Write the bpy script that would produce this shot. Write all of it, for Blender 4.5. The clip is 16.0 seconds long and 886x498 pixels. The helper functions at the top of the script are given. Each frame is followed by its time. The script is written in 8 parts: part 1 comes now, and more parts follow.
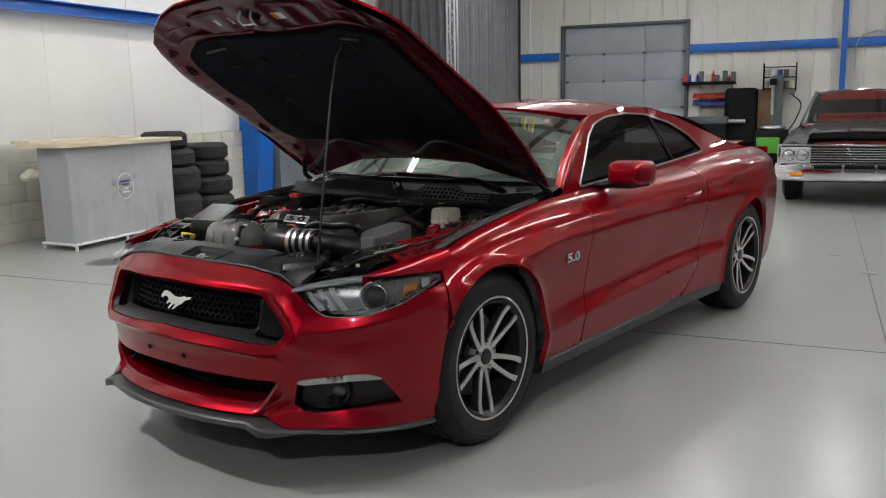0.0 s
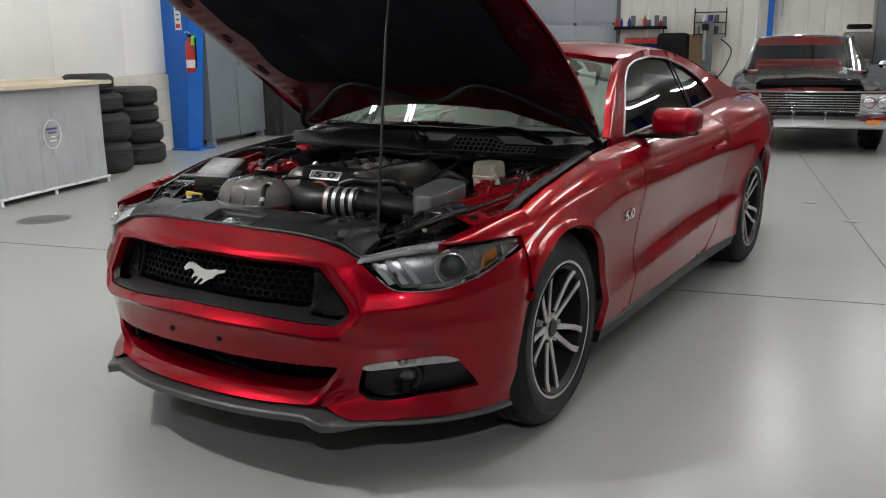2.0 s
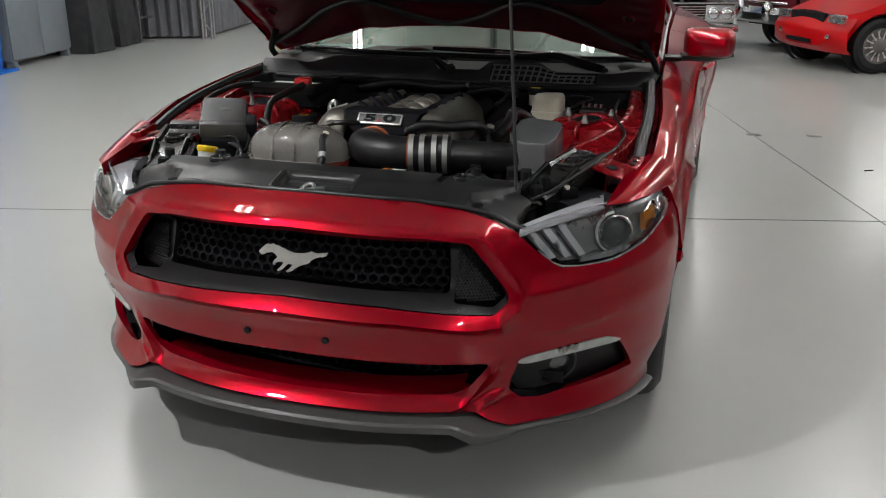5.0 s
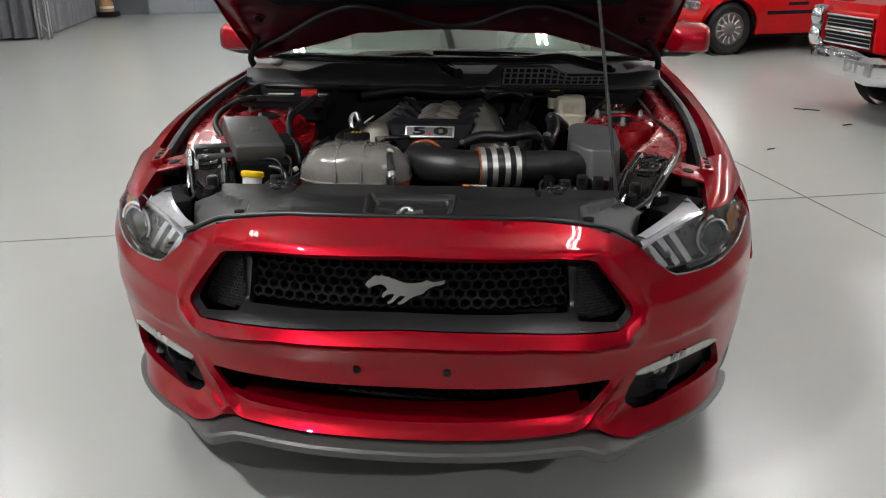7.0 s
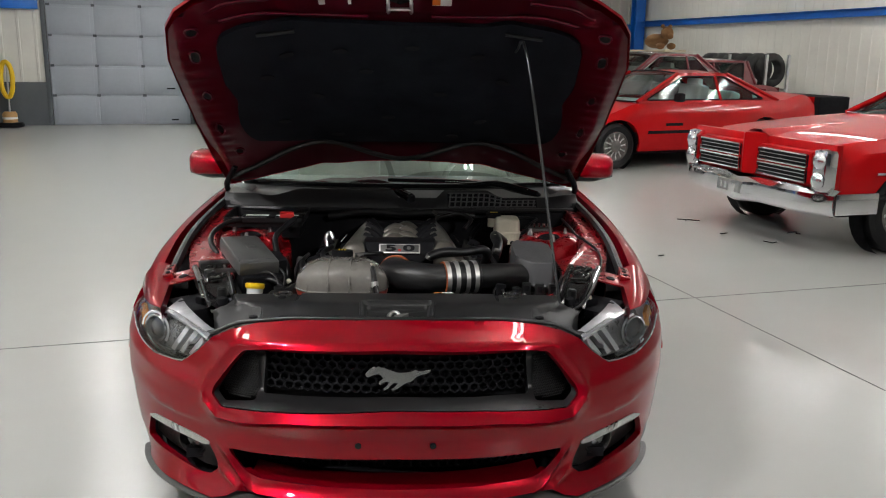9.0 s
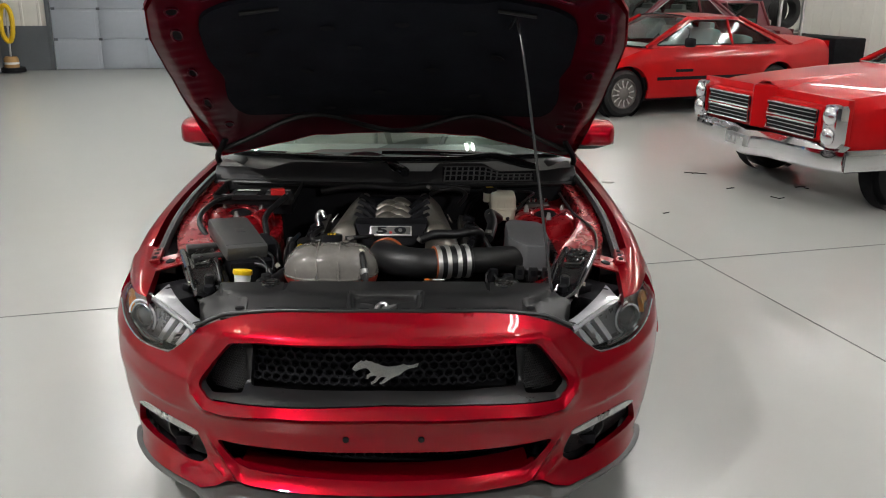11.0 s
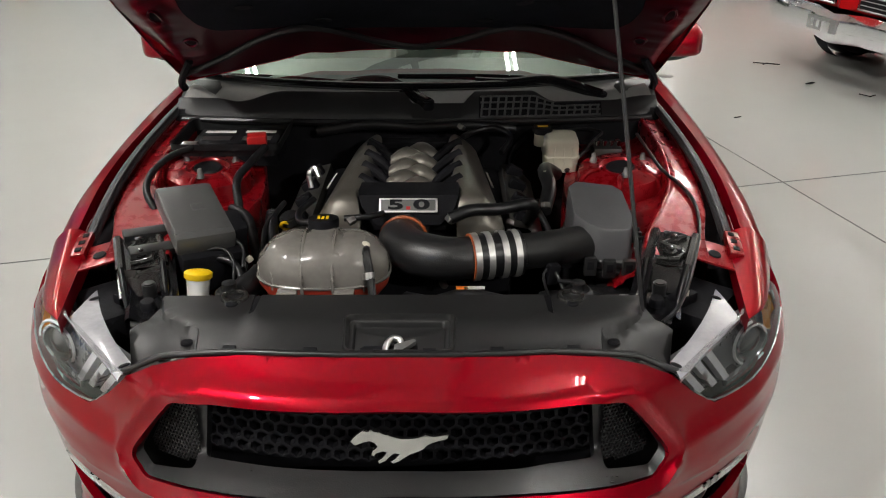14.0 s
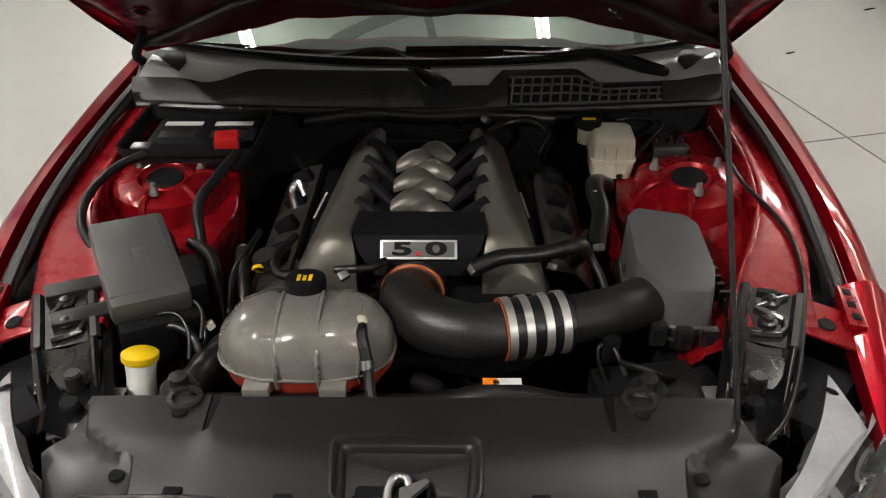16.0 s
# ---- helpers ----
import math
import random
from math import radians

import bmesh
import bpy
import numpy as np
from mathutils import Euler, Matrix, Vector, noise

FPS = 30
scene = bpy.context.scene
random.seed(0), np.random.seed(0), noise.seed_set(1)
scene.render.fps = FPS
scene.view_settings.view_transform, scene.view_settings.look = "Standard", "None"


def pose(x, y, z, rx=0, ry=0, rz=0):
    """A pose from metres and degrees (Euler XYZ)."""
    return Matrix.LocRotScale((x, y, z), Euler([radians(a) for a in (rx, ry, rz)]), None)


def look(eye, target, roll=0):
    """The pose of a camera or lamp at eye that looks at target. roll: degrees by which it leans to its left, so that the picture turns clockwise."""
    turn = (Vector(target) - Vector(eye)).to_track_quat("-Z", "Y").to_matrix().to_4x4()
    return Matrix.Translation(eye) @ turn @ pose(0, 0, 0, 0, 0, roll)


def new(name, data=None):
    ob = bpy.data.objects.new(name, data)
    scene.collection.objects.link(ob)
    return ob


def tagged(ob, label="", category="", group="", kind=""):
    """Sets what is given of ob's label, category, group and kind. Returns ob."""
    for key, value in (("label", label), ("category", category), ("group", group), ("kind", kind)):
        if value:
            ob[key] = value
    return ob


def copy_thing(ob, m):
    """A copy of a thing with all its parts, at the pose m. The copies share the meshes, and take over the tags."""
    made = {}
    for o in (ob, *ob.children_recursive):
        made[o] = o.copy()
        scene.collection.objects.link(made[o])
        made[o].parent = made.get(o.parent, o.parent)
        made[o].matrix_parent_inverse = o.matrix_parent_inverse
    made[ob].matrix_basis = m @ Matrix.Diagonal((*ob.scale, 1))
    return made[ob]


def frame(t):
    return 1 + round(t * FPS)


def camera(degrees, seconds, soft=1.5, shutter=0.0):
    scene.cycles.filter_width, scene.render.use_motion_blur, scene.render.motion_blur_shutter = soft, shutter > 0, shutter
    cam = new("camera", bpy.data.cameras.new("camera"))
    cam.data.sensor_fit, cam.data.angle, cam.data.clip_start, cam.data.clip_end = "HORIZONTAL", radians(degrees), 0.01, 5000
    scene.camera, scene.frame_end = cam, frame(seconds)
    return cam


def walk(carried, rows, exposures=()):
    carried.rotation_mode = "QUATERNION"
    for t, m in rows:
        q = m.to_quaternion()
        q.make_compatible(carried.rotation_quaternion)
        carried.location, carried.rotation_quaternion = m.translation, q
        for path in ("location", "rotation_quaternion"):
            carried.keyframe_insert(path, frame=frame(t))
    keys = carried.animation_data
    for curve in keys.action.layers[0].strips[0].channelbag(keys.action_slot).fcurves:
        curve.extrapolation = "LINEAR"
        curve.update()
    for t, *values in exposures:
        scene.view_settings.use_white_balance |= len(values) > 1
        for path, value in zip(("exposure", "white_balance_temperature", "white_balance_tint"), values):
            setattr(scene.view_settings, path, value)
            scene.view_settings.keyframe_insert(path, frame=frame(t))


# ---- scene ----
cam = camera(54.9, 16.0, soft=1.1)
PATH = [
    (0, (2.734, -1.643, 1.321), (1.49, -0.113, 0.986), -1.1),
    (0.5, (2.572, -1.664, 1.311), (1.365, -0.11, 0.954), -1.2),
    (1, (2.392, -1.645, 1.309), (1.231, -0.065, 0.918), -1.3),
    (1.5, (2.223, -1.63, 1.305), (1.113, -0.022, 0.88), -1.0),
    (2, (2.05, -1.655, 1.312), (0.999, -0.017, 0.85), -0.6),
    (2.5, (1.849, -1.699, 1.324), (0.868, -0.03, 0.823), -0.5),
    (3, (1.665, -1.711, 1.317), (0.751, -0.013, 0.786), -0.4),
    (3.5, (1.48, -1.696, 1.321), (0.644, 0.03, 0.753), -0.5),
    (4, (1.308, -1.669, 1.322), (0.552, 0.083, 0.724), -0.2),
    (6.5, (0.42, -1.584, 1.359), (0.135, 0.263, 0.646), -0.2),
    (7, (0.281, -1.651, 1.374), (0.084, 0.218, 0.69), -0.3),
    (7.5, (0.209, -1.781, 1.397), (0.088, 0.116, 0.777), -0.1),
    (8, (0.139, -1.927, 1.454), (0.094, -0.005, 0.902), 0.2),
    (8.5, (0.079, -2.043, 1.488), (0.09, -0.103, 1.002), 0.7),
    (9, (0.075, -2.134, 1.516), (0.12, -0.186, 1.068), 0.9),
    (11.5, (0.17, -1.951, 1.657), (0.176, -0.055, 1.02), 0.5),
    (12, (0.198, -1.799, 1.637), (0.18, 0.082, 0.957), 0.4),
    (12.5, (0.18, -1.641, 1.631), (0.154, 0.225, 0.91), 0.3),
    (13, (0.146, -1.486, 1.64), (0.117, 0.362, 0.876), 0.1),
    (13.5, (0.125, -1.334, 1.639), (0.09, 0.496, 0.833), -0.1),
    (14, (0.119, -1.154, 1.648), (0.077, 0.649, 0.784), -0.3),
    (14.5, (0.129, -0.978, 1.644), (0.069, 0.799, 0.728), -0.6),
    (15, (0.11, -0.822, 1.65), (0.047, 0.926, 0.681), -0.8),
    (15.5, (0.086, -0.691, 1.667), (0.028, 1.03, 0.649), -0.7),
    (16, (0.09, -0.577, 1.684), (0.021, 1.118, 0.624), -0.7),
]
walk(cam, [(t, look(eye, target, roll)) for t, eye, target, roll in PATH],
     [(0, -.29, 6250, 10), (2.5, -.27, 6250, 10), (4, -.17, 6280, 10), (6.5, .08, 6330, 10), (7.5, .15, 6360, 10), (8, .15, 6380, 10), (9, .04, 6420, 10), (12.5, .12, 6520, 10), (14, .16, 6650, 10), (16, .2, 6800, 10)])

# ---- place ----
from mathutils.geometry import delaunay_2d_cdt

B = pose(0, 0, 0, 0, 0, 15.3)          # the building stands askew to the red coupe, whose nose is at the origin
CEIL = 4.5


# ---- light ----
world = bpy.data.worlds.new("world")
scene.world = world
world.use_nodes = True
world.node_tree.nodes["Background"].inputs[0].default_value = (0.9, 0.95, 1, 1)
world.node_tree.nodes["Background"].inputs[1].default_value = 0.15


# ---- materials ----
def mat(name, col, rough=0.5, metal=0.0, var=0.15, scale=6.0, bump=0.0, bscale=120.0, coat=0.0, spec=0.5, fine=0.0, alt=None, rvar=0.1):
    """A node material: a base colour that drifts at two scales, roughness that drifts with it, fine relief."""
    m = bpy.data.materials.new(name)
    m.use_nodes = True
    nt = m.node_tree
    n, l = nt.nodes, nt.links
    p = n["Principled BSDF"]
    p.inputs["Metallic"].default_value = metal
    p.inputs["Coat Weight"].default_value = coat
    p.inputs["Coat Roughness"].default_value = 0.015
    p.inputs["Specular IOR Level"].default_value = spec
    tc = n.new("ShaderNodeTexCoord")
    a = n.new("ShaderNodeTexNoise")
    a.inputs["Scale"].default_value, a.inputs["Detail"].default_value = scale, 5
    b = n.new("ShaderNodeTexNoise")
    b.inputs["Scale"].default_value, b.inputs["Detail"].default_value = scale * 9, 3
    add = n.new("ShaderNodeMath")
    add.operation = "MULTIPLY_ADD"
    add.inputs[1].default_value = 0.35
    l.new(tc.outputs["Object"], a.inputs["Vector"])
    l.new(tc.outputs["Object"], b.inputs["Vector"])
    l.new(b.outputs[0], add.inputs[0])
    l.new(a.outputs[0], add.inputs[2])
    ramp = n.new("ShaderNodeMapRange")
    ramp.inputs["From Min"].default_value, ramp.inputs["From Max"].default_value = 0.42, 0.92
    l.new(add.outputs[0], ramp.inputs["Value"])
    mix = n.new("ShaderNodeMix")
    mix.data_type = "RGBA"
    other = alt or [c * (1 - var) for c in col]
    mix.inputs[6].default_value, mix.inputs[7].default_value = (*col, 1), (*other, 1)
    l.new(ramp.outputs[0], mix.inputs[0])
    l.new(mix.outputs[2], p.inputs["Base Color"])
    r = n.new("ShaderNodeMapRange")
    r.inputs["To Min"].default_value, r.inputs["To Max"].default_value = max(0.02, rough * (1 - rvar)), min(1, rough * (1 + rvar))
    l.new(ramp.outputs[0], r.inputs["Value"])
    l.new(r.outputs[0], p.inputs["Roughness"])
    if bump:
        c = n.new("ShaderNodeTexNoise")
        c.inputs["Scale"].default_value, c.inputs["Detail"].default_value = bscale, 3
        l.new(tc.outputs["Object"], c.inputs["Vector"])
        k = n.new("ShaderNodeBump")
        k.inputs["Strength"].default_value, k.inputs["Distance"].default_value = bump, 0.003
        l.new(c.outputs[0], k.inputs["Height"])
        l.new(k.outputs[0], p.inputs["Normal"])
    return m


def glass(name, tint=(0.8, 0.9, 0.88), see=0.85, rough=0.01, ior=1.6):
    """A thin pane: it lets most light straight through and mirrors by Fresnel."""
    m = bpy.data.materials.new(name)
    m.use_nodes = True
    n, l = m.node_tree.nodes, m.node_tree.links
    n.remove(n["Principled BSDF"])
    t, g, f, x = n.new("ShaderNodeBsdfTransparent"), n.new("ShaderNodeBsdfGlossy"), n.new("ShaderNodeFresnel"), n.new("ShaderNodeMixShader")
    t.inputs[0].default_value = (*[c * see for c in tint], 1)
    g.inputs["Roughness"].default_value = rough
    f.inputs[0].default_value = ior
    l.new(f.outputs[0], x.inputs[0])
    l.new(t.outputs[0], x.inputs[1])
    l.new(g.outputs[0], x.inputs[2])
    l.new(x.outputs[0], n["Material Output"].inputs[0])
    return m


def glow(name, col, power):
    m = bpy.data.materials.new(name)
    m.use_nodes = True
    p = m.node_tree.nodes["Principled BSDF"]
    p.inputs["Base Color"].default_value = (0.9, 0.9, 0.9, 1)
    p.inputs["Emission Color"].default_value = (*col, 1)
    p.inputs["Emission Strength"].default_value = power
    return m


RED = mat("ruby_paint", (0.255, 0.0002, 0.0075), 0.30, 0.48, 0.03, 300, 0.0, coat=0.85, rvar=0.02, spec=0.05)
RED.node_tree.nodes["Principled BSDF"].inputs["Coat IOR"].default_value = 1.42
RED.node_tree.nodes["Principled BSDF"].inputs["Specular Tint"].default_value = (0.35, 0.004, 0.012, 1)
# the same ruby paint, darkened for the shade under the open hood
REDIN = mat("ruby_paint_inner_shaded", (0.082, 0.0009, 0.0105), 0.32, 0.5, 0.06, 200, 0.0, 60, coat=0.4, rvar=0.05)
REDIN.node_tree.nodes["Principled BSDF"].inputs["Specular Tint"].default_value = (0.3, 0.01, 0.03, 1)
REDBAY = mat("under_hood_red", (0.24, 0.003, 0.007), 0.28, 0.25, 0.10, 30, 0.04, 60, coat=0.4, rvar=0.15, spec=0.25)
REDB = mat("classic_red_paint", (0.40, 0.002, 0.004), 0.40, 0.0, 0.03, 100, coat=0.6, rvar=0.05, spec=0.1)
REDB.node_tree.nodes["Principled BSDF"].inputs["Coat IOR"].default_value = 1.35
MAROON = mat("maroon_paint", (0.13, 0.006, 0.012), 0.35, 0.1, 0.15, 3, coat=0.8)
BLACKP = mat("black_paint", (0.006, 0.006, 0.007), 0.25, 0.0, 0.2, 3, coat=0.35, spec=0.25)
FUSEM = mat("fuse_lid_grey", (0.075, 0.075, 0.074), 0.36, 0.0, 0.2, 12, 0.06, 350)
TRAYM = mat("cowl_tray_grey", (0.34, 0.34, 0.33), 0.22, 0.0, 0.15, 6, coat=0.6)
SLATM = mat("cowl_slat_grey", (0.085, 0.085, 0.086), 0.35, 0.0, 0.15, 20)
BANDM = mat("milky_lamp_band", (0.40, 0.40, 0.43), 0.16, 0.0, 0.3, 14, 0.25, 22, coat=1.0)
CAMM = mat("cam_cover_grey", (0.055, 0.052, 0.047), 0.36, 0.3, 0.25, 12, 0.1, 300)
COWLM = mat("cowl_plastic", (0.013, 0.013, 0.014), 0.42, 0.0, 0.2, 12, 0.2, 350)
CHROME = mat("chrome", (0.80, 0.80, 0.82), 0.09, 1.0, 0.08, 12)
DULLCHROME = mat("brushed_steel", (0.60, 0.60, 0.60), 0.3, 1.0, 0.15, 20)
PLASTIC = mat("black_plastic", (0.010, 0.010, 0.011), 0.40, 0.0, 0.25, 14, 0.25, 400, spec=0.35)
BRKM = mat("bracket_black", (0.035, 0.034, 0.033), 0.22, 0.3, 0.3, 20, coat=0.5)
# black airbox lid, its colour lightened for the lamp sheen on top
AIRM = mat("airbox_black_sheen", (0.105, 0.105, 0.11), 0.36, 0.0, 0.2, 12, 0.15, 400, spec=0.8)
FIELDM = mat("badge_field_grey", (0.13, 0.13, 0.125), 0.5, 0.2, 0.15, 60)
SATIN = mat("satin_grey_bracket", (0.30, 0.30, 0.29), 0.30, 0.6, 0.25, 18)
TRIMM = mat("satin_window_trim", (0.42, 0.42, 0.42), 0.35, 0.8, 0.15, 20)
SEALM = mat("ribbed_seal_grey", (0.026, 0.026, 0.028), 0.5, 0.0, 0.2, 30, 0.5, 220)
PLASTIC2 = mat("grey_black_plastic", (0.015, 0.015, 0.0155), 0.40, 0.0, 0.25, 9, 0.05, 350, spec=0.45)
SPLITM = mat("splitter_grey_plastic", (0.065, 0.064, 0.062), 0.36, 0.0, 0.2, 8, 0.15, 300, spec=0.5)
GRILLEM = mat("grille_surround_plastic", (0.010, 0.010, 0.011), 0.30, 0.0, 0.2, 10, 0.1, 350, spec=0.5)
EMBM = mat("emblem_chrome", (0.80, 0.79, 0.77), 0.24, 1.0, 0.1, 30)
MATTE = mat("matte_black", (0.007, 0.007, 0.009), 0.7, 0.0, 0.3, 14, 0.2, 200, spec=0.15)
GUNMETAL = mat("cover_metallic", (0.155, 0.143, 0.122), 0.34, 0.5, 0.12, 10, 0.15, 500)
DUSTY = mat("dusty_tyre_rubber", (0.024, 0.0235, 0.023), 0.75, 0.0, 0.3, 10, 0.3, 120)
RUBBER = mat("tyre_rubber", (0.009, 0.009, 0.010), 0.5, 0.0, 0.3, 10, 0.2, 180, spec=0.3)
HOSE = mat("hose_rubber", (0.008, 0.008, 0.009), 0.36, 0.0, 0.25, 20, 0.15, 200)
PADM = mat("hood_felt", (0.008, 0.0095, 0.015), 0.95, 0.0, 0.35, 9, 0.5, 260, spec=0.15)
SILVER = mat("machined_aluminium", (0.66, 0.65, 0.64), 0.42, 0.85, 0.06, 60, rvar=0.03)
DARKALU = mat("dark_wheel_paint", (0.045, 0.045, 0.047), 0.35, 0.6, 0.15, 12)
IRON = mat("brake_iron", (0.20, 0.19, 0.18), 0.45, 0.9, 0.3, 16)
TANKM = mat("cloudy_tank_plastic", (0.25, 0.235, 0.215), 0.20, 0.0, 0.3, 9, 0.15, 60, coat=0.5)
TANKM.node_tree.nodes["Principled BSDF"].inputs["Alpha"].default_value = 0.86
TANKRED = mat("coolant_red_plastic", (0.34, 0.035, 0.018), 0.32, 0.0, 0.2, 9)
CREAM = mat("translucent_white_plastic", (0.62, 0.58, 0.47), 0.4, 0.0, 0.12, 9)
YELLOW = mat("yellow_cap", (0.85, 0.55, 0.01), 0.4, 0.0, 0.08, 20)
WHITEP = mat("white_plastic", (0.75, 0.75, 0.73), 0.45, 0.0, 0.08, 10)
AMBER = mat("amber_lens", (0.75, 0.26, 0.02), 0.15, 0.0, 0.15, 40, coat=1.0)
ORANGE = mat("orange_sticker", (0.85, 0.22, 0.02), 0.5, 0.0, 0.08, 20)
REDCAP = mat("red_cap", (0.45, 0.012, 0.012), 0.4, 0.0, 0.1, 20)
LAMPGREY = mat("lamp_housing_grey", (0.36, 0.365, 0.37), 0.28, 0.6, 0.15, 12)
LAMPBAR = mat("lamp_bar", (0.80, 0.81, 0.82), 0.3, 0.0, 0.1, 20, coat=0.5)
CLEARTOP = mat("milky_lamp_plastic", (0.40, 0.40, 0.42), 0.12, 0.0, 0.15, 7, coat=0.8)
PANE = glass("clear_glass", ior=1.42)
CLEARTOP.node_tree.nodes["Principled BSDF"].inputs["Alpha"].default_value = 0.55
SCREEN = glass("windscreen_glass", (0.82, 0.92, 0.89), 0.85, 0.01, 2.8)
SCREEN.node_tree.nodes["Glossy BSDF"].inputs["Color"].default_value = (0.80, 0.97, 0.86, 1)
LENS = glass("lamp_glass", (0.95, 0.96, 0.97), 0.95, ior=1.65)
DARKPANE = glass("tinted_glass", (0.5, 0.55, 0.62), 0.16, ior=1.5)
SEAT = mat("grey_leather", (0.28, 0.285, 0.27), 0.5, 0.0, 0.2, 12, 0.2, 150)
DASH = mat("dark_dash", (0.10, 0.10, 0.098), 0.6, 0.0, 0.2, 20, 0.3, 300)
WALLW = mat("white_wall_paint", (0.84, 0.83, 0.79), 0.55, 0.0, 0.06, 1.2, 0.06, 60)
WALLB = mat("cream_block_paint", (0.62, 0.59, 0.50), 0.6, 0.0, 0.12, 2.0, 0.25, 40)
METALW = mat("white_corrugated_steel", (0.80, 0.78, 0.71), 0.45, 0.0, 0.10, 1.5)
BEAMM = mat("ceiling_beam_grey", (0.16, 0.17, 0.16), 0.5, 0.0, 0.15, 3)
CEILM = mat("pale_ceiling", (0.84, 0.85, 0.82), 0.8, 0.0, 0.1, 1.0)
BLUE = mat("blue_steel_paint", (0.003, 0.12, 0.50), 0.35, 0.0, 0.15, 3, coat=0.2)
DOORG = mat("grey_door_paint", (0.37, 0.40, 0.44), 0.45, 0.0, 0.10, 2)
DARKGREY = mat("dark_grey_paint", (0.10, 0.11, 0.12), 0.5, 0.0, 0.15, 2)
CABG = mat("grey_cabinet_paint", (0.16, 0.18, 0.20), 0.4, 0.0, 0.12, 3)
CURTAIN = mat("grey_curtain_cloth", (0.16, 0.16, 0.17), 0.9, 0.0, 0.2, 6, 0.2, 300)
CLOTH = mat("grey_banner_cloth", (0.40, 0.41, 0.42), 0.8, 0.0, 0.12, 4, 0.1, 200)
WOODTOP = mat("pale_laminate_top", (0.66, 0.58, 0.42), 0.45, 0.0, 0.12, 4)
CARD = mat("brown_cardboard", (0.34, 0.22, 0.12), 0.8, 0.0, 0.2, 6)
GREENP = mat("green_paint", (0.10, 0.40, 0.03), 0.45, 0.0, 0.1, 6)
BLUEP = mat("blue_plastic", (0.02, 0.05, 0.30), 0.4, 0.0, 0.1, 6)
EXTRED = mat("extinguisher_red", (0.50, 0.015, 0.012), 0.3, 0.0, 0.1, 10, coat=0.5)
GREENTAG = mat("green_tag", (0.25, 0.75, 0.05), 0.5, 0.0, 0.1, 10)
REDSEAT = mat("red_vinyl", (0.62, 0.05, 0.035), 0.45, 0.0, 0.15, 8)
BROWN = mat("brown_plush", (0.24, 0.12, 0.045), 0.9, 0.0, 0.3, 20, 0.4, 150)
BLACKCLOTH = mat("black_cloth", (0.02, 0.02, 0.022), 0.85, 0.0, 0.3, 6, 0.2, 150)
TEAL = mat("teal_cloth", (0.03, 0.10, 0.13), 0.9, 0.0, 0.25, 8)
TAN = mat("tan_cloth", (0.45, 0.26, 0.10), 0.9, 0.0, 0.2, 8)
STRIP = glow("lamp_tube", (1.0, 0.98, 0.955), 50)
BAY = glow("high_bay_lamp", (1.0, 0.98, 0.955), 3350)
HEADL = mat("headlamp_reflector", (0.75, 0.76, 0.78), 0.12, 0.85, 0.15, 25)

FLOORM = mat("grey_epoxy_floor", (0.40, 0.405, 0.388), 0.24, 0.0, 0.07, 0.45, 0.012, 9, spec=0.45, rvar=0.08)


# ---- mesh helpers ----
def part(name, bm, material, parent=None, label="", sharp=38):
    """Links a bmesh as one mesh object under a thing or a part."""
    bm.normal_update()
    for e in bm.edges:
        if len(e.link_faces) == 2 and e.calc_face_angle(0) > radians(sharp):
            e.smooth = False
    for f in bm.faces:
        f.smooth = True
    me = bpy.data.meshes.new(name)
    bm.to_mesh(me)
    bm.free()
    me.materials.append(material)
    ob = new(name, me)
    if parent:
        ob.parent = parent
    if label:
        tagged(ob, label)
    return ob


def thing(name, label, category, m=Matrix(), group="", kind=""):
    ob = new(name)
    ob.empty_display_size = 0.1
    ob.matrix_basis = m
    return tagged(ob, label, category, group, kind)


def BM():
    return bmesh.new()


def ip(*keys):
    """A smooth curve through (x, value) keys, which does not overshoot."""
    xs, ys = np.array([k[0] for k in keys], float), np.array([k[1] for k in keys], float)
    d = np.diff(ys) / np.diff(xs)
    m = np.zeros(len(xs))
    m[0], m[-1] = d[0], d[-1]
    for i in range(1, len(xs) - 1):
        m[i] = 0 if d[i - 1] * d[i] <= 0 else 2 * d[i - 1] * d[i] / (d[i - 1] + d[i])

    def f(x):
        if x <= xs[0]:
            return ys[0] + (x - xs[0]) * m[0]
        if x >= xs[-1]:
            return ys[-1] + (x - xs[-1]) * m[-1]
        i = int(np.searchsorted(xs, x) - 1)
        h = xs[i + 1] - xs[i]
        t = (x - xs[i]) / h
        return ((1 + 2 * t) * (1 - t) ** 2 * ys[i] + t * (1 - t) ** 2 * h * m[i] + t * t * (3 - 2 * t) * ys[i + 1] + t * t * (t - 1) * h * m[i + 1])
    return f


def smooth(pts, n=6, closed=False):
    """Catmull-Rom through points of any dimension."""
    p = [np.array(q, float) for q in pts]
    k = len(p)
    out = []
    for i in range(k if closed else k - 1):
        a = p[(i - 1) % k] if closed or i else 2 * p[0] - p[1]
        b, c = p[i], p[(i + 1) % k]
        d = p[(i + 2) % k] if closed or i < k - 2 else 2 * p[-1] - p[-2]
        for j in range(n):
            t = j / n
            out.append(0.5 * (2 * b + (c - a) * t + (2 * a - 5 * b + 4 * c - d) * t * t + (3 * b - a - 3 * c + d) * t ** 3))
    if not closed:
        out.append(p[-1])
    return out


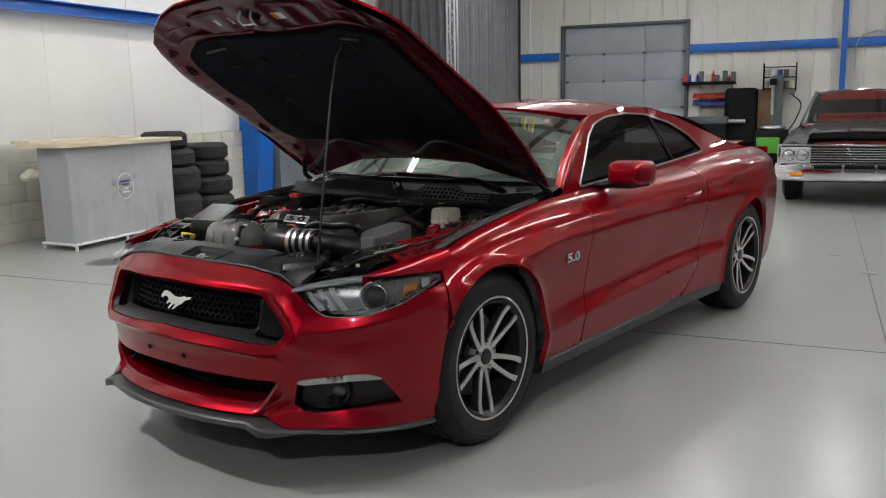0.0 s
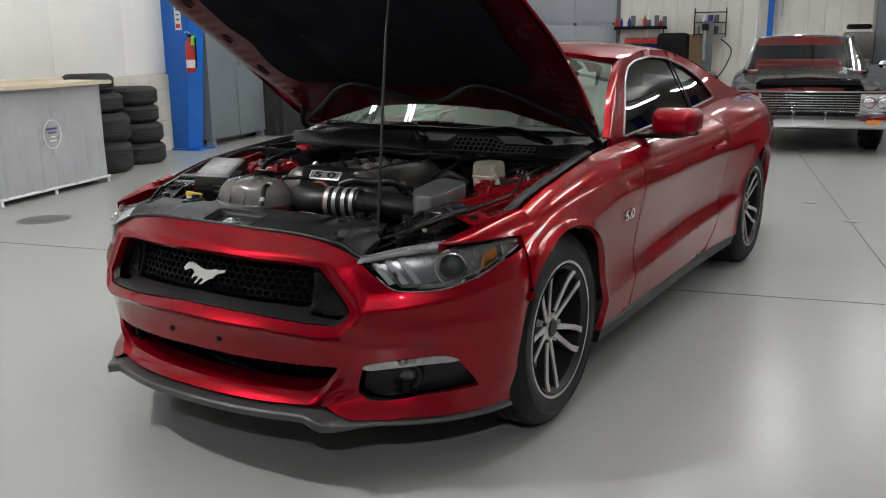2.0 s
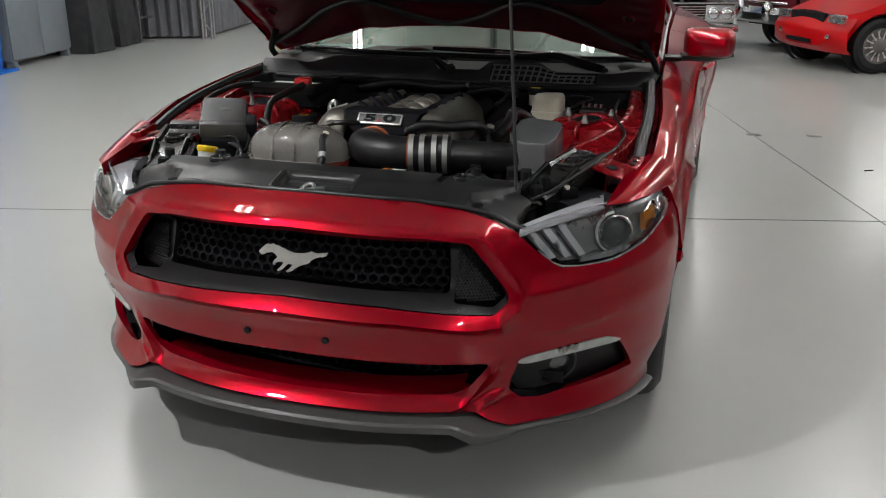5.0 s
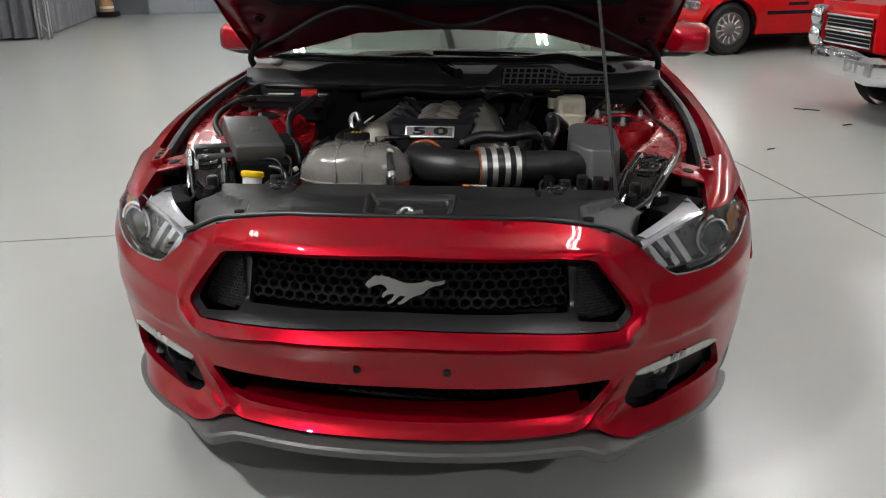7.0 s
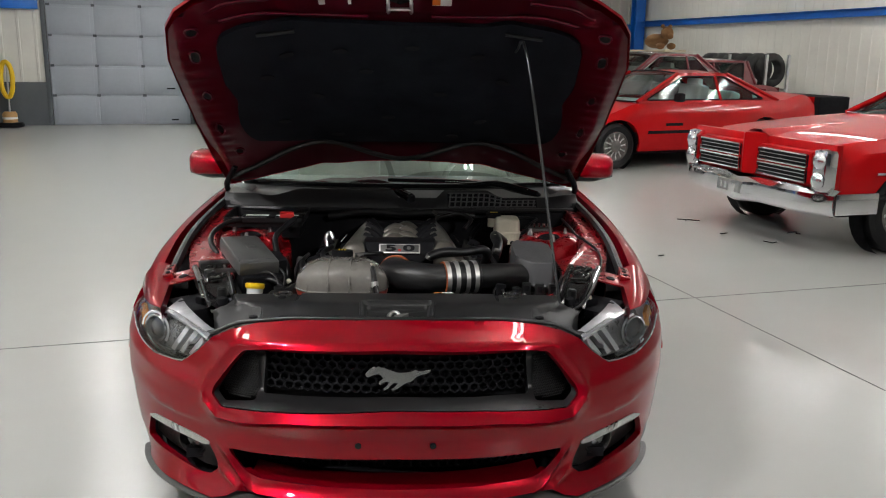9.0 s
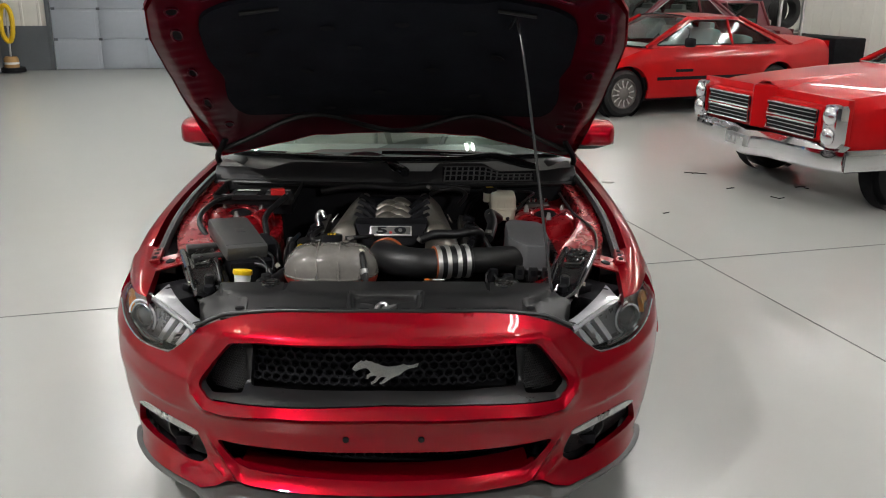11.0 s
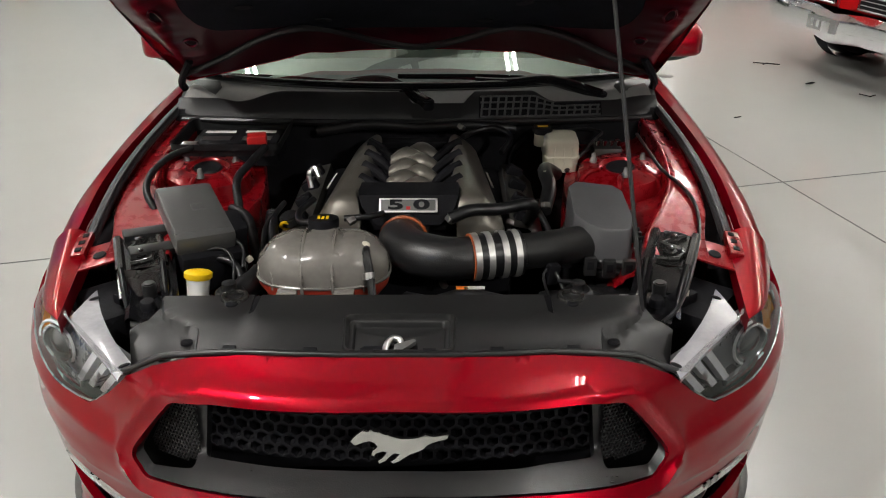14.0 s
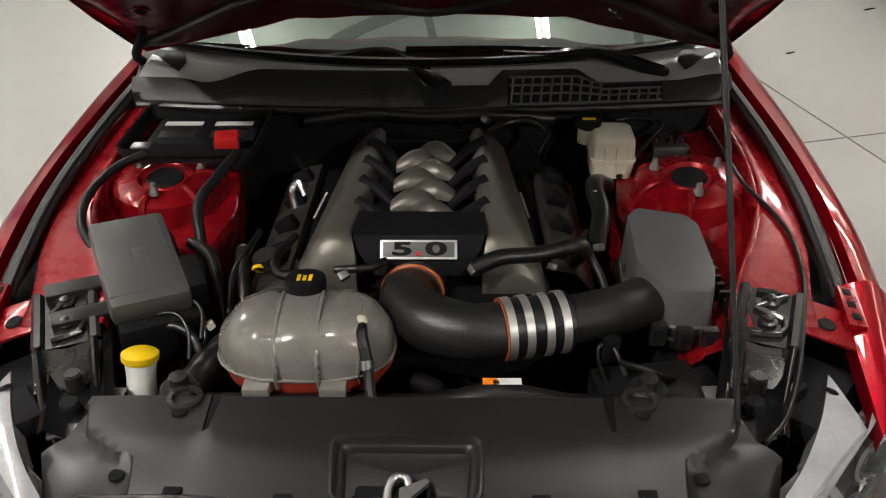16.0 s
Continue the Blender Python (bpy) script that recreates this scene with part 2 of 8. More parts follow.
def rounded(poly, r, n=4):
    """A polygon with its corners rounded by about r."""
    p = [np.array(q, float) for q in poly]
    out = []
    for i, c in enumerate(p):
        a, b = p[i - 1], p[(i + 1) % len(p)]
        ra = min(r, np.linalg.norm(a - c) * 0.45)
        rb = min(r, np.linalg.norm(b - c) * 0.45)
        s, e = c + (a - c) / np.linalg.norm(a - c) * ra, c + (b - c) / np.linalg.norm(b - c) * rb
        for j in range(n + 1):
            t = j / n
            out.append((1 - t) ** 2 * s + 2 * t * (1 - t) * c + t * t * e)
    return out


def inside(P, poly):
    q = np.array(poly)
    x, y = P[:, 0], P[:, 1]
    r = np.zeros(len(P), bool)
    for (x0, y0), (x1, y1) in zip(q, np.roll(q, -1, 0)):
        if y0 != y1:
            r ^= ((y0 > y) != (y1 > y)) & (x < (x1 - x0) * (y - y0) / (y1 - y0) + x0)
    return r


def dense(poly, step):
    out = []
    for a, b in zip(poly, list(poly[1:]) + [poly[0]]):
        a, b = np.array(a, float), np.array(b, float)
        k = max(1, int(np.ceil(np.linalg.norm(b - a) / step)))
        out += [a + (b - a) * j / k for j in range(k)]
    return out


def sheet(bm, surf, outline, holes=(), step=0.03, deep=0.02, toward=(0, 1.5, 0.4), back=False, mirror=False, lines=()):
    """A curved panel: the outline and its holes lie in the surface's own plane (u, v), surf maps them into space.
    deep: the depth of the turned-in edge; toward: a point on its inner side; back: closes it with an inner skin;
    lines: creases that mesh edges follow."""
    loops = [dense(outline, step)] + [dense(h, step) for h in holes]
    verts, edges = [], []
    for lp in loops:
        s = len(verts)
        verts += lp
        edges += [(s + i, s + (i + 1) % len(lp)) for i in range(len(lp))]
    for ln in lines:
        lp = dense(ln, step)
        lp = lp[:next(i for i, p in enumerate(lp) if np.allclose(p, ln[-1])) + 1]
        lp = [p for p, o in zip(lp, inside(np.array(lp), loops[0])) if o]
        for h in loops[1:]:
            lp = [p for p, o in zip(lp, inside(np.array(lp), h)) if not o] if lp else lp
        s = len(verts)
        verts += lp
        edges += [(s + i, s + i + 1) for i in range(len(lp) - 1) if np.linalg.norm(lp[i] - lp[i + 1]) < 1.5 * step]
    V = np.array(verts)
    lo, hi = V.min(0), V.max(0)
    g = np.array([(x + (step * 0.5 if j % 2 else 0), y) for j, y in enumerate(np.arange(lo[1] + step * 0.5, hi[1], step * 0.87)) for x in np.arange(lo[0] + step * 0.4, hi[0], step)])
    if len(g):
        ok = inside(g, loops[0])
        for h in loops[1:]:
            ok &= ~inside(g, h)
        g = g[ok]
        if len(g):
            far = np.array([np.min((V[:, 0] - a) ** 2 + (V[:, 1] - b) ** 2) > (0.5 * step) ** 2 for a, b in g])
            g = g[far]
    allv = [Vector((float(a), float(b))) for a, b in V] + [Vector((float(a), float(b))) for a, b in g]
    cv, ce, cf, *_ = delaunay_2d_cdt(allv, edges, [], 0, 1e-6)
    cen = np.array([np.mean([cv[i][:] for i in f], 0) for f in cf])
    ok = inside(cen, loops[0])
    for h in loops[1:]:
        ok &= ~inside(cen, h)
    e = 1e-3
    sgn = -1 if mirror else 1

    def at(u, v):
        x, y, z = surf(u, v)
        return np.array((sgn * x, y, z), float)
    pts, nor = [], []
    t0 = np.array(toward, float)
    if mirror:
        t0[0] *= -1
    for c in cv:
        p = at(c[0], c[1])
        k = np.cross(at(c[0] + e, c[1]) - at(c[0] - e, c[1]), at(c[0], c[1] + e) - at(c[0], c[1] - e))
        k /= np.linalg.norm(k) + 1e-12
        if np.dot(k, p - t0) < 0:
            k = -k
        pts.append(p)
        nor.append(k)
    top = [bm.verts.new(p) for p in pts]
    low = {}

    def under(i):
        if i not in low:
            low[i] = bm.verts.new(pts[i] - nor[i] * deep)
        return low[i]
    count = {}
    for f, o in zip(cf, ok):
        if not o:
            continue
        a, b, c = (pts[i] for i in f[:3])
        f = list(f) if np.dot(np.cross(b - a, c - a), nor[f[0]]) > 0 else list(f)[::-1]
        bm.faces.new([top[i] for i in f])
        if back:
            bm.faces.new([under(i) for i in f[::-1]])
        for i in range(len(f)):
            k = (f[i], f[(i + 1) % len(f)])
            if (k[1], k[0]) in count:
                del count[(k[1], k[0])]
            else:
                count[k] = 1
    if deep:
        for i, j in count:
            try:
                bm.faces.new((top[j], top[i], under(i), under(j)))
            except ValueError:
                pass
    for v in [v for v in bm.verts if not v.link_faces]:
        bm.verts.remove(v)
    return bm


def xform(bm, verts, m):
    for v in verts:
        v.co = m @ v.co


def box(bm, c, s, bev=0.0, rot=(0, 0, 0), seg=2):
    m = pose(*c, *rot) @ Matrix.Diagonal((*s, 1))
    g = bmesh.ops.create_cube(bm, size=1, matrix=m)
    if bev:
        ed = {e for v in g["verts"] for e in v.link_edges}
        bmesh.ops.bevel(bm, geom=list(ed), offset=bev, segments=seg, affect="EDGES", profile=0.6)
    return bm


def cyl(bm, a, b, r, r2=None, n=20, bev=0.0):
    a, b = Vector(a), Vector(b)
    d = b - a
    m = Matrix.Translation((a + b) / 2) @ d.to_track_quat("Z", "Y").to_matrix().to_4x4()
    g = bmesh.ops.create_cone(bm, cap_ends=True, segments=n, radius1=r, radius2=r if r2 is None else r2, depth=d.length, matrix=m)
    if bev:
        ed = {e for v in g["verts"] for e in v.link_edges if len(e.link_faces) == 2 and e.calc_face_angle(0) > 1}
        bmesh.ops.bevel(bm, geom=list(ed), offset=bev, segments=2, affect="EDGES")
    return bm


def ball(bm, c, r, s=(1, 1, 1), n=16):
    bmesh.ops.create_uvsphere(bm, u_segments=n, v_segments=max(6, n // 2), radius=r, matrix=Matrix.Translation(c) @ Matrix.Diagonal((*s, 1)))
    return bm


def tube(bm, pts, r, n=10, fine=5, closed=False, flat=1.0):
    """A hose or bar swept along a smooth line; r may be a list."""
    P = smooth(pts, fine, closed) if fine > 1 else [np.array(p, float) for p in pts]
    k = len(P)
    rs = [r] * k if not isinstance(r, (list, tuple)) else list(np.interp(np.linspace(0, 1, k), np.linspace(0, 1, len(r)), r))
    up = np.array((0.13, 0.21, 0.97))
    rings = []
    for i, p in enumerate(P):
        d = P[(i + 1) % k if closed else min(i + 1, k - 1)] - P[i - 1 if closed else max(i - 1, 0)]
        d /= np.linalg.norm(d) + 1e-9
        s = np.cross(d, up)
        if np.linalg.norm(s) < 0.05:
            s = np.cross(d, (1, 0, 0))
        s /= np.linalg.norm(s)
        t = np.cross(s, d)
        rings.append([bm.verts.new(p + rs[i] * (s * math.cos(a) + t * flat * math.sin(a))) for a in np.linspace(0, 2 * math.pi, n, endpoint=False)])
    for i in range(k if closed else k - 1):
        a, b = rings[i], rings[(i + 1) % k]
        for j in range(n):
            bm.faces.new((a[j], a[(j + 1) % n], b[(j + 1) % n], b[j]))
    if not closed:
        bm.faces.new(rings[0][::-1])
        bm.faces.new(rings[-1])
    return bm


def lathe(bm, prof, m=Matrix(), n=48, arc=1.0):
    """A (radius, height) profile turned round the local z axis."""
    rings = []
    for r, h in prof:
        rings.append([bm.verts.new(m @ Vector((r * math.cos(a), r * math.sin(a), h))) for a in np.linspace(0, 2 * math.pi * arc, n, endpoint=arc < 1)])
    for a, b in zip(rings, rings[1:]):
        for j in range(n if arc == 1 else n - 1):
            try:
                bm.faces.new((a[j], a[(j + 1) % n], b[(j + 1) % n], b[j]))
            except ValueError:
                pass
    return bm


def prism(bm, poly, h, m=Matrix(), bev=0.0):
    """A flat polygon raised by h along the local z axis."""
    lo = [bm.verts.new(m @ Vector((p[0], p[1], 0))) for p in poly]
    hi = [bm.verts.new(m @ Vector((p[0], p[1], h))) for p in poly]
    fs = [bm.faces.new(lo[::-1]), bm.faces.new(hi)]
    k = len(poly)
    for i in range(k):
        fs.append(bm.faces.new((lo[i], lo[(i + 1) % k], hi[(i + 1) % k], hi[i])))
    if bev:
        ed = [e for e in fs[1].edges]
        bmesh.ops.bevel(bm, geom=ed, offset=bev, segments=2, affect="EDGES")
    bmesh.ops.recalc_face_normals(bm, faces=[f for f in bm.faces])
    return bm


def skin(bm, rows, closed=False, cap=False):
    """A surface through rows of points."""
    R = [[bm.verts.new(p) for p in row] for row in rows]
    for a, b in zip(R, R[1:]):
        k = len(a)
        for j in range(k if closed else k - 1):
            bm.faces.new((a[j], a[(j + 1) % k], b[(j + 1) % k], b[j]))
    if cap and closed:
        bm.faces.new(R[0][::-1])
        bm.faces.new(R[-1])
    bmesh.ops.recalc_face_normals(bm, faces=bm.faces[:])
    return bm


def words(name, text, size, m, material, parent, deep=0.002, wide=1.0, bold=0.0):
    cu = bpy.data.curves.new(name, "FONT")
    cu.body, cu.size, cu.extrude, cu.offset = text, size, deep, bold
    cu.align_x, cu.align_y = "CENTER", "CENTER"
    tmp = bpy.data.objects.new("tmp", cu)
    me = bpy.data.meshes.new_from_object(tmp)
    bpy.data.objects.remove(tmp)
    me.transform(m @ Matrix.Diagonal((wide, 1, 1, 1)))
    me.materials.clear()
    me.materials.append(material)
    ob = new(name, me)
    ob.parent = parent
    return ob


def structure(name, bm, material, label="", m=B):
    ob = part(name, bm, material)
    ob.matrix_basis = m
    return tagged(ob, label, "", "", "structure")

# ---- the room: floor, walls, doors, beams, lamps ----
U0, U1, V0, V1, V2 = -5.35, 12.9, -14.0, 16.47, 22.0
structure("floor", box(BM(), ((U0 + U1) / 2, 6, -0.1), (U1 - U0 + 3, 44, 0.2)), FLOORM, "glossy pale grey epoxy floor with saw-cut joints")
structure("ceiling", box(BM(), ((U0 + U1) / 2, 6, CEIL + 0.1), (U1 - U0 + 3, 44, 0.2)), CEILM, "pale high hall ceiling")
JOINT = mat("dark_joint_filler", (0.10, 0.10, 0.10), 0.7, 0.0, 0.3, 8)
GROOVE = 0.0015
for nm, c, s in (("floor_joint", (0, 2.535, GROOVE / 2), (U1 - U0, 0.008, GROOVE)), ("floor_joint", (2.59, 5.5, GROOVE / 2), (0.008, 25, GROOVE))):
    structure(nm, box(BM(), ((U0 + U1) / 2 if c[0] == 0 else c[0], *c[1:]), s), JOINT, "thin dark saw-cut joint in the floor")
for u, v in ((2.38, 5.54), (2.60, 4.77), (3.05, 4.75)):
    bm = lathe(BM(), [(0.0, 0.004), (0.052, 0.004), (0.058, 0.001), (0.058, 0.0005)], pose(u, v, 0), 24)
    structure("drain", bm, IRON, "small round metal floor drain plate")
bm = lathe(BM(), [(0.0, 0.002), (0.19, 0.0016), (0.2, 0.0004)], pose(-3.5, 3.3, 0), 32)
structure("floor_stain", bm, mat("dark_floor_stain", (0.16, 0.15, 0.14), 0.35, 0, 0.5, 6), "dark round stain on the floor")


def ribbed(u0, u1, z0, z1, pitch=0.305, deep=0.016):
    """Corrugated wall sheet along u, ribs standing out towards -v."""
    prof, u = [], u0
    while u < u1 - 1e-6:
        prof += [(u, 0), (u + pitch * 0.80, 0), (u + pitch * 0.83, -deep), (u + pitch * 0.95, -deep), (u + pitch * 0.98, 0)]
        u += pitch
    prof = [(min(a, u1), b) for a, b in prof] + [(u1, 0)]
    return skin(BM(), [[(a, b, z) for a, b in prof] for z in (z0, z1)])


for v in (-3.0, 0.1, 1.9, 4.9, 7.9, 10.9):
    structure("ceiling_beam", box(BM(), ((U0 + U1) / 2, v, CEIL - 0.11), (U1 - U0, 0.16, 0.22), 0.004), BEAMM, "grey steel beam under the ceiling")
for u in (-3.4, 0.3, 3.2, 6.4, 9.6):
    structure("ceiling_beam", box(BM(), (u, 6, CEIL - 0.27), (0.10, 40, 0.10), 0.003), BEAMM, "slim grey steel purlin under the ceiling")

# left wall: plain white boards over a low cream block course
structure("wall_left", box(BM(), (U0 - 0.1, 6, CEIL / 2), (0.2, 44, CEIL)), WALLW, "white painted wall of the hall")
def pieces(name, parent, bm, material, spots):
    """Alike pieces on one mesh, each an object of its own."""
    ob = part(name, bm, material, parent)
    for i, c in enumerate(spots):
        if i:
            ob = new(name, ob.data)
            ob.parent = parent
        ob.location = c


WL = bpy.data.objects["wall_left"]
pieces("board", WL, box(BM(), (0, 0, 0), (0.012, 1.216, CEIL - 1.02), 0.0015), WALLW, [(U0 + 0.006, 0.2 + k * 1.22, 1.01 + (CEIL - 1.02) / 2) for k in range(14)])
pieces("block", WL, box(BM(), (0, 0, 0), (0.04, 0.402, 0.197), 0.003), WALLB, [(U0 + 0.02, 0.2 + (k + 0.5 * (r % 2)) * 0.405, 0.1 + r * 0.2) for r in range(5) for k in range(42)])
# back wall with the sectional door
D0, D1, DZ = -3.05, -0.45, 2.9
bm = BM()
box(bm, ((U0 + D0) / 2, V1 + 0.15, CEIL / 2), (D0 - U0, 0.2, CEIL))
box(bm, ((D1 + 6.9) / 2, V1 + 0.15, CEIL / 2), (6.9 - D1, 0.2, CEIL))
box(bm, ((D0 + D1) / 2, V1 + 0.15, (CEIL + DZ) / 2), (D1 - D0, 0.2, CEIL - DZ))
structure("wall_back", bm, METALW, "white back wall of the hall")
for a, b, z in ((U0, D0 - 0.02, 0.0), (D1 + 0.05, 4.4, 0.0), (D0, D1, DZ + 0.02)):
    bm = ribbed(a, b, z, CEIL)
    ob = structure("wall_back_sheet", bm, METALW, "white corrugated steel wall sheet")
    ob.matrix_basis = B @ pose(0, V1, 0)
structure("wall_back_dado", box(BM(), ((U0 + D0) / 2, V1 - 0.045, 0.42), (D0 - U0 - 0.1, 0.02, 0.84)), DARKGREY, "dark grey wall base beside the big door")
# recess at the far right
bm = BM()
box(bm, (9.9, V2 + 0.1, CEIL / 2), (6.4, 0.2, CEIL))
box(bm, (6.95, (V1 + V2) / 2 + 0.12, CEIL / 2), (0.1, V2 - V1 - 0.2, CEIL))
structure("wall_recess", bm, METALW, "white far wall of the recess")
ob = structure("wall_recess_sheet", ribbed(7.0, U1, 0, CEIL), METALW, "white corrugated steel wall sheet")
ob.matrix_basis = B @ pose(0, V2, 0)
structure("wall_right", box(BM(), (U1 + 0.1, 4, CEIL / 2), (0.2, 37, CEIL)), METALW, "white right wall of the hall")
ob = structure("wall_right_sheet", ribbed(-V2, -V0, 0, CEIL, 0.305, 0.006), METALW, "white corrugated steel wall sheet")
ob.matrix_basis = B @ pose(U1, 0, 0, 0, 0, -90)
# assumed wall out of view, grey to keep reflections in the cars dim
structure("wall_front_unseen", box(BM(), (3.8, V0 - 0.1, CEIL / 2), (21, 0.2, CEIL)), CABG, "assumed grey wall behind the viewer, out of view")
# grey partition with a door beside the black sedan
door = structure("partition_grey", box(BM(), (5.7, V1 - 0.1, 1.6), (2.5, 0.08, 3.2), 0.004), CABG, "tall grey partition wall")
bm = BM()
for k in range(2):
    box(bm, (5.2 + k * 1.0, V1 - 0.155, 1.08), (0.97, 0.04, 2.12), 0.006)
door = structure("door_1", bm, CABG, "plain grey double door")
part("handle", cyl(BM(), (5.62, V1 - 0.23, 1.05), (5.62, V1 - 0.17, 1.05), 0.03), CHROME, door)

# sectional door
ROWS_D, COLS_D = 5, 3
sd = structure("door_2", box(BM(), ((D0 + D1) / 2, V1 + 0.1, DZ / 2), (D1 - D0, 0.04, DZ)), DOORG, "closed grey sectional garage door")
ph, pw = DZ / ROWS_D, (D1 - D0) / COLS_D
bmp = BM()
box(bmp, (0, 0, 0), (pw - 0.014, 0.03, ph - 0.014), 0.004)
box(bmp, (0, -0.018, 0.0), (pw - 0.15, 0.012, ph - 0.1), 0.005)
first = None
for r in range(ROWS_D):
    for k in range(COLS_D):
        c = (D0 + pw * (k + 0.5), V1 + 0.065, ph * (r + 0.5))
        if first is None:
            first = part("door_panel", bmp, DOORG, sd)
            ob = first
        else:
            ob = new("door_panel", first.data)
            ob.parent = sd
        ob.location = c
for r in range(1, ROWS_D):
    for k in range(COLS_D + 1):
        bm = box(BM(), (min(max(D0 + pw * k, D0 + 0.05), D1 - 0.05), V1 + 0.035, ph * r), (0.07, 0.02, 0.05), 0.006)
        part("hinge", bm, DARKGREY, sd)
bm = BM()
for u in (D0 - 0.04, D1 + 0.04):
    box(bm, (u, V1 + 0.0, DZ / 2), (0.08, 0.12, DZ + 0.06), 0.006)
box(bm, ((D0 + D1) / 2, V1, DZ + 0.03), (D1 - D0 + 0.16, 0.12, 0.06), 0.006)
part("door_frame", bm, DARKGREY, sd)
part("handle", box(BM(), (D1 - 0.35, V1 + 0.03, 0.72), (0.16, 0.03, 0.025), 0.006), MATTE, sd)
part("handle", box(BM(), (D1 - 0.3, V1 + 0.03, 0.09), (0.14, 0.03, 0.025), 0.006), MATTE, sd)


# blue steel: girts along the walls and columns
def channel(bm, a, b, h=0.165, d=0.1):
    a, b = Vector(a), Vector(b)
    c, v = (a + b) / 2, b - a
    rz = math.degrees(math.atan2(v.y, v.x))
    box(bm, c, (v.length, 0.012, h), 0.002, (0, 0, rz))
    n = Vector((-v.y, v.x, 0)).normalized()
    for s in (-1, 1):
        box(bm, c + n * d / 2 + Vector((0, 0, s * (h / 2 - 0.006))), (v.length, d, 0.012), 0.002, (0, 0, rz))
    return bm


for a, b, z in (((D1 + 0.1, V1 - 0.12), (2.42, V1 - 0.12), 2.36), ((2.62, V1 - 0.12), (6.9, V1 - 0.12), 2.36), ((U0, V1 - 0.12), (D0 - 0.1, V1 - 0.12), 2.3),
                ((7.0, V2 - 0.12), (U1 - 0.1, V2 - 0.12), 2.36)):
    structure("wall_girt", channel(BM(), (*a, z), (*b, z)), BLUE, "blue painted steel wall girt")
structure("wall_girt", channel(BM(), (U0 + 0.12, 7.6, 2.39), (U0 + 0.12, V0, 2.39), 0.13), BLUE, "blue painted steel wall girt")
structure("wall_girt", channel(BM(), (U1 - 0.12, V0, 2.45), (U1 - 0.12, V2, 2.45)), BLUE, "blue painted steel wall girt")


def column(u, v, w=0.3, d=0.4, taper=False, z1=CEIL):
    bm = BM()
    rows = []
    for z, k in ((0, 0.62 if taper else 1), (z1, 1.5 if taper else 1)):
        rows.append((z, k))
    for s, t in ((-0.5, "f"), (0.5, "f")):
        prof = [[(u - w / 2, v - s * 0 + s * d * 0.9, z), (u - w / 2 + w * k, v + s * d * 0.9, z), (u - w / 2 + w * k, v + s * d * 0.9 + 0.02, z), (u - w / 2, v + s * d * 0.9 + 0.02, z)] for z, k in rows]
        skin(bm, prof, True, True)
    prof = [[(u - w / 2 + w * k, v - d / 2, z), (u - w / 2 + w * k + 0.015, v - d / 2, z), (u - w / 2 + w * k + 0.015, v + d / 2, z), (u - w / 2 + w * k, v + d / 2, z)] for z, k in rows]
    skin(bm, prof, True, True)
    box(bm, (u, v, 0.012), (w + 0.06, d + 0.06, 0.024), 0.004)
    return bm


structure("column", column(U0 + 0.2, 7.88, 0.44, 0.36, True), BLUE, "tapered blue steel column against the wall")
structure("column", column(2.54, V1 - 0.15, 0.085, 0.2), BLUE, "slim blue steel column on the back wall")
structure("column", column(U1 - 0.3, V2 - 0.3, 0.3, 0.3), BLUE, "blue steel column in the far corner")

# ceiling lamps: rows of long tubes
# the far-right ones are unseen, added to brighten the white wall there
LAMPS = ([(-1.95, 2.65), (1.66, 0.65), (1.66, 3.15), (-3.3, 5.6), (-1.5, 8.6), (1.10, 8.0)] + [(1.10, 12.8), (10.0, 7.0)] + [(2.67, 10.3), (4.24, 5.0), (4.24, 12.6), (-2.04, 13.0), (8.0, 3.0), (10.6, 11.0), (11.3, 6.6), (9.6, 17.5)])
lamp0 = None
for u, v in LAMPS:
    m = B @ pose(u, v, 4.0)
    if lamp0 is None:
        lamp0 = thing("ceiling_light", "long white tube ceiling light", "ceiling light", m, "ceiling lights")
        part("housing", box(BM(), (0, 0, 0.04), (0.08, 2.4, 0.05), 0.01), WHITEP, lamp0)
        for s in (-1, 1):
            part("tube", box(BM(), (s * 0.06, 0, 0.0), (0.04, 2.3, 0.035), 0.012), STRIP, lamp0)
        for s in (-1, 1):
            part("hanger", cyl(BM(), (0, s * 0.9, 0.06), (0, s * 0.9, 0.5), 0.004, n=6), DULLCHROME, lamp0)
    else:
        copy_thing(lamp0, m)
bay0 = None
for u, v in ((-2.593, -.95), (2.7, -5.5), (7.5, -3.0)):
    m = B @ pose(u, v, 4.3)
    if bay0 is None:
        bay0 = thing("high_bay_light", "round compact high bay lamp", "ceiling light", m, "high bay lights")
        part("body", lathe(BM(), [(0.08, 0.0), (0.18, 0.05), (0.12, 0.12), (0.05, 0.16), (0.0001, 0.16)], Matrix(), 28), DARKGREY, bay0)
        part("diffuser", lathe(BM(), [(0.07, 0.004), (0.066, -0.012), (0.0001, -0.02)], Matrix(), 28), BAY, bay0)
        part("hanger", cyl(BM(), (0, 0, 0.16), (0, 0, 0.2), 0.006, n=6), DULLCHROME, bay0)
    else:
        copy_thing(bay0, m)

# ---- the red coupe: nose at the origin, tail towards +y ----
coupe = thing("sports_coupe", "ruby red metallic sports coupe with its hood propped open", "car", pose(.003, 0, 0, 0, 0, .9))
WF, WR, HUBZ, ARCH = 0.942, 3.66, 0.345, 0.372

# side of the body: for each station the section from sill to belt
SY = (0.55, 0.94, 1.5, 2.3, 3.0, 3.66, 4.3, 4.72)


def along(*v):
    return ip(*zip(SY, v))


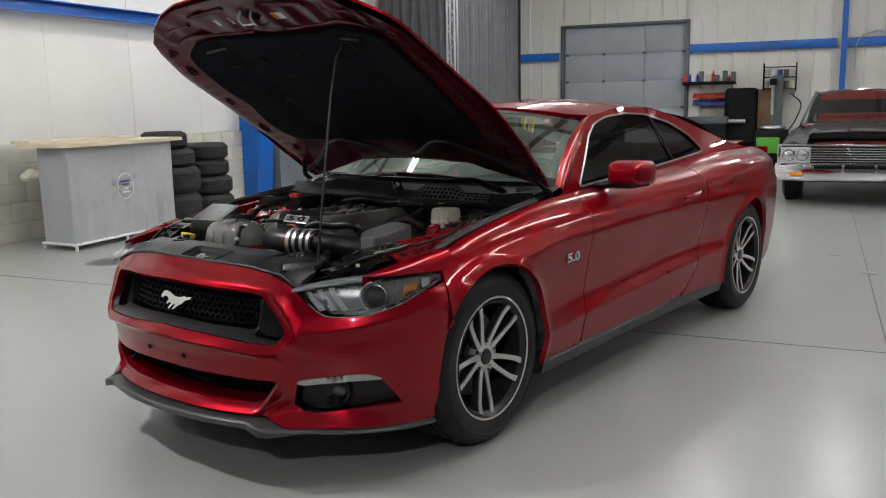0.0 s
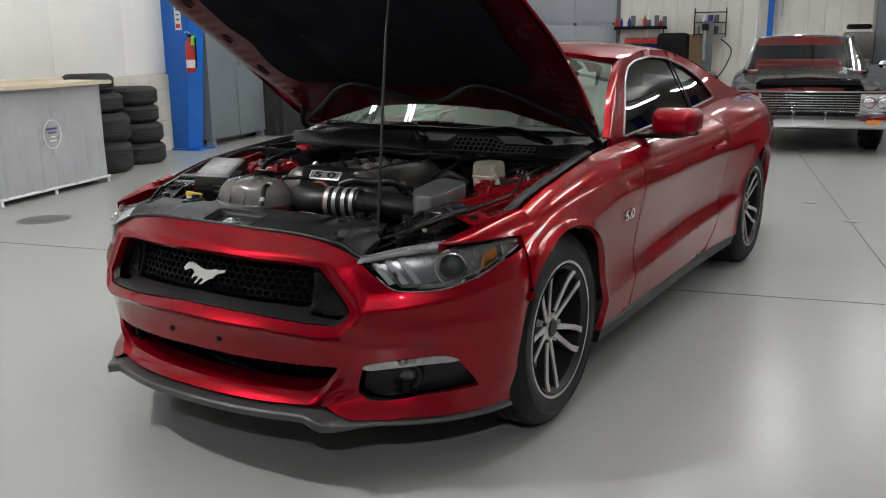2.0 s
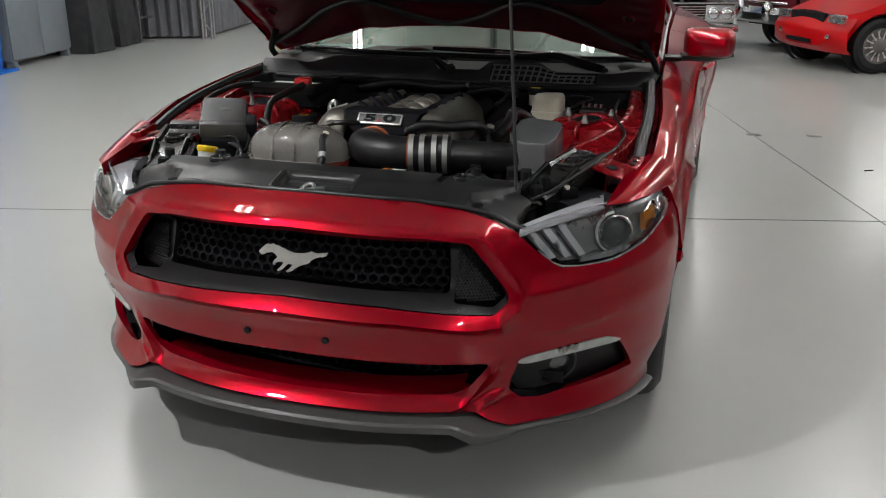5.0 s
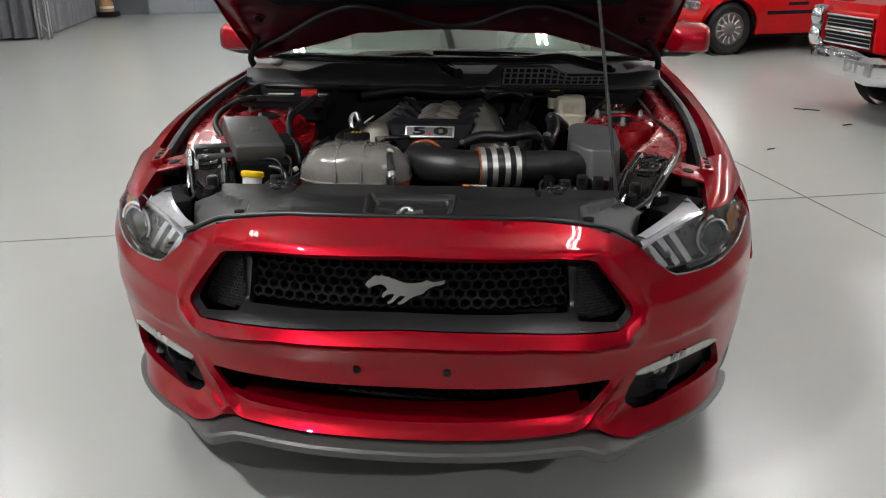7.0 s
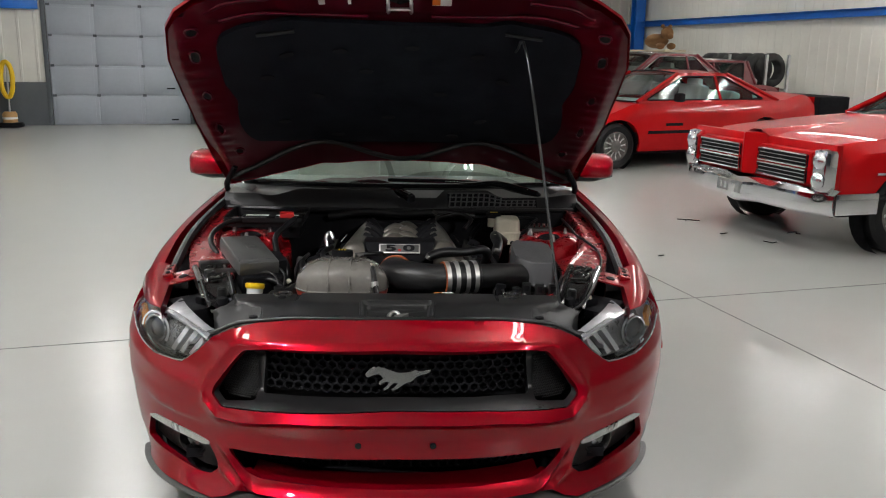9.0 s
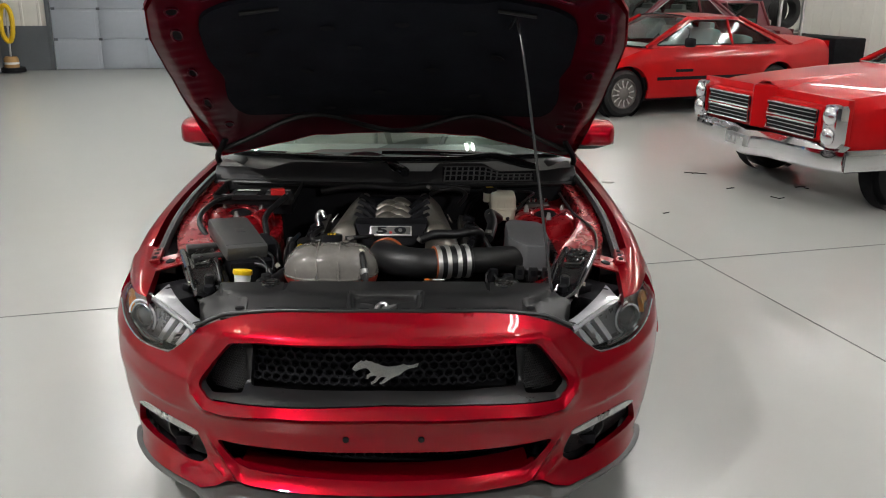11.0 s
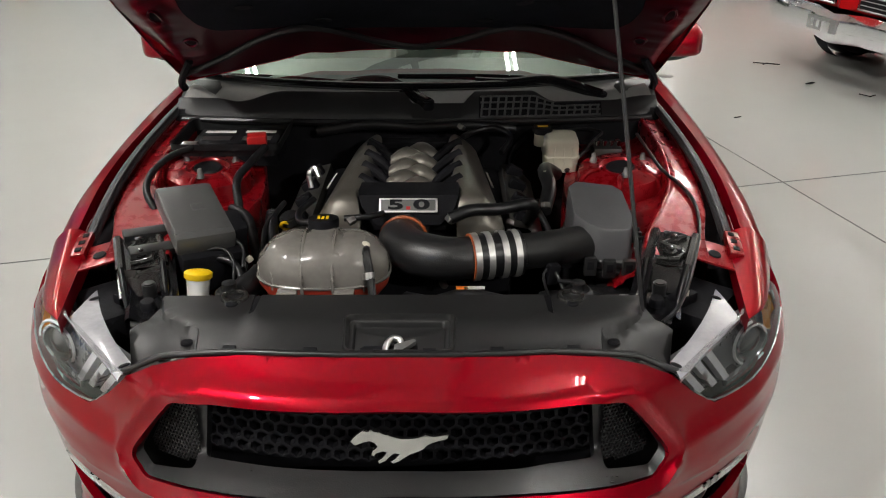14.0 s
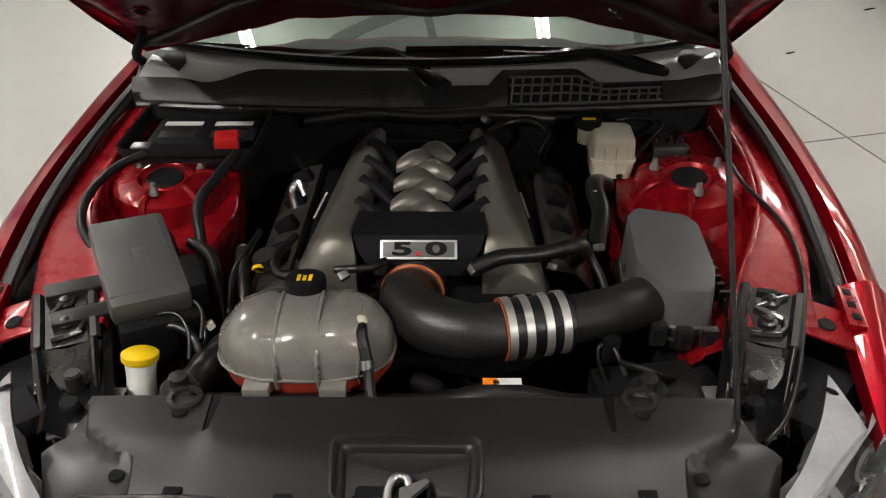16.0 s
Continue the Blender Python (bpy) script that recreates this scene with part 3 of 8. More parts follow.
LOWZ = along(.33, .34, .375, .415, .44, .46, .42, .38)          # crease of the sill flare
SHOZ = along(.66, .69, .745, .755, .77, .79, .78, .74)          # shoulder crease
SEC = [(along(.84, .865, .862, .862, .868, .89, .82, .66), along(*[.235] * 8)),
       (along(.872, .888, .883, .883, .890, .908, .845, .68), lambda y: LOWZ(y) - .012),
       (along(.874, .890, .883, .883, .891, .912, .85, .69), lambda y: LOWZ(y) + .004),
       (along(.886, .893, .866, .857, .874, .920, .858, .705), along(.44, .45, .470, .495, .52, .54, .52, .48)),
       (along(.892, .903, .882, .875, .892, .936, .865, .72), along(.58, .60, .61, .625, .64, .66, .65, .62)),
       (along(.878, .905, .898, .894, .902, .938, .865, .72), lambda y: SHOZ(y) - .006),
       (along(.868, .897, .893, .888, .896, .930, .855, .712), lambda y: SHOZ(y) + .022),
       (along(.850, .870, .873, .868, .876, .910, .825, .685), along(.705, .79, .828, .846, .872, .912, .905, .865)),
       (along(.828, .838, .824, .806, .795, .808, .755, .652), along(.722, .828, .880, .899, .928, .968, .962, .925)),
       (along(.800, .800, .765, .735, .700, .690, .68, .62), along(.735, .845, .905, .925, .955, .992, .99, .955))]
SEC = [((lambda y, f=f: f(y) + .0157 * min(y, 3.2) - .014 + .010 * min(1, max(0, (2.4 - y) / 1.4))), g) for f, g in SEC]
_sec = {}


def section(y):
    k = round(y, 4)
    if k not in _sec:
        P = np.array(smooth([(f(y), g(y)) for f, g in SEC], 12))
        d = np.r_[0, np.cumsum(np.hypot(*np.diff(P, axis=0).T))]
        _sec[k] = (P, d / d[-1])
    return _sec[k]


def side(y, w):
    P, d = section(y)
    w = w / 0.9
    if w <= 1:
        x, z = np.interp(w, d, P[:, 0]), np.interp(w, d, P[:, 1])
        for yc in (WF, WR):
            x += .008 * max(0, 1 - (math.hypot(y - yc, z - HUBZ) - ARCH) / .045) ** 2 if math.hypot(y - yc, z - HUBZ) > ARCH - .03 else 0
        return x, y, z
    if w > 1:
        e = (P[-1] - P[-3]) / (d[-1] - d[-3])
        return P[-1][0] + e[0] * (w - 1), y, P[-1][1] + e[1] * (w - 1)
    return np.interp(w, d, P[:, 0]), y, np.interp(w, d, P[:, 1])


def wz(y, z):
    P, d = section(y)
    return 0.9 * float(np.interp(z, np.maximum.accumulate(P[:, 1]), d))


def yz(pts):
    return [(y, wz(y, z)) for y, z in pts]


def archline(yc, a0, a1, r=ARCH, n=26):
    return [(yc + r * math.cos(radians(a)), HUBZ + r * math.sin(radians(a))) for a in np.linspace(a0, a1, n)]


LOW = math.degrees(math.asin((0.235 - HUBZ) / ARCH))
fender_o = yz([(0.646, 0.545)] + archline(WF, 149, LOW)) + yz([(1.40, 0.235), (1.614, 0.245), (1.619, 0.30), (1.645, 0.45), (1.66, 0.70), (1.70, 0.86)]) + [(1.70, 0.9), (1.5, 0.9), (1.1, 0.9), (0.9, 0.9), (0.75, 0.9), (0.665, 0.885)] + yz([(0.645, 0.70)])
door_o = yz([(1.63, 0.25), (2.0, 0.25), (2.4, 0.25), (2.72, 0.26), (2.86, 0.36), (2.93, 0.55), (2.975, 0.75), (2.99, 0.88)]) + [(2.99, 0.9), (2.3, 0.9), (1.706, 0.9)] + yz([(1.706, 0.86), (1.666, 0.70), (1.651, 0.45), (1.628, 0.30)])
quarter_o = yz([(2.726, 0.25), (2.9, 0.25)]) + yz(archline(WR, 180 - LOW, LOW)) + yz([(4.2, 0.25), (4.5, 0.3), (4.72, 0.4)]) + [(4.72, 0.55), (4.72, 0.9), (4.3, 0.9), (3.8, 0.9), (3.4, 0.9), (2.996, 0.9)] + yz([(2.996, 0.88), (2.981, 0.75), (2.936, 0.55), (2.866, 0.36)])
LINES = [[(y, wz(y, LOWZ(y))) for y in np.linspace(1.42, 2.86, 40)], [(y, wz(y, SHOZ(y))) for y in np.linspace(1.1, 3.3, 60)], [(y, wz(y, SHOZ(y) + .024)) for y in np.linspace(1.1, 3.3, 60)]]
for mi in (False, True):
    part("front_fender", sheet(BM(), side, fender_o, step=0.022, deep=0.022, toward=(0, 1.2, 0.3), mirror=mi, lines=LINES), RED, coupe)
    d = part("door", sheet(BM(), side, door_o, step=0.022, deep=0.02, toward=(0, 2.3, 0.3), mirror=mi, lines=LINES), RED, coupe)
    s = -1 if mi else 1
    hb = BM()
    P = [side(y, wz(y, z)) for y, z in ((2.69, 0.80), (2.78, 0.815), (2.88, 0.82))]
    tube(hb, [(s * (x + k), y, z) for (x, y, z), k in zip(P, (0.004, 0.03, 0.004))], [0.010, 0.016, 0.010], 10, flat=0.8)
    part("door_handle", hb, RED, d)
    part("quarter_panel", sheet(BM(), side, quarter_o, step=0.03, deep=0.022, toward=(0, 3.6, 0.3), mirror=mi, lines=LINES), RED, coupe)
    # black sill
    rows = [[(s * x, y, z) for x, z in ((0.80, 0.25), (0.868 + k, 0.262), (0.885 + k, 0.235), (0.872 + k, 0.185), (0.80, 0.175))] for y, k in ((1.30, 0.0), (1.42, 0.0), (2.0, 0.0), (2.6, 0.004), (2.85, 0.012), (3.29, 0.03))]
    part("side_skirt", skin(BM(), rows), PLASTIC2, coupe)
    # wheel housings
    for yc in (WF, WR):
        a = np.linspace(radians(-16), radians(196), 24)
        rows = [[(s * x, yc + (ARCH + 0.012) * math.cos(t), HUBZ + (ARCH + 0.012) * math.sin(t)) for t in a] for x in (0.52, 0.835)]
        b = skin(BM(), rows)
        skin(b, [[(s * 0.52, yc + 0.38 * math.cos(t), HUBZ + 0.38 * math.sin(t)) for t in a], [(s * 0.52, yc + 0.02 * math.cos(t), HUBZ + 0.02 * math.sin(t)) for t in a]])
        part("wheel_liner", b, MATTE, coupe)

# front bumper: a plan curve swept by height
PLAN = np.array(smooth([(0, 0), (.12, .004), (.25, .018), (.40, .055), (.50, .098), (.60, .160), (.70, .235), (.78, .315), (.84, .405), (.878, .50), (.893, .60), (.90, .72)], 8))
PLEN = np.r_[0, np.cumsum(np.hypot(*np.diff(PLAN, axis=0).T))]
YF = ip((.18, .06), (.24, .085), (.30, .10), (.38, .085), (.44, .077), (.505, .060), (.53, .066), (.60, .090), (.69, .115), (.705, .128), (.745, .185), (.80, .26))
WX = ip((.2, .935), (.30, .952), (.42, .967), (.52, .976), (.62, .976), (.72, .964), (.8, .942))


ENDX = section(.60)[0]


def crest(q, lines):
    """How high the tallest of a set of creased lines stands at a point; each falls off by its own width on either side."""
    RQ, RD, RK, RW, RL = lines
    p = np.array(q) - RQ
    t = np.clip((p * RD).sum(1) / RL, 0, 1)
    g = p - t[:, None] * RD
    d = np.hypot(g[:, 0], g[:, 1])
    left = RD[:, 0] * p[:, 1] - RD[:, 1] * p[:, 0] > 0
    w = np.where(left, RW[:, 0], RW[:, 1])
    f = np.maximum(0, 1 - d / w)
    return float(np.max((RK[:, 0] + (RK[:, 1] - RK[:, 0]) * t) * f * (.6 + .4 * f)))




def nose(s, z):
    a = abs(s)
    px, py = np.interp(a, PLEN, PLAN[:, 0]), np.interp(a, PLEN, PLAN[:, 1])
    fade = 1 - min(1, (a / PLEN[-1])) ** 3
    e = min(1, max(0, (py - .18) / .38)) ** 1.7
    px *= WX(z) + (float(np.interp(z, ENDX[:, 1], ENDX[:, 0])) / .893 - WX(z)) * e
    return math.copysign(px, s), py + YF(z) * fade + 0.02 * (1 - fade) - crest((a, z), PROUD), z


def sx(x):
    return float(np.interp(x, PLAN[:, 0], PLEN))


def sy(y):
    return float(np.interp(y, PLAN[:, 1], PLEN))


# creased lines of the bumper, for the left half: (x, z, height), then the fall-off on the two sides
CREASES = [([(0, .515, .018), (.30, .508, .018), (.47, .489, .017), (.53, .491, .016)], .032, .020),
           ([(.53, .491, .016), (.572, .533, .015), (.578, .560, .015), (.566, .586, .014), (.482, .698, .011)], .026, .034),
           ([(.482, .698, .011), (.36, .712, .007), (0, .720, .007)], .016, .016),
           ([(.578, .560, .012), (.66, .566, .016), (.76, .580, .017), (.85, .606, .015), (.885, .632, .006)], .050, .055),
           ([(.590, .456, .002), (.66, .460, .010), (.74, .467, .010), (.79, .478, .001)], .045, .012),
           ([(.43, .264, .024), (.455, .272, .025), (.474, .294, .024), (.503, .342, .020), (.540, .388, .004)], .024, .022),
           ([(.488, .264, .028), (.520, .284, .024), (.553, .300, .006)], .016, .022),
           ([(.488, .264, .028), (.530, .243, .038), (.580, .229, .048), (.70, .226, .038), (.80, .217, .022), (.87, .207, .006)], .050, .050),
           ([(0, .262, .024), (.30, .262, .024), (.43, .264, .024)], .034, .012)]
def creased(lines):
    RQ, RD, RK, RW = [], [], [], []
    for pts, wl, wr in lines:
        for (a, b, k), (c, d, q) in zip(pts, pts[1:]):
            RQ.append((sx(a), b))
            RD.append((sx(c) - sx(a), d - b))
            RK.append((k, q))
            RW.append((wl, wr))
    RQ, RD, RK, RW = (np.array(v) for v in (RQ, RD, RK, RW))
    return RQ, RD, RK, RW, (RD * RD).sum(1)


PROUD = creased(CREASES)
CREASE_LINES = [[(k * sx(a), b) for a, b, _ in pts] for pts, wl, wr in CREASES if wr < .05 for k in (1, -1)]


def both(half):
    """An outline drawn for the left half, joined to its mirror image."""
    return list(half) + [(-a, b) for a, b in half[::-1] if abs(a) > 1e-9]


ztop = ip((0, .765), (.25, .762), (.45, .742), (.55, .705), (.6, .69))
lamp_in = [(sx(.555), .702), (sx(.60), .655), (sx(.655), .612), (sx(.76), .612), (sx(.83), .640), (sx(.872), .68), (sy(.62), .722)]
bump_half = [(0, .252), (sx(.30), .251), (sx(.445), .252), (sx(.470), .257), (sx(.488), .262), (sx(.53), .241), (sx(.58), .227), (sx(.70), .224), (sx(.80), .2155), (sy(.572), .205), (sy(.553), .345), (sy(.572), .45), (sy(.60), .53), (sy(.602), .70)] + lamp_in[-2::-1] + [(sx(x), ztop(x)) for x in (.50, .42, .3, .18, .08)] + [(0, .765)]
GR = rounded(both([(0, .545), (sx(.25), .539), (sx(.44), .523), (sx(.515), .518), (sx(.545), .546), (sx(.543), .566), (sx(.450), .684), (sx(.36), .695), (0, .703)])[:-1], 0.014)
lo_half = [(0, .292), (sx(.25), .293), (sx(.42), .298), (sx(.460), .312), (sx(.510), .380), (sx(.49), .384), (sx(.25), .390), (0, .394)]
LO = rounded(both(lo_half)[:-1], 0.014)
FOGH = rounded([(sx(.575), .378), (sx(.70), .386), (sx(.79), .392), (sx(.803), .384), (sx(.842), .290), (sx(.78), .284), (sx(.70), .276), (sx(.631), .270), (sx(.585), .275), (sx(.558), .298), (sx(.560), .33)], 0.010)
fog_l, fog_r = FOGH, [(-a, b) for a, b in FOGH[::-1]]
part("front_bumper", sheet(BM(), nose, both(bump_half), (GR, LO, fog_l, fog_r), 0.0105, 0.02, (0, 2.0, 0.45), lines=CREASE_LINES), RED, coupe, sharp=60)


def inset(d):
    return lambda s, z: (nose(s, z)[0] * (1 - 0.4 * d), nose(s, z)[1] + d, z)


# black grille surround, honeycomb and side meshes
SM = rounded([(sx(.415), .540), (sx(.510), .528), (sx(.536), .552), (sx(.457), .670), (sx(.425), .681)], .010)
GRI = rounded(both([(0, .566), (sx(.30), .559), (sx(.402), .553), (sx(.392), .684), (0, .696)])[:-1], 0.012)
GRA = np.array(GR)
GRD = np.roll(GRA, -1, 0) - GRA


def bowl(s, z):
    """The black surround slopes inwards from the rim of the opening."""
    p = np.array((s, z)) - GRA
    t = np.clip((p * GRD).sum(1) / (GRD * GRD).sum(1), 0, 1)
    g = p - t[:, None] * GRD
    d = .008 + .062 * min(1, float(np.min(np.hypot(g[:, 0], g[:, 1]))) / .034)
    x, y, z = nose(s, z)
    return x * (1 - .25 * d), y + d, z


part("grille_surround", sheet(BM(), bowl, GR, (GRI, SM, [(-a, b) for a, b in SM][::-1]), 0.012, 0.02, (0, 2.0, 0.45)), GRILLEM, coupe, sharp=60)
part("grille_backing", sheet(BM(), inset(0.125), GR, (), 0.05, 0.0, (0, 2.0, 0.45)), MATTE, coupe)
part("bumper_core", box(BM(), (0, .37, .43), (1.16, .06, .46), .01), MATTE, coupe)
part("lower_backing", sheet(BM(), inset(0.15), LO, (), 0.05, 0.0, (0, 2.0, 0.45)), MATTE, coupe)


def honeycomb(bm, surf, poly, cell=0.026, wall=0.006, deep=0.02, kx=1.25):
    """Hexagonal holes with real walls: each cell is a ring of six flat bars."""
    P = np.array(poly)
    lo, hi = P.min(0), P.max(0)
    r = 0
    z = lo[1]
    while z < hi[1] + cell:
        x = lo[0] + (cell * kx / 2 if r % 2 else 0)
        while x < hi[0] + cell:
            if inside(np.array([(x, z)]), poly)[0]:
                o = [(x + kx * cell / math.sqrt(3) * math.sin(k * math.pi / 3), z + cell / math.sqrt(3) * math.cos(k * math.pi / 3)) for k in range(6)]
                i = [(x + (a - x) * (1 - wall / cell * 2), z + (b - z) * (1 - wall / cell * 2)) for a, b in o]
                vo = [bm.verts.new(surf(*p)) for p in o]
                vi = [bm.verts.new(surf(*p)) for p in i]
                vb = [bm.verts.new(np.array(surf(*p)) + (0, deep, 0)) for p in i]
                for k in range(6):
                    j = (k + 1) % 6
                    bm.faces.new((vo[k], vo[j], vi[j], vi[k]))
                    bm.faces.new((vi[k], vi[j], vb[j], vb[k]))
            x += cell * kx
        z += cell * 0.866
        r += 1
    return bm


part("grille_mesh", honeycomb(BM(), inset(0.080), GRI, 0.024, 0.0026), MATTE, coupe, "black honeycomb grille mesh")
for k in (1, -1):
    part("side_mesh", honeycomb(BM(), inset(0.060), [(k * a, b) for a, b in SM][::k], 0.0085, 0.0014, 0.005, 1.0), PLASTIC, coupe, "fine black mesh")
part("lower_mesh", honeycomb(BM(), inset(0.115), LO, 0.024, 0.0026), MATTE, coupe)
# chrome emblem: a plain running shape
EMB = [(-74, 4), (-70, 10), (-61, 18), (-53, 23), (-48, 19), (-43, 24), (-37, 19), (-31, 21), (-25, 16), (-18, 16), (-10, 11), (2, 9), (18, 8), (31, 10), (40, 15), (53, 11), (64, 14), (75, 16), (73, 9), (61, 5), (50, 4), (42, 0), (38, -7), (28, -13), (16, -15), (8, -20), (0, -28), (-10, -32), (-14, -29), (-4, -23), (3, -15), (-8, -13), (-14, -19), (-22, -28), (-31, -32), (-33, -28), (-23, -21), (-17, -13), (-24, -10), (-35, -13), (-39, -20), (-43, -18), (-40, -9), (-31, -4), (-36, 3), (-44, 7), (-54, 5), (-61, 0), (-68, -2)]
b = prism(BM(), [(a * .00124, c * .00124) for a, c in EMB], 0.012, pose(0.004, 0.142, 0.622, 78, 0, 0), 0.0015)
part("emblem", b, EMBM, coupe, "chrome galloping emblem")
for x in (-.105, .105):
    part("bumper_screw", cyl(BM(), (x, 0.074, .438), (x, 0.096, .438), 0.009, n=12, bev=0.002), MATTE, coupe)
# black splitter lip under the bumper
rows = []
for a in np.linspace(-sy(.555), sy(.555), 75):
    p0, p1 = np.array(nose(a - .004, .24)), np.array(nose(a + .004, .24))
    x, y, z = (p0 + p1) / 2
    q = abs(x)
    t = (p1 - p0)[:2]
    k = np.array((t[1], -t[0])) / np.linalg.norm(t)
    e = min(1, max(0, (q - .42) / .12))
    e = e * e * (3 - 2 * e)
    out = .045 * (1 - e) + .012 * e + .03 * math.exp(-((q - .47) / .05) ** 2)
    zt = .252 - .026 * e - .018 * min(1, max(0, (q - .60) / .25))
    low = .030 - .012 * e + .012 * math.exp(-((q - .48) / .05) ** 2)
    rows.append([(x - k[0] * .02, y - k[1] * .02, zt), (x + k[0] * out, y + k[1] * out, zt - .006), (x + k[0] * (out + .006), y + k[1] * (out + .006), zt - .012), (x + k[0] * (out + .004), y + k[1] * (out + .004), zt - low), (x - k[0] * .06, y - k[1] * .06, zt - low - .004)])
part("splitter", skin(BM(), rows), SPLITM, coupe, "satin grey front splitter lip")
rows = []
for a in np.linspace(-sx(.445), sx(.445), 41):
    e = min(1, abs(a) / sx(.445))
    z0 = .290 + .010 * e ** 3
    x, y, z = nose(a, z0)
    rows.append([(x, y + .004, z0 - .001), (x * .995, y + .030, z0 + .004), (x * .99, y + .075, z0 + .008), (x * .985, y + .100, z0 + .004)])
part("intake_ramp", skin(BM(), rows), RED, coupe)
rows = []
for a in np.linspace(-sy(.50), sy(.50), 25):
    x, y, z = nose(a, .24)
    rows.append([(x * .95, y + .03, .243), (x * .93, y + .15, .238), (x * .80, .95, .235)])
part("undertray", skin(BM(), rows), MATTE, coupe)

# fog lamps
for k in (1, -1):
    pts = [(k * a, b) for a, b in FOGH][::k]
    bez = part("fog_bezel", sheet(BM(), inset(0.045), pts, (), 0.03, 0.01, (0, 2.0, 0.45)), PLASTIC, coupe)
    c = Vector(inset(0.040)(k * sx(.668), .338))
    n = Vector((k * 0.35, -1, 0)).normalized()
    m = Matrix.Translation(c) @ n.to_track_quat("Z", "Y").to_matrix().to_4x4()
    part("bezel_ring", lathe(BM(), [(.056, -.02), (.052, .002), (.046, .005), (.040, -.004), (.036, -.03)], m, 28), PLASTIC2, bez)
    part("fog_lens", lathe(BM(), [(.037, -.016), (.030, -.006), (.018, -.001), (0.0001, .0)], m, 28), mat("fog_lens", (.10, .10, .105), .08, .5, .3, 40, coat=1), bez)
    tb = smooth([(sx(.575), .378), (sx(.588), .390), (sx(.65), .401), (sx(.72), .408), (sx(.765), .409), (sx(.788), .402), (sx(.802), .388), (sx(.74), .386), (sx(.66), .379), (sx(.60), .372)], 4, True)
    part("turn_signal", sheet(BM(), inset(-0.004), [(k * a, b) for a, b in tb][::k], (), 0.02, 0.02, (0, 2.0, 0.45)), mat("signal_lens", (.42, .42, .41), .12, .2, .25, 60, .3, 300, coat=1), coupe, "clear ribbed turn signal lens")

# headlamps
for k in (1, -1):
    lamp = part("headlamp", sheet(BM(), inset(0.05), [(k * a, b) for a, b in lamp_in + [(sx(.70), .722)]][::k], (), 0.03, 0.0, (0, 2.0, 0.45)), LAMPGREY, coupe, "clear headlamp with three slanted bars")
    top = [(sx(.555), .702), (sx(.64), .722), (sx(.72), .735), (sx(.80), .735), (sy(.62), .724)]
    ol = lamp_in[:-1] + top[::-1][:-1]
    part("lamp_lens", sheet(BM(), inset(0.002), [(k * a, b) for a, b in ol][::k], (), 0.025, 0.0, (0, 2.0, 0.45)), LENS, lamp)
    rim_ = [nose(k * a, b) for a, b in lamp_in[1:-1]]
    part("lamp_rim", tube(BM(), [(x, y + .004, z + .004) for x, y, z in rim_], .0022, 6, 3), LAMPGREY, lamp)
    for j in range(3):
        a0, a1 = sx(.605) + j * 0.042, sx(.575) + j * 0.042
        q = [(a1 + 0.0, .695 + j * .005), (a1 + .020, .698 + j * .005), (a0 + .046, .632), (a0 + .028, .628)]
        part("lamp_bar", sheet(BM(), inset(0.022), [(k * a, b) for a, b in q][::k], (), 0.012, 0.02, (0, 2.0, 0.45)), LAMPBAR, lamp)
    c = Vector(inset(0.03)(k * sx(.775), .672))
    n = Vector((k * 0.55, -1, 0.05)).normalized()
    m = Matrix.Translation(c) @ n.to_track_quat("Z", "Y").to_matrix().to_4x4()
    part("projector_ring", lathe(BM(), [(.042, -.03), (.044, .008), (.041, .011), (.037, .008), (.034, -.012)], m, 32), HEADL, lamp)
    part("light_guide", lathe(BM(), [(.049, .008), (.053, .011), (.056, .006)], m @ pose(0, 0, 0, 0, 0, 100 if k > 0 else -40), 28, .6), LAMPBAR, lamp)
    part("projector", lathe(BM(), [(.036, -.012), (.030, .002), (.018, .010), (.0001, .013)], m, 28), mat("projector_glass", (.20, .21, .22), .06, .5, .2, 30, coat=1), lamp)
    q = [(sx(.836), .662), (sx(.862), .688), (sx(.862), .716), (sx(.840), .704)]
    part("lamp_tip", sheet(BM(), inset(0.016), [(k * a, b) for a, b in [(sx(.868), .690), (sy(.600), .716), (sx(.866), .722)]][::k], (), 0.02, 0.01, (0, 2.0, 0.45)), HEADL, lamp)
    part("lamp_sill", sheet(BM(), inset(0.020), [(k * a, b) for a, b in [(sx(.70), .614), (sx(.77), .618), (sx(.83), .642), (sx(.866), .676), (sx(.862), .684), (sx(.82), .652), (sx(.76), .630), (sx(.70), .626)]][::k], (), 0.02, 0.012, (0, 2.0, 0.45)), HEADL, lamp)
    part("side_marker", sheet(BM(), inset(0.018), [(k * a, b) for a, b in q][::k], (), 0.02, 0.015, (0, 2.0, 0.45)), AMBER, lamp, "amber side marker")
    # clear top of the lamp, bared by the raised hood
    P = [nose(sx(.555), .704), nose(sx(.64), .724), nose(sx(.72), .738), nose(sx(.80), .738), nose(sy(.60), .726)]
    E = [(.556, .222, .724), (.60, .275, .731), (.645, .327, .738), (.695, .385, .744), (.745, .47, .746)]
    rows = [[(k * a[0], a[1], a[2] - .002) for a in P], [(k * (a[0] + c[0]) / 2, (a[1] + c[1]) / 2, (a[2] + c[2]) / 2 + .004) for a, c in zip(P, E)], [(k * c[0], c[1], c[2]) for c in E]]
    part("lamp_top", skin(BM(), [smooth(r, 4) for r in rows]), CLEARTOP, lamp, "clear lamp top")
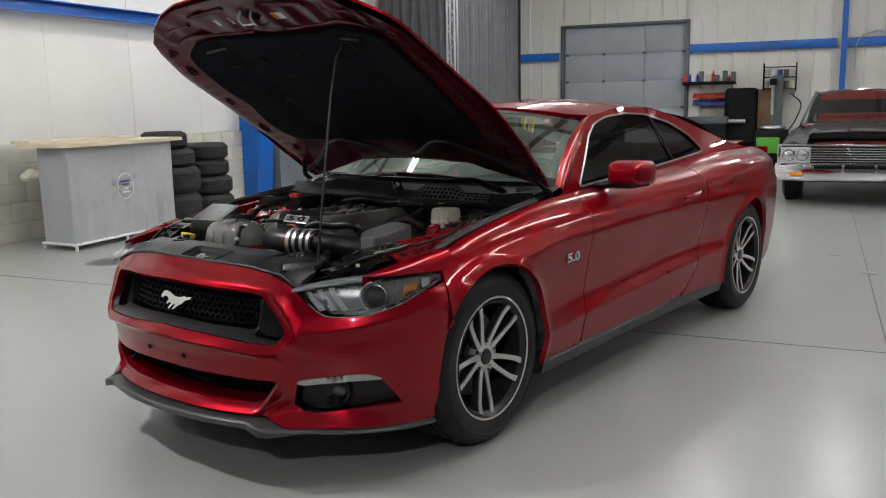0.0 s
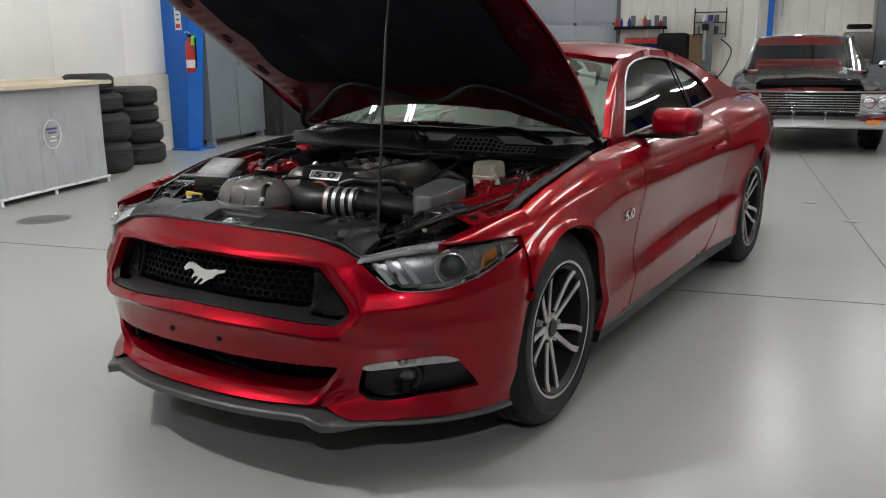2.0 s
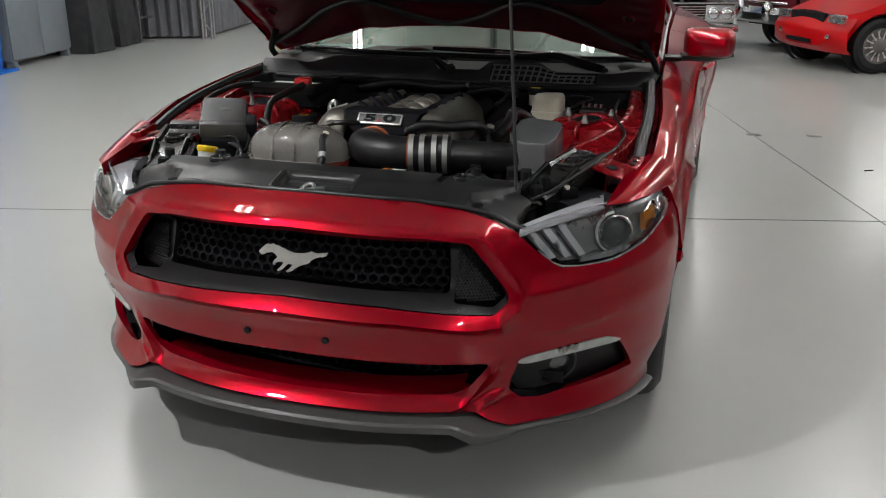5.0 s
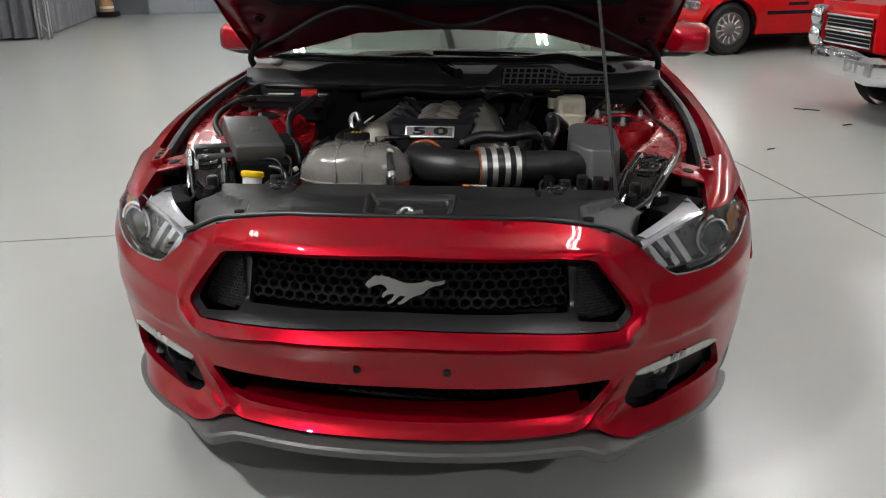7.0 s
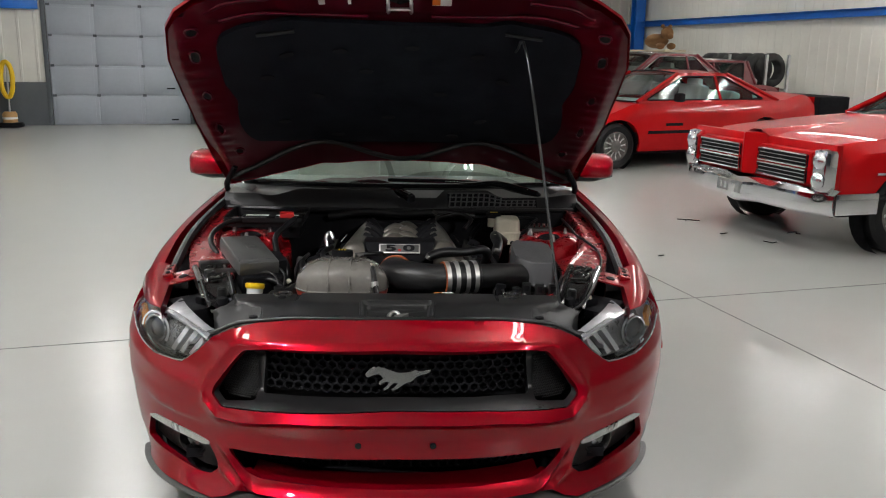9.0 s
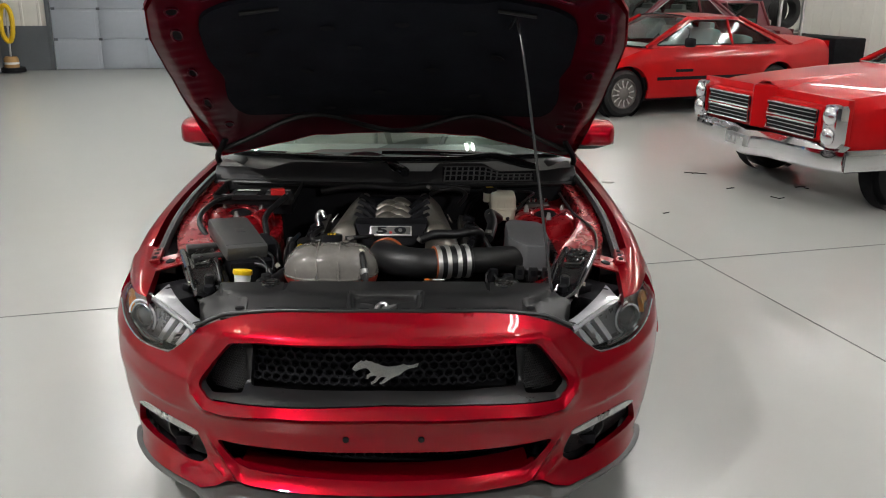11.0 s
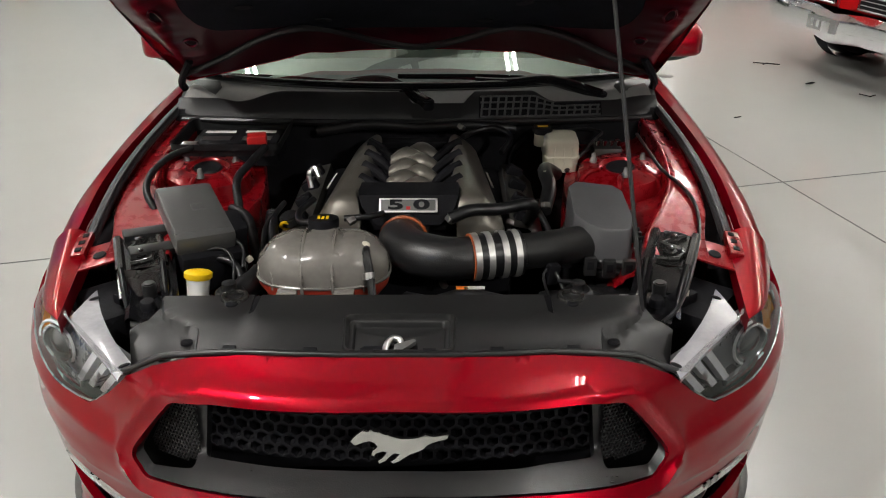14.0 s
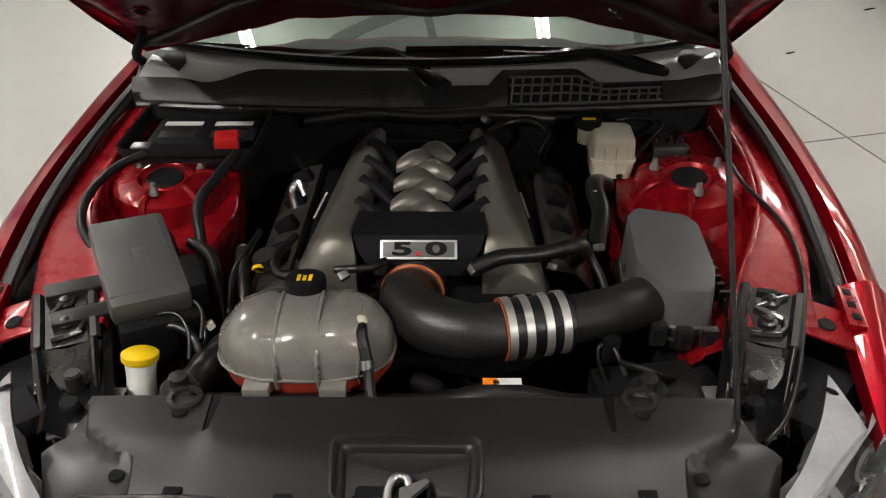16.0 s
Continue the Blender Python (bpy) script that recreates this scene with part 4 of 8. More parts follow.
    # milky band along the bay side of the lamp, with a hole at each end
    E, G = [(.545, .222, .725), (.60, .287, .735), (.655, .345, .742), (.715, .415, .747)], [(.535, .274, .728), (.592, .342, .742), (.652, .440, .748), (.700, .545, .748)]
    E, G = [(a, b, c - .016) for a, b, c in E], [(a, b, c - .016) for a, b, c in G]
    rows = [[(k * c[0], c[1], c[2] - .010) for c in E], [(k * c[0], c[1], c[2] - .002) for c in E], [(k * (.8 * a[0] + .2 * c[0]), .8 * a[1] + .2 * c[1], .8 * a[2] + .2 * c[2] + .001) for a, c in zip(E, G)], [(k * (.2 * a[0] + .8 * c[0]), .2 * a[1] + .8 * c[1], .2 * a[2] + .8 * c[2] + .002) for a, c in zip(E, G)], [(k * c[0], c[1], c[2]) for c in G], [(k * (c[0] - .008), c[1] + .008, c[2] - .035) for c in G]]
    band = part("lamp_band", skin(BM(), [smooth(r, 4) for r in rows]), BANDM, lamp, "milky white lamp band")
    for x, y, z in ((.545, .262, .7145), (.688, .500, .7345)):
        part("band_hole", lathe(BM(), [(.0001, .0012), (.007, .0012), (.0085, .0002)], pose(k * x, y, z, -6, 0, k * -50) @ Matrix.Diagonal((1.5, 1, 1, 1)), 14), MATTE, band)
    # pointed red fender tip over the outer end of the lamp
    tip = []
    for y, xi, zi in ((.72, .768, .794), (.66, .757, .786), (.60, .748, .779), (.54, .740, .770), (.48, .733, .761), (.43, .727, .753), (.385, .722, .746)):
        f = (y - .385) / .335
        xo, zo = .722 + .155 * f ** .62, .746 - .010 * f
        tip.append(smooth([(xi, y, zi), (xi + (xo - xi) * .45, y, zi + .012 * f), (xi + (xo - xi) * .82, y, (zi + zo) / 2 + .012 * f), (xo, y, zo)], 4))
    part("fender_tip", skin(BM(), [[(k * x, y, z) for x, y, z in r] for r in tip]), RED, coupe)
    part("fender_lip", skin(BM(), [[(k * r[0][0], r[0][1], r[0][2]) for r in tip], [(k * (r[0][0] - .003), r[0][1], r[0][2] - .035) for r in tip]]), RED, coupe)


# wheels
def wheel(parent, c, s, r=0.345, rim=0.242, rear=False):
    m = pose(*c) @ pose(0, 0, 0, 0, 90 * s, 0)          # local z points outwards
    w = part("wheel", lathe(BM(), [(rim - .012, -.20), (rim - .004, -.195), (rim - .014, -.16), (rim - .03, -.10), (rim - .028, .03), (rim - .012, .048), (rim - .012, .052)], m, 64), DARKALU, parent)
    prof = [(rim - .010, -.19), (rim + .01, -.205), (rim + .05, -.205), (r - .012, -.185), (r - .002, -.165)]
    for g in (-.13, -.09, -.05, -.01):
        prof += [(r, g - .016), (r, g - .005), (r - .008, g - .004), (r - .008, g + .004), (r, g + .005)]
    prof += [(r - .003, .016), (r - .016, .036), (r - .035, .047), (rim + .055, .056), (rim + .052, .053), (rim + .03, .055), (rim + .008, .052), (rim - .008, .046)]
    part("tyre", lathe(BM(), prof, m, 72), RUBBER, w)
    tb_ = BM()
    for k in range(66):
        box(tb_, (0, 0, 0), (.020, .021, .036), .002)
        xform(tb_, list(tb_.verts)[k * (len(tb_.verts) // (k + 1)):], m @ pose(0, 0, 0, 0, 0, 360 * k / 66) @ pose(r - .0115, 0, .006, 0, -18, 0))
    part("tread_blocks", tb_, RUBBER, w)
    part("rim_lip", lathe(BM(), [(rim - .010, .043), (rim - .006, .050), (rim + .001, .051), (rim + .003, .045)], m, 72), SILVER, w)
    part("brake_disc", lathe(BM(), [(.06, -.055), (.165, -.055), (.167, -.075), (.06, -.075)], m, 48), IRON, w)
    b = BM()
    box(b, (0, 0, 0), (.10, .15, .06), .015)
    xform(b, b.verts, m @ pose(0.0, -.15 if not rear else .15, -.06, 0, 0, 90))
    part("brake_caliper", b, DARKALU, w)
    b = lathe(BM(), [(.0001, .012), (.030, .012), (.033, .010), (.046, .006), (.058, .002), (.064, -.05)], m, 40)
    part("wheel_hub", b, SILVER, w)
    part("hub_cap", lathe(BM(), [(.0001, .020), (.028, .019), (.033, .012)], m, 32), PLASTIC2, w)
    for k in range(5):
        a = radians(72 * k + 54 / 2)
        part("lug_nut", cyl(BM(), m @ Vector((.052 * math.cos(a), .052 * math.sin(a), .002)), m @ Vector((.052 * math.cos(a), .052 * math.sin(a), .018)), .0095, n=6), CHROME, w)
    # five split spokes, machined faces over dark flanks
    for k in range(5):
        for t in (-1, 1):
            b, f = BM(), BM()
            P = [(.046, t * .012, .004), (.110, t * .026, .014), (.178, t * .038, .026), (.232, t * .038, .040)]
            hw = (.0115, .0098, .0098, .0125)
            R = pose(0, 0, 0, 0, 0, 72 * k - 9)
            rows, face = [], []
            for (x, y, z), h in zip(P, hw):
                rows.append([m @ R @ Vector(q) for q in ((x, y - h, z), (x, y + h, z), (x, y + h * .8, z - .035), (x, y - h * .8, z - .035))])
                face.append([m @ R @ Vector(q) for q in ((x, y - h * .98, z + .002), (x, y + h * .98, z + .002), (x, y + h, z - .004), (x, y - h, z - .004))])
            sp = part("spoke", skin(b, rows, True, True), DARKALU, w)
            part("spoke_face", skin(f, face, True, True), SILVER, sp)
    return w


wheel(coupe, (.828, WF, HUBZ), 1)
wheel(coupe, (-.828, WF, HUBZ), -1)
wheel(coupe, (.880, WR, HUBZ), 1, rear=True)
wheel(coupe, (-.880, WR, HUBZ), -1, rear=True)

# glasshouse
BX, BZ = SEC[-1]
RAIL = ip((1.9, 1.06), (2.1, 1.20), (2.3, 1.262), (2.6, 1.290), (2.9, 1.285), (3.2, 1.235), (3.5, 1.15), (3.9, 1.04), (4.2, 0.99))


def house(y, z):
    h = z - BZ(y)
    return BX(y) - 0.012 - 0.36 * h - 0.22 * h * h, y, z


win = [(1.828, BZ(1.83) + .014), (1.97, 1.052), (2.09, 1.155), (2.20, 1.210), (2.34, 1.238), (2.6, 1.254), (2.85, 1.243), (3.10, 1.195), (3.30, 1.12), (3.435, 1.03), (3.435, BZ(3.4) + .025), (3.1, BZ(3.1) + .022), (2.5, BZ(2.5) + .02)]
win_s = [tuple(p) for p in rounded(win, 0.03)]
rail_o = [(1.68, BZ(1.68) - .005), (1.80, .985), (1.95, 1.10), (2.10, 1.20), (2.25, 1.255), (2.6, 1.288), (2.9, 1.280), (3.2, 1.232), (3.5, 1.15), (3.9, 1.045), (4.2, BZ(4.2) + .01), (3.7, BZ(3.7) - .01), (3.0, BZ(3.0) - .006), (2.3, BZ(2.3) - .006)]
for mi in (False, True):
    part("pillar_frame", sheet(BM(), house, rail_o, (win_s,), 0.045, 0.03, (0, 2.6, 1.0), mirror=mi), RED, coupe)
    s = -1 if mi else 1
    part("side_window", sheet(BM(), lambda y, z: (house(y, z)[0] - .012, y, z), win_s, (), 0.08, 0.0, (0, 2.6, 1.0), mirror=mi), DARKPANE, coupe, "dark tinted side window")
    tr = [(s * (house(y, z)[0] + .002), y, z) for y, z in win_s]
    part("window_trim", tube(BM(), tr, .0055, 6, 1, True), TRIMM, coupe, "satin metal window trim")
    x, y, z = house(2.96, 0)[0], 2.96, 0
    part("window_divider", tube(BM(), [(s * (house(3.0, zz)[0] - .004), 3.0 - (zz - .98) * .36, zz) for zz in (.975, 1.1, 1.225)], .005, 6), PLASTIC, coupe)


def roof(x, y):
    e = house(y, RAIL(y))[0]
    zc = np.interp(y, (2.05, 2.3, 2.7, 3.1, 3.3), (1.292, 1.325, 1.342, 1.318, 1.285))
    return x, y, zc - (zc - RAIL(y) + .004) * min(1.3, abs(x) / e) ** 2.4


def edge(y):
    return house(y, RAIL(y))[0]


ro = [(0, 2.09), (.3, 2.115), (.50, 2.17)] + [(edge(y), y) for y in np.linspace(2.25, 3.25, 12)] + [(.4, 3.29), (0, 3.31)]
part("roof", sheet(BM(), roof, both(ro), (), 0.06, 0.02, (0, 2.6, .5)), RED, coupe)


def shield(u, t):
    """Windscreen: u across, t up; both in metres."""
    k, a = t / 0.74, u / 0.74
    xb, xt = .735 * a, .565 * a
    yb, yt = 1.43 + .21 * a * a, 2.09 + .09 * a * a
    zb, zt = .955 - .012 * a * a, 1.292 - .065 * a * a
    return xb + (xt - xb) * k, yb + (yt - yb) * k - .05 * math.sin(math.pi * k) * .4, zb + (zt - zb) * k + .035 * math.sin(math.pi * k)


so = rounded([(-.74, 0), (.74, 0), (.74, .74), (-.74, .74)], .05)
ws = part("windscreen", sheet(BM(), shield, so, (), 0.07, 0.0, (0, 2.4, .8)), SCREEN, coupe)
ws.visible_shadow = False
fr = [tuple(p) for p in rounded([(-.70, .03), (.70, .03), (.69, .70), (-.69, .70)], .06)]
part("windscreen_border", sheet(BM(), lambda u, t: tuple(np.array(shield(u, t)) + (0, .004, -.003)), so, (fr,), 0.05, 0.004, (0, 2.4, .8)), PLASTIC, coupe)
for s in (1, -1):
    rows = []
    for t in np.linspace(0, .74, 12):
        a = np.array(shield(.74, t))
        y = 1.68 + (2.25 - 1.68) * t / .74
        c = np.array(house(y, np.interp(y, (1.68, 1.80, 1.95, 2.10, 2.25), (BZ(1.68) - .005, .985, 1.10, 1.20, 1.255))))
        mid = (a + c) / 2 + (.012, -.004, .012)
        rows.append([(s * p[0], p[1], p[2]) for p in smooth([a, mid, c], 4)])
    part("front_pillar", skin(BM(), rows), RED, coupe)


def rearglass(u, t):
    k, a = t / .9, u / .62
    return .52 * a * (1 - k) + .60 * a * k, 3.29 + .85 * k, (1.285 - .04 * a * a) * (1 - k) + (1.02 - .02 * a * a) * k + .05 * math.sin(math.pi * k)


part("rear_window", sheet(BM(), rearglass, [(-.62, 0), (.62, 0), (.62, .9), (-.62, .9)], (), .09, 0.0, (0, 3.0, .6)), DARKPANE, coupe)
rows = [[(x, y, z - .05 * (x / w) ** 2) for x in np.linspace(-w, w, 13)] for y, z, w in ((4.12, 1.03, .69), (4.3, 1.02, .66), (4.6, 1.0, .60), (4.72, .985, .56))]
part("boot_lid", skin(BM(), rows), RED, coupe)
rows = [[(x, y + .06 * (x / .7) ** 2 * -1, z) for x in np.linspace(-.56, .56, 9)] for y, z in ((4.50, 1.00), (4.60, 1.012), (4.66, 1.015), (4.65, .99))]
part("spoiler", skin(BM(), rows), RED, coupe, "small red boot spoiler")
rows = [[(x, 4.72 + .06 * (1 - (x / .8) ** 2), z) for x in np.linspace(-.70, .70, 13)] for z in (.3, .5, .7, .97)]
part("rear_bumper", skin(BM(), rows), RED, coupe)

# mirrors
for s in (1, -1):
    rows = []
    for lo, hi, x0, x1, y in ((.962, .990, .905, .985, 1.925), (.942, 1.018, .862, 1.000, 1.935), (.934, 1.036, .842, 1.018, 1.962), (.930, 1.044, .830, 1.026, 2.01), (.930, 1.046, .828, 1.026, 2.065), (.934, 1.042, .832, 1.022, 2.078)):
        cx_, cz_, hx, hz = (x0 + x1) / 2, (lo + hi) / 2, (x1 - x0) / 2, (hi - lo) / 2
        o = [(cx_ + hx * math.copysign(abs(math.cos(a)) ** .34, math.cos(a)), cz_ + hz * math.copysign(abs(math.sin(a)) ** .40, math.sin(a)) * (1 + .16 * (-1 if math.sin(a) > 0 else 0) * max(0, math.cos(a)) ** 2)) for a in np.linspace(0, 2 * math.pi, 32, endpoint=False)]
        rows.append([(s * x, y + .10 * (x - .85) - .02, z) for x, z in o])
    mr = part("door_mirror", skin(BM(), rows, True, True), RED, coupe, sharp=60)
    part("mirror_base", tube(BM(), [(s * .825, 1.955, .934), (s * .93, 1.985, .932), (s * 1.020, 2.015, .940)], [.030, .034, .018], 12, flat=.55), PLASTIC, mr)
    part("mirror_arm", tube(BM(), [(s * .76, 1.97, .925), (s * .83, 1.98, .925), (s * .90, 2.0, .93)], [.03, .026, .03], 10, flat=.5), PLASTIC, mr)

# side badge
b = words("side_badge", "5.0", .052, pose(.9125, 1.495, .662, 90, 0, 91), CHROME, coupe, .004, 1.75, .002)
tagged(b, "chrome 5.0 badge")

# cabin
part("dashboard", skin(BM(), [smooth([(x, 1.62 + .1 * (x / .7) ** 2, .93), (x, 1.8, .955 - .01 * abs(x)), (x, 1.95, .92), (x, 2.0, .75)], 4) for x in np.linspace(-.7, .7, 15)]), DASH, coupe)
tr = [(.37 + .18 * math.cos(a), 2.05 + .06 * math.sin(a), .86 + .165 * math.sin(a)) for a in np.linspace(0, 2 * math.pi, 24, endpoint=False)]
part("steering_wheel", tube(BM(), tr, .015, 8, 1, True), DASH, coupe)
for s in (1, -1):
    for nm, c, z in (("seat_back", (s * .37, 2.72, .82), (.46, .14, .56)), ("headrest", (s * .37, 2.80, 1.14), (.26, .09, .16)), ("seat_cushion", (s * .37, 2.48, .5), (.48, .5, .16))):
        part(nm, box(BM(), c, z, .05, (-12, 0, 0), 3), SEAT, coupe)
part("rear_bench", box(BM(), (0, 3.4, .72), (1.1, .2, .5), .06, (-20, 0, 0), 3), SEAT, coupe)
part("cabin_floor", box(BM(), (0, 2.7, .28), (1.5, 2.6, .05)), DASH, coupe)
part("cabin_lining", skin(BM(), [[(x, y, roof(x, y)[2] - .03) for x in np.linspace(-.5, .5, 9)] for y in (2.15, 2.5, 2.9, 3.25)]), SEAT, coupe)
part("cabin_mirror", box(BM(), (0, 2.06, 1.235), (.24, .03, .06), .012), MATTE, coupe)

# ---- the hood, turned up on its hinges ----
HZ = ip((.15, .755), (.20, .770), (.30, .805), (.60, .868), (1.0, .925), (1.4, .965), (1.60, .975))
HE = ip((.25, .72), (.4, .748), (.6, .775), (1.0, .862), (1.55, .93))
HXE = ip((.2, .60), (.40, .735), (.7, .775), (1.0, .785), (1.56, .755))
HOODM = pose(0, 1.60, .925) @ pose(0, 0, 0, -43.0, 0, 0) @ pose(0, -1.60, -.925)


def lid(d, relief=False):
    def f(x, y):
        k = min(1.25, abs(x) / HXE(y))
        z = HZ(y) - (HZ(y) - HE(max(y, .25))) * k ** 2.6
        z += .012 * math.exp(-((abs(x) - .34) / .05) ** 2) * min(1, max(0, (y - .3) / .3))
        tp = min(1, max(0, (y - 1.0) / .38))
        dz = d * (1 - .68 * tp * tp * (3 - 2 * tp))
        if relief:
            e = HXE(y) - abs(x)
            if .03 < e < .13 and y > .45:
                dz += .0025 * math.sin(2 * math.pi * y / .06) * math.sin(math.pi * (e - .03) / .1)
            dz += .02 * (1 - min(1, e / .05)) * -1
            if y < .42 and abs(x) < .6:
                dz += .008 * math.sin(2 * math.pi * x / .26) ** 2 * min(1, max(0, (y - .24) / .05))
        p = HOODM @ Vector((x, y, z - dz))
        return p.x, p.y, p.z
    return f


hood_half = [(0, .195), (.2, .2), (.38, .222), (.50, .255), (.60, .305), (.69, .375), (.735, .45), (.77, .62), (.782, .85), (.786, 1.05), (.778, 1.3), (.760, 1.50), (.745, 1.565), (.60, 1.53), (.40, 1.47), (.2, 1.435), (0, 1.425)]
hood_o = both(hood_half)[:-1]
IN_H = HOODM @ Vector((0, .9, .3))
hood = part("hood", sheet(BM(), lid(0), hood_o, (), 0.04, 0.010, IN_H), RED, coupe, "open red hood seen from below")
inner_o = [(x * .985, .9 + (y - .9) * .985) for x, y in hood_o]
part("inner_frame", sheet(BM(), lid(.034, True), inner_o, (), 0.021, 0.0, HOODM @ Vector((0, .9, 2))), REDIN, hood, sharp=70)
pad_half = [(0, .475), (.28, .47), (.36, .445), (.50, .46), (.575, .50), (.60, .58), (.612, .78), (.600, .84), (.588, .90), (.604, .97), (.612, 1.06), (.602, 1.16), (.570, 1.225), (.25, 1.262), (0, 1.262)]
PADO = rounded(both(pad_half)[:-1], .03)
part("insulation_pad", sheet(BM(), lid(.050), PADO, (), 0.05, 0.016, HOODM @ Vector((0, .9, 2))), PADM, hood, "black felt insulation pad")
wave = [(-.74, 1.50), (-.6, 1.42), (-.42, 1.29), (-.28, 1.26), (-.12, 1.36), (0, 1.40), (.12, 1.36), (.28, 1.26), (.42, 1.29), (.6, 1.42), (.74, 1.50)]
part("hood_seal", tube(BM(), [lid(.052)(x, y) for x, y in wave], .011, 8), HOSE, hood)
for x in (-.40, .40):
    b = BM()
    tube(b, [lid(.055)(x + a, .50 + .02 * abs(a)) for a in (-.06, -.02, .02, .06)], .007, 6, 3)
    part("pad_clip", b, PLASTIC, hood)
for x, y in ((-.38, .62), (-.20, .60), (.04, .58), (.26, .62), (-.46, .74), (-.12, .72), (.36, .78), (-.30, .88), (.14, .86), (-.44, 1.04), (-.05, 1.02), (.30, 1.05), (-.25, 1.17), (.20, 1.18)):
    part("pad_dimple", sheet(BM(), lid(.0665), [(x + .024 * math.cos(a), y + .014 * math.sin(a)) for a in np.linspace(0, 2 * math.pi, 12, endpoint=False)], (), .02, .003, HOODM @ Vector((0, .9, 2))), MATTE, hood)
for pts in (((-.56, .43), (-.44, .40), (-.30, .43), (-.10, .44)), ((.56, .43), (.44, .40), (.30, .43), (.10, .44)), ((-.60, .38), (-.52, .34), (-.40, .335)), ((.60, .38), (.52, .34), (.40, .335)), ((-.34, .29), (-.12, .275)), ((.34, .29), (.12, .275))):
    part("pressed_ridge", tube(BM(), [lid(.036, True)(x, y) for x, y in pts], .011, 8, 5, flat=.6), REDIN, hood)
for x, y, w, h in ((.672, .60, .016, .035), (.690, .86, .014, .030), (.695, 1.10, .014, .04), (.655, .47, .02, .02), (.66, 1.30, .018, .025)):
    for k in (1, -1):
        o = [(k * (x + w * math.cos(a)), y + h * math.sin(a)) for a in np.linspace(0, 2 * math.pi, 14, endpoint=False)]
        part("frame_slot", sheet(BM(), lid(.0365, True), o, (), .02, .001, HOODM @ Vector((0, .9, 2))), MATTE, hood)
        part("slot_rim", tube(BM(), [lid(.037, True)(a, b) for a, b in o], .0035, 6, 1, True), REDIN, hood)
part("latch_pocket", sheet(BM(), lid(.0405), [(-.06, .335), (0, .30), (.06, .335), (0, .37)], (), .03, .001, HOODM @ Vector((0, .9, 2))), MATTE, hood)
b = BM()
for a in ((-.035, .36), (.035, .36)):
    tube(b, [lid(.04)(a[0], .30), lid(.075)(a[0], .32), lid(.075)(a[0], .37), lid(.04)(a[0], .39)], .006, 6, 3)
tube(b, [lid(.08)(-.035, .345), lid(.08)(.035, .345)], .006, 6, 1)
part("hood_striker", b, DULLCHROME, hood)
for x, mt_, w in ((-.20, WHITEP, .10), (.16, WHITEP, .12)):
    part("sticker", sheet(BM(), lid(.0375), [(x - w / 2, .335), (x + w / 2, .335), (x + w / 2, .375), (x - w / 2, .375)], (), .03, .001, HOODM @ Vector((0, .9, 2))), mt_, hood)
part("sticker", sheet(BM(), lid(.0385), [(.10, .338), (.125, .338), (.125, .372), (.10, .372)], (), .03, .001, HOODM @ Vector((0, .9, 2))), ORANGE, hood)
for s in (1, -1):
    part("hood_hinge", tube(BM(), [(s * .74, 1.52, .88), (s * .755, 1.57, .915), (s * .745, 1.50, .965), lid(.04)(s * .70, 1.42)], .012, 8), MATTE, coupe)
# prop rod from the slam panel up to the hood
part("prop_rod", tube(BM(), [(.497, .385, .765), (.495, .40, .80), (.405, .62, 1.50), lid(.048)(.385, .60)], .0045, 8, 4), DARKALU, coupe, "thin steel prop rod")

# ---- engine bay ----
BRK = pose(.602, .600, .790, 7, 0, -21)
BRKL = pose(-.606, .590, .790, 7, 0, 21)
part("bay_floor", box(BM(), (0, .92, .30), (1.3, 1.2, .03)), MATTE, coupe)
part("firewall", skin(BM(), [smooth([(x, 1.30 + .02 * math.cos(9 * x), .30), (x, 1.34, .70), (x, 1.37, .86), (x, 1.40, .905)], 4) for x in np.linspace(-.74, .74, 21)]), MATTE, coupe)
FLO = ip((.60, .690), (.68, .702), (.82, .738), (.97, .752), (1.2, .755), (1.4, .735), (1.52, .72))
FLI = ip((.60, .548), (.66, .560), (.86, .645), (.97, .682), (1.14, .700), (1.41, .685), (1.52, .68))
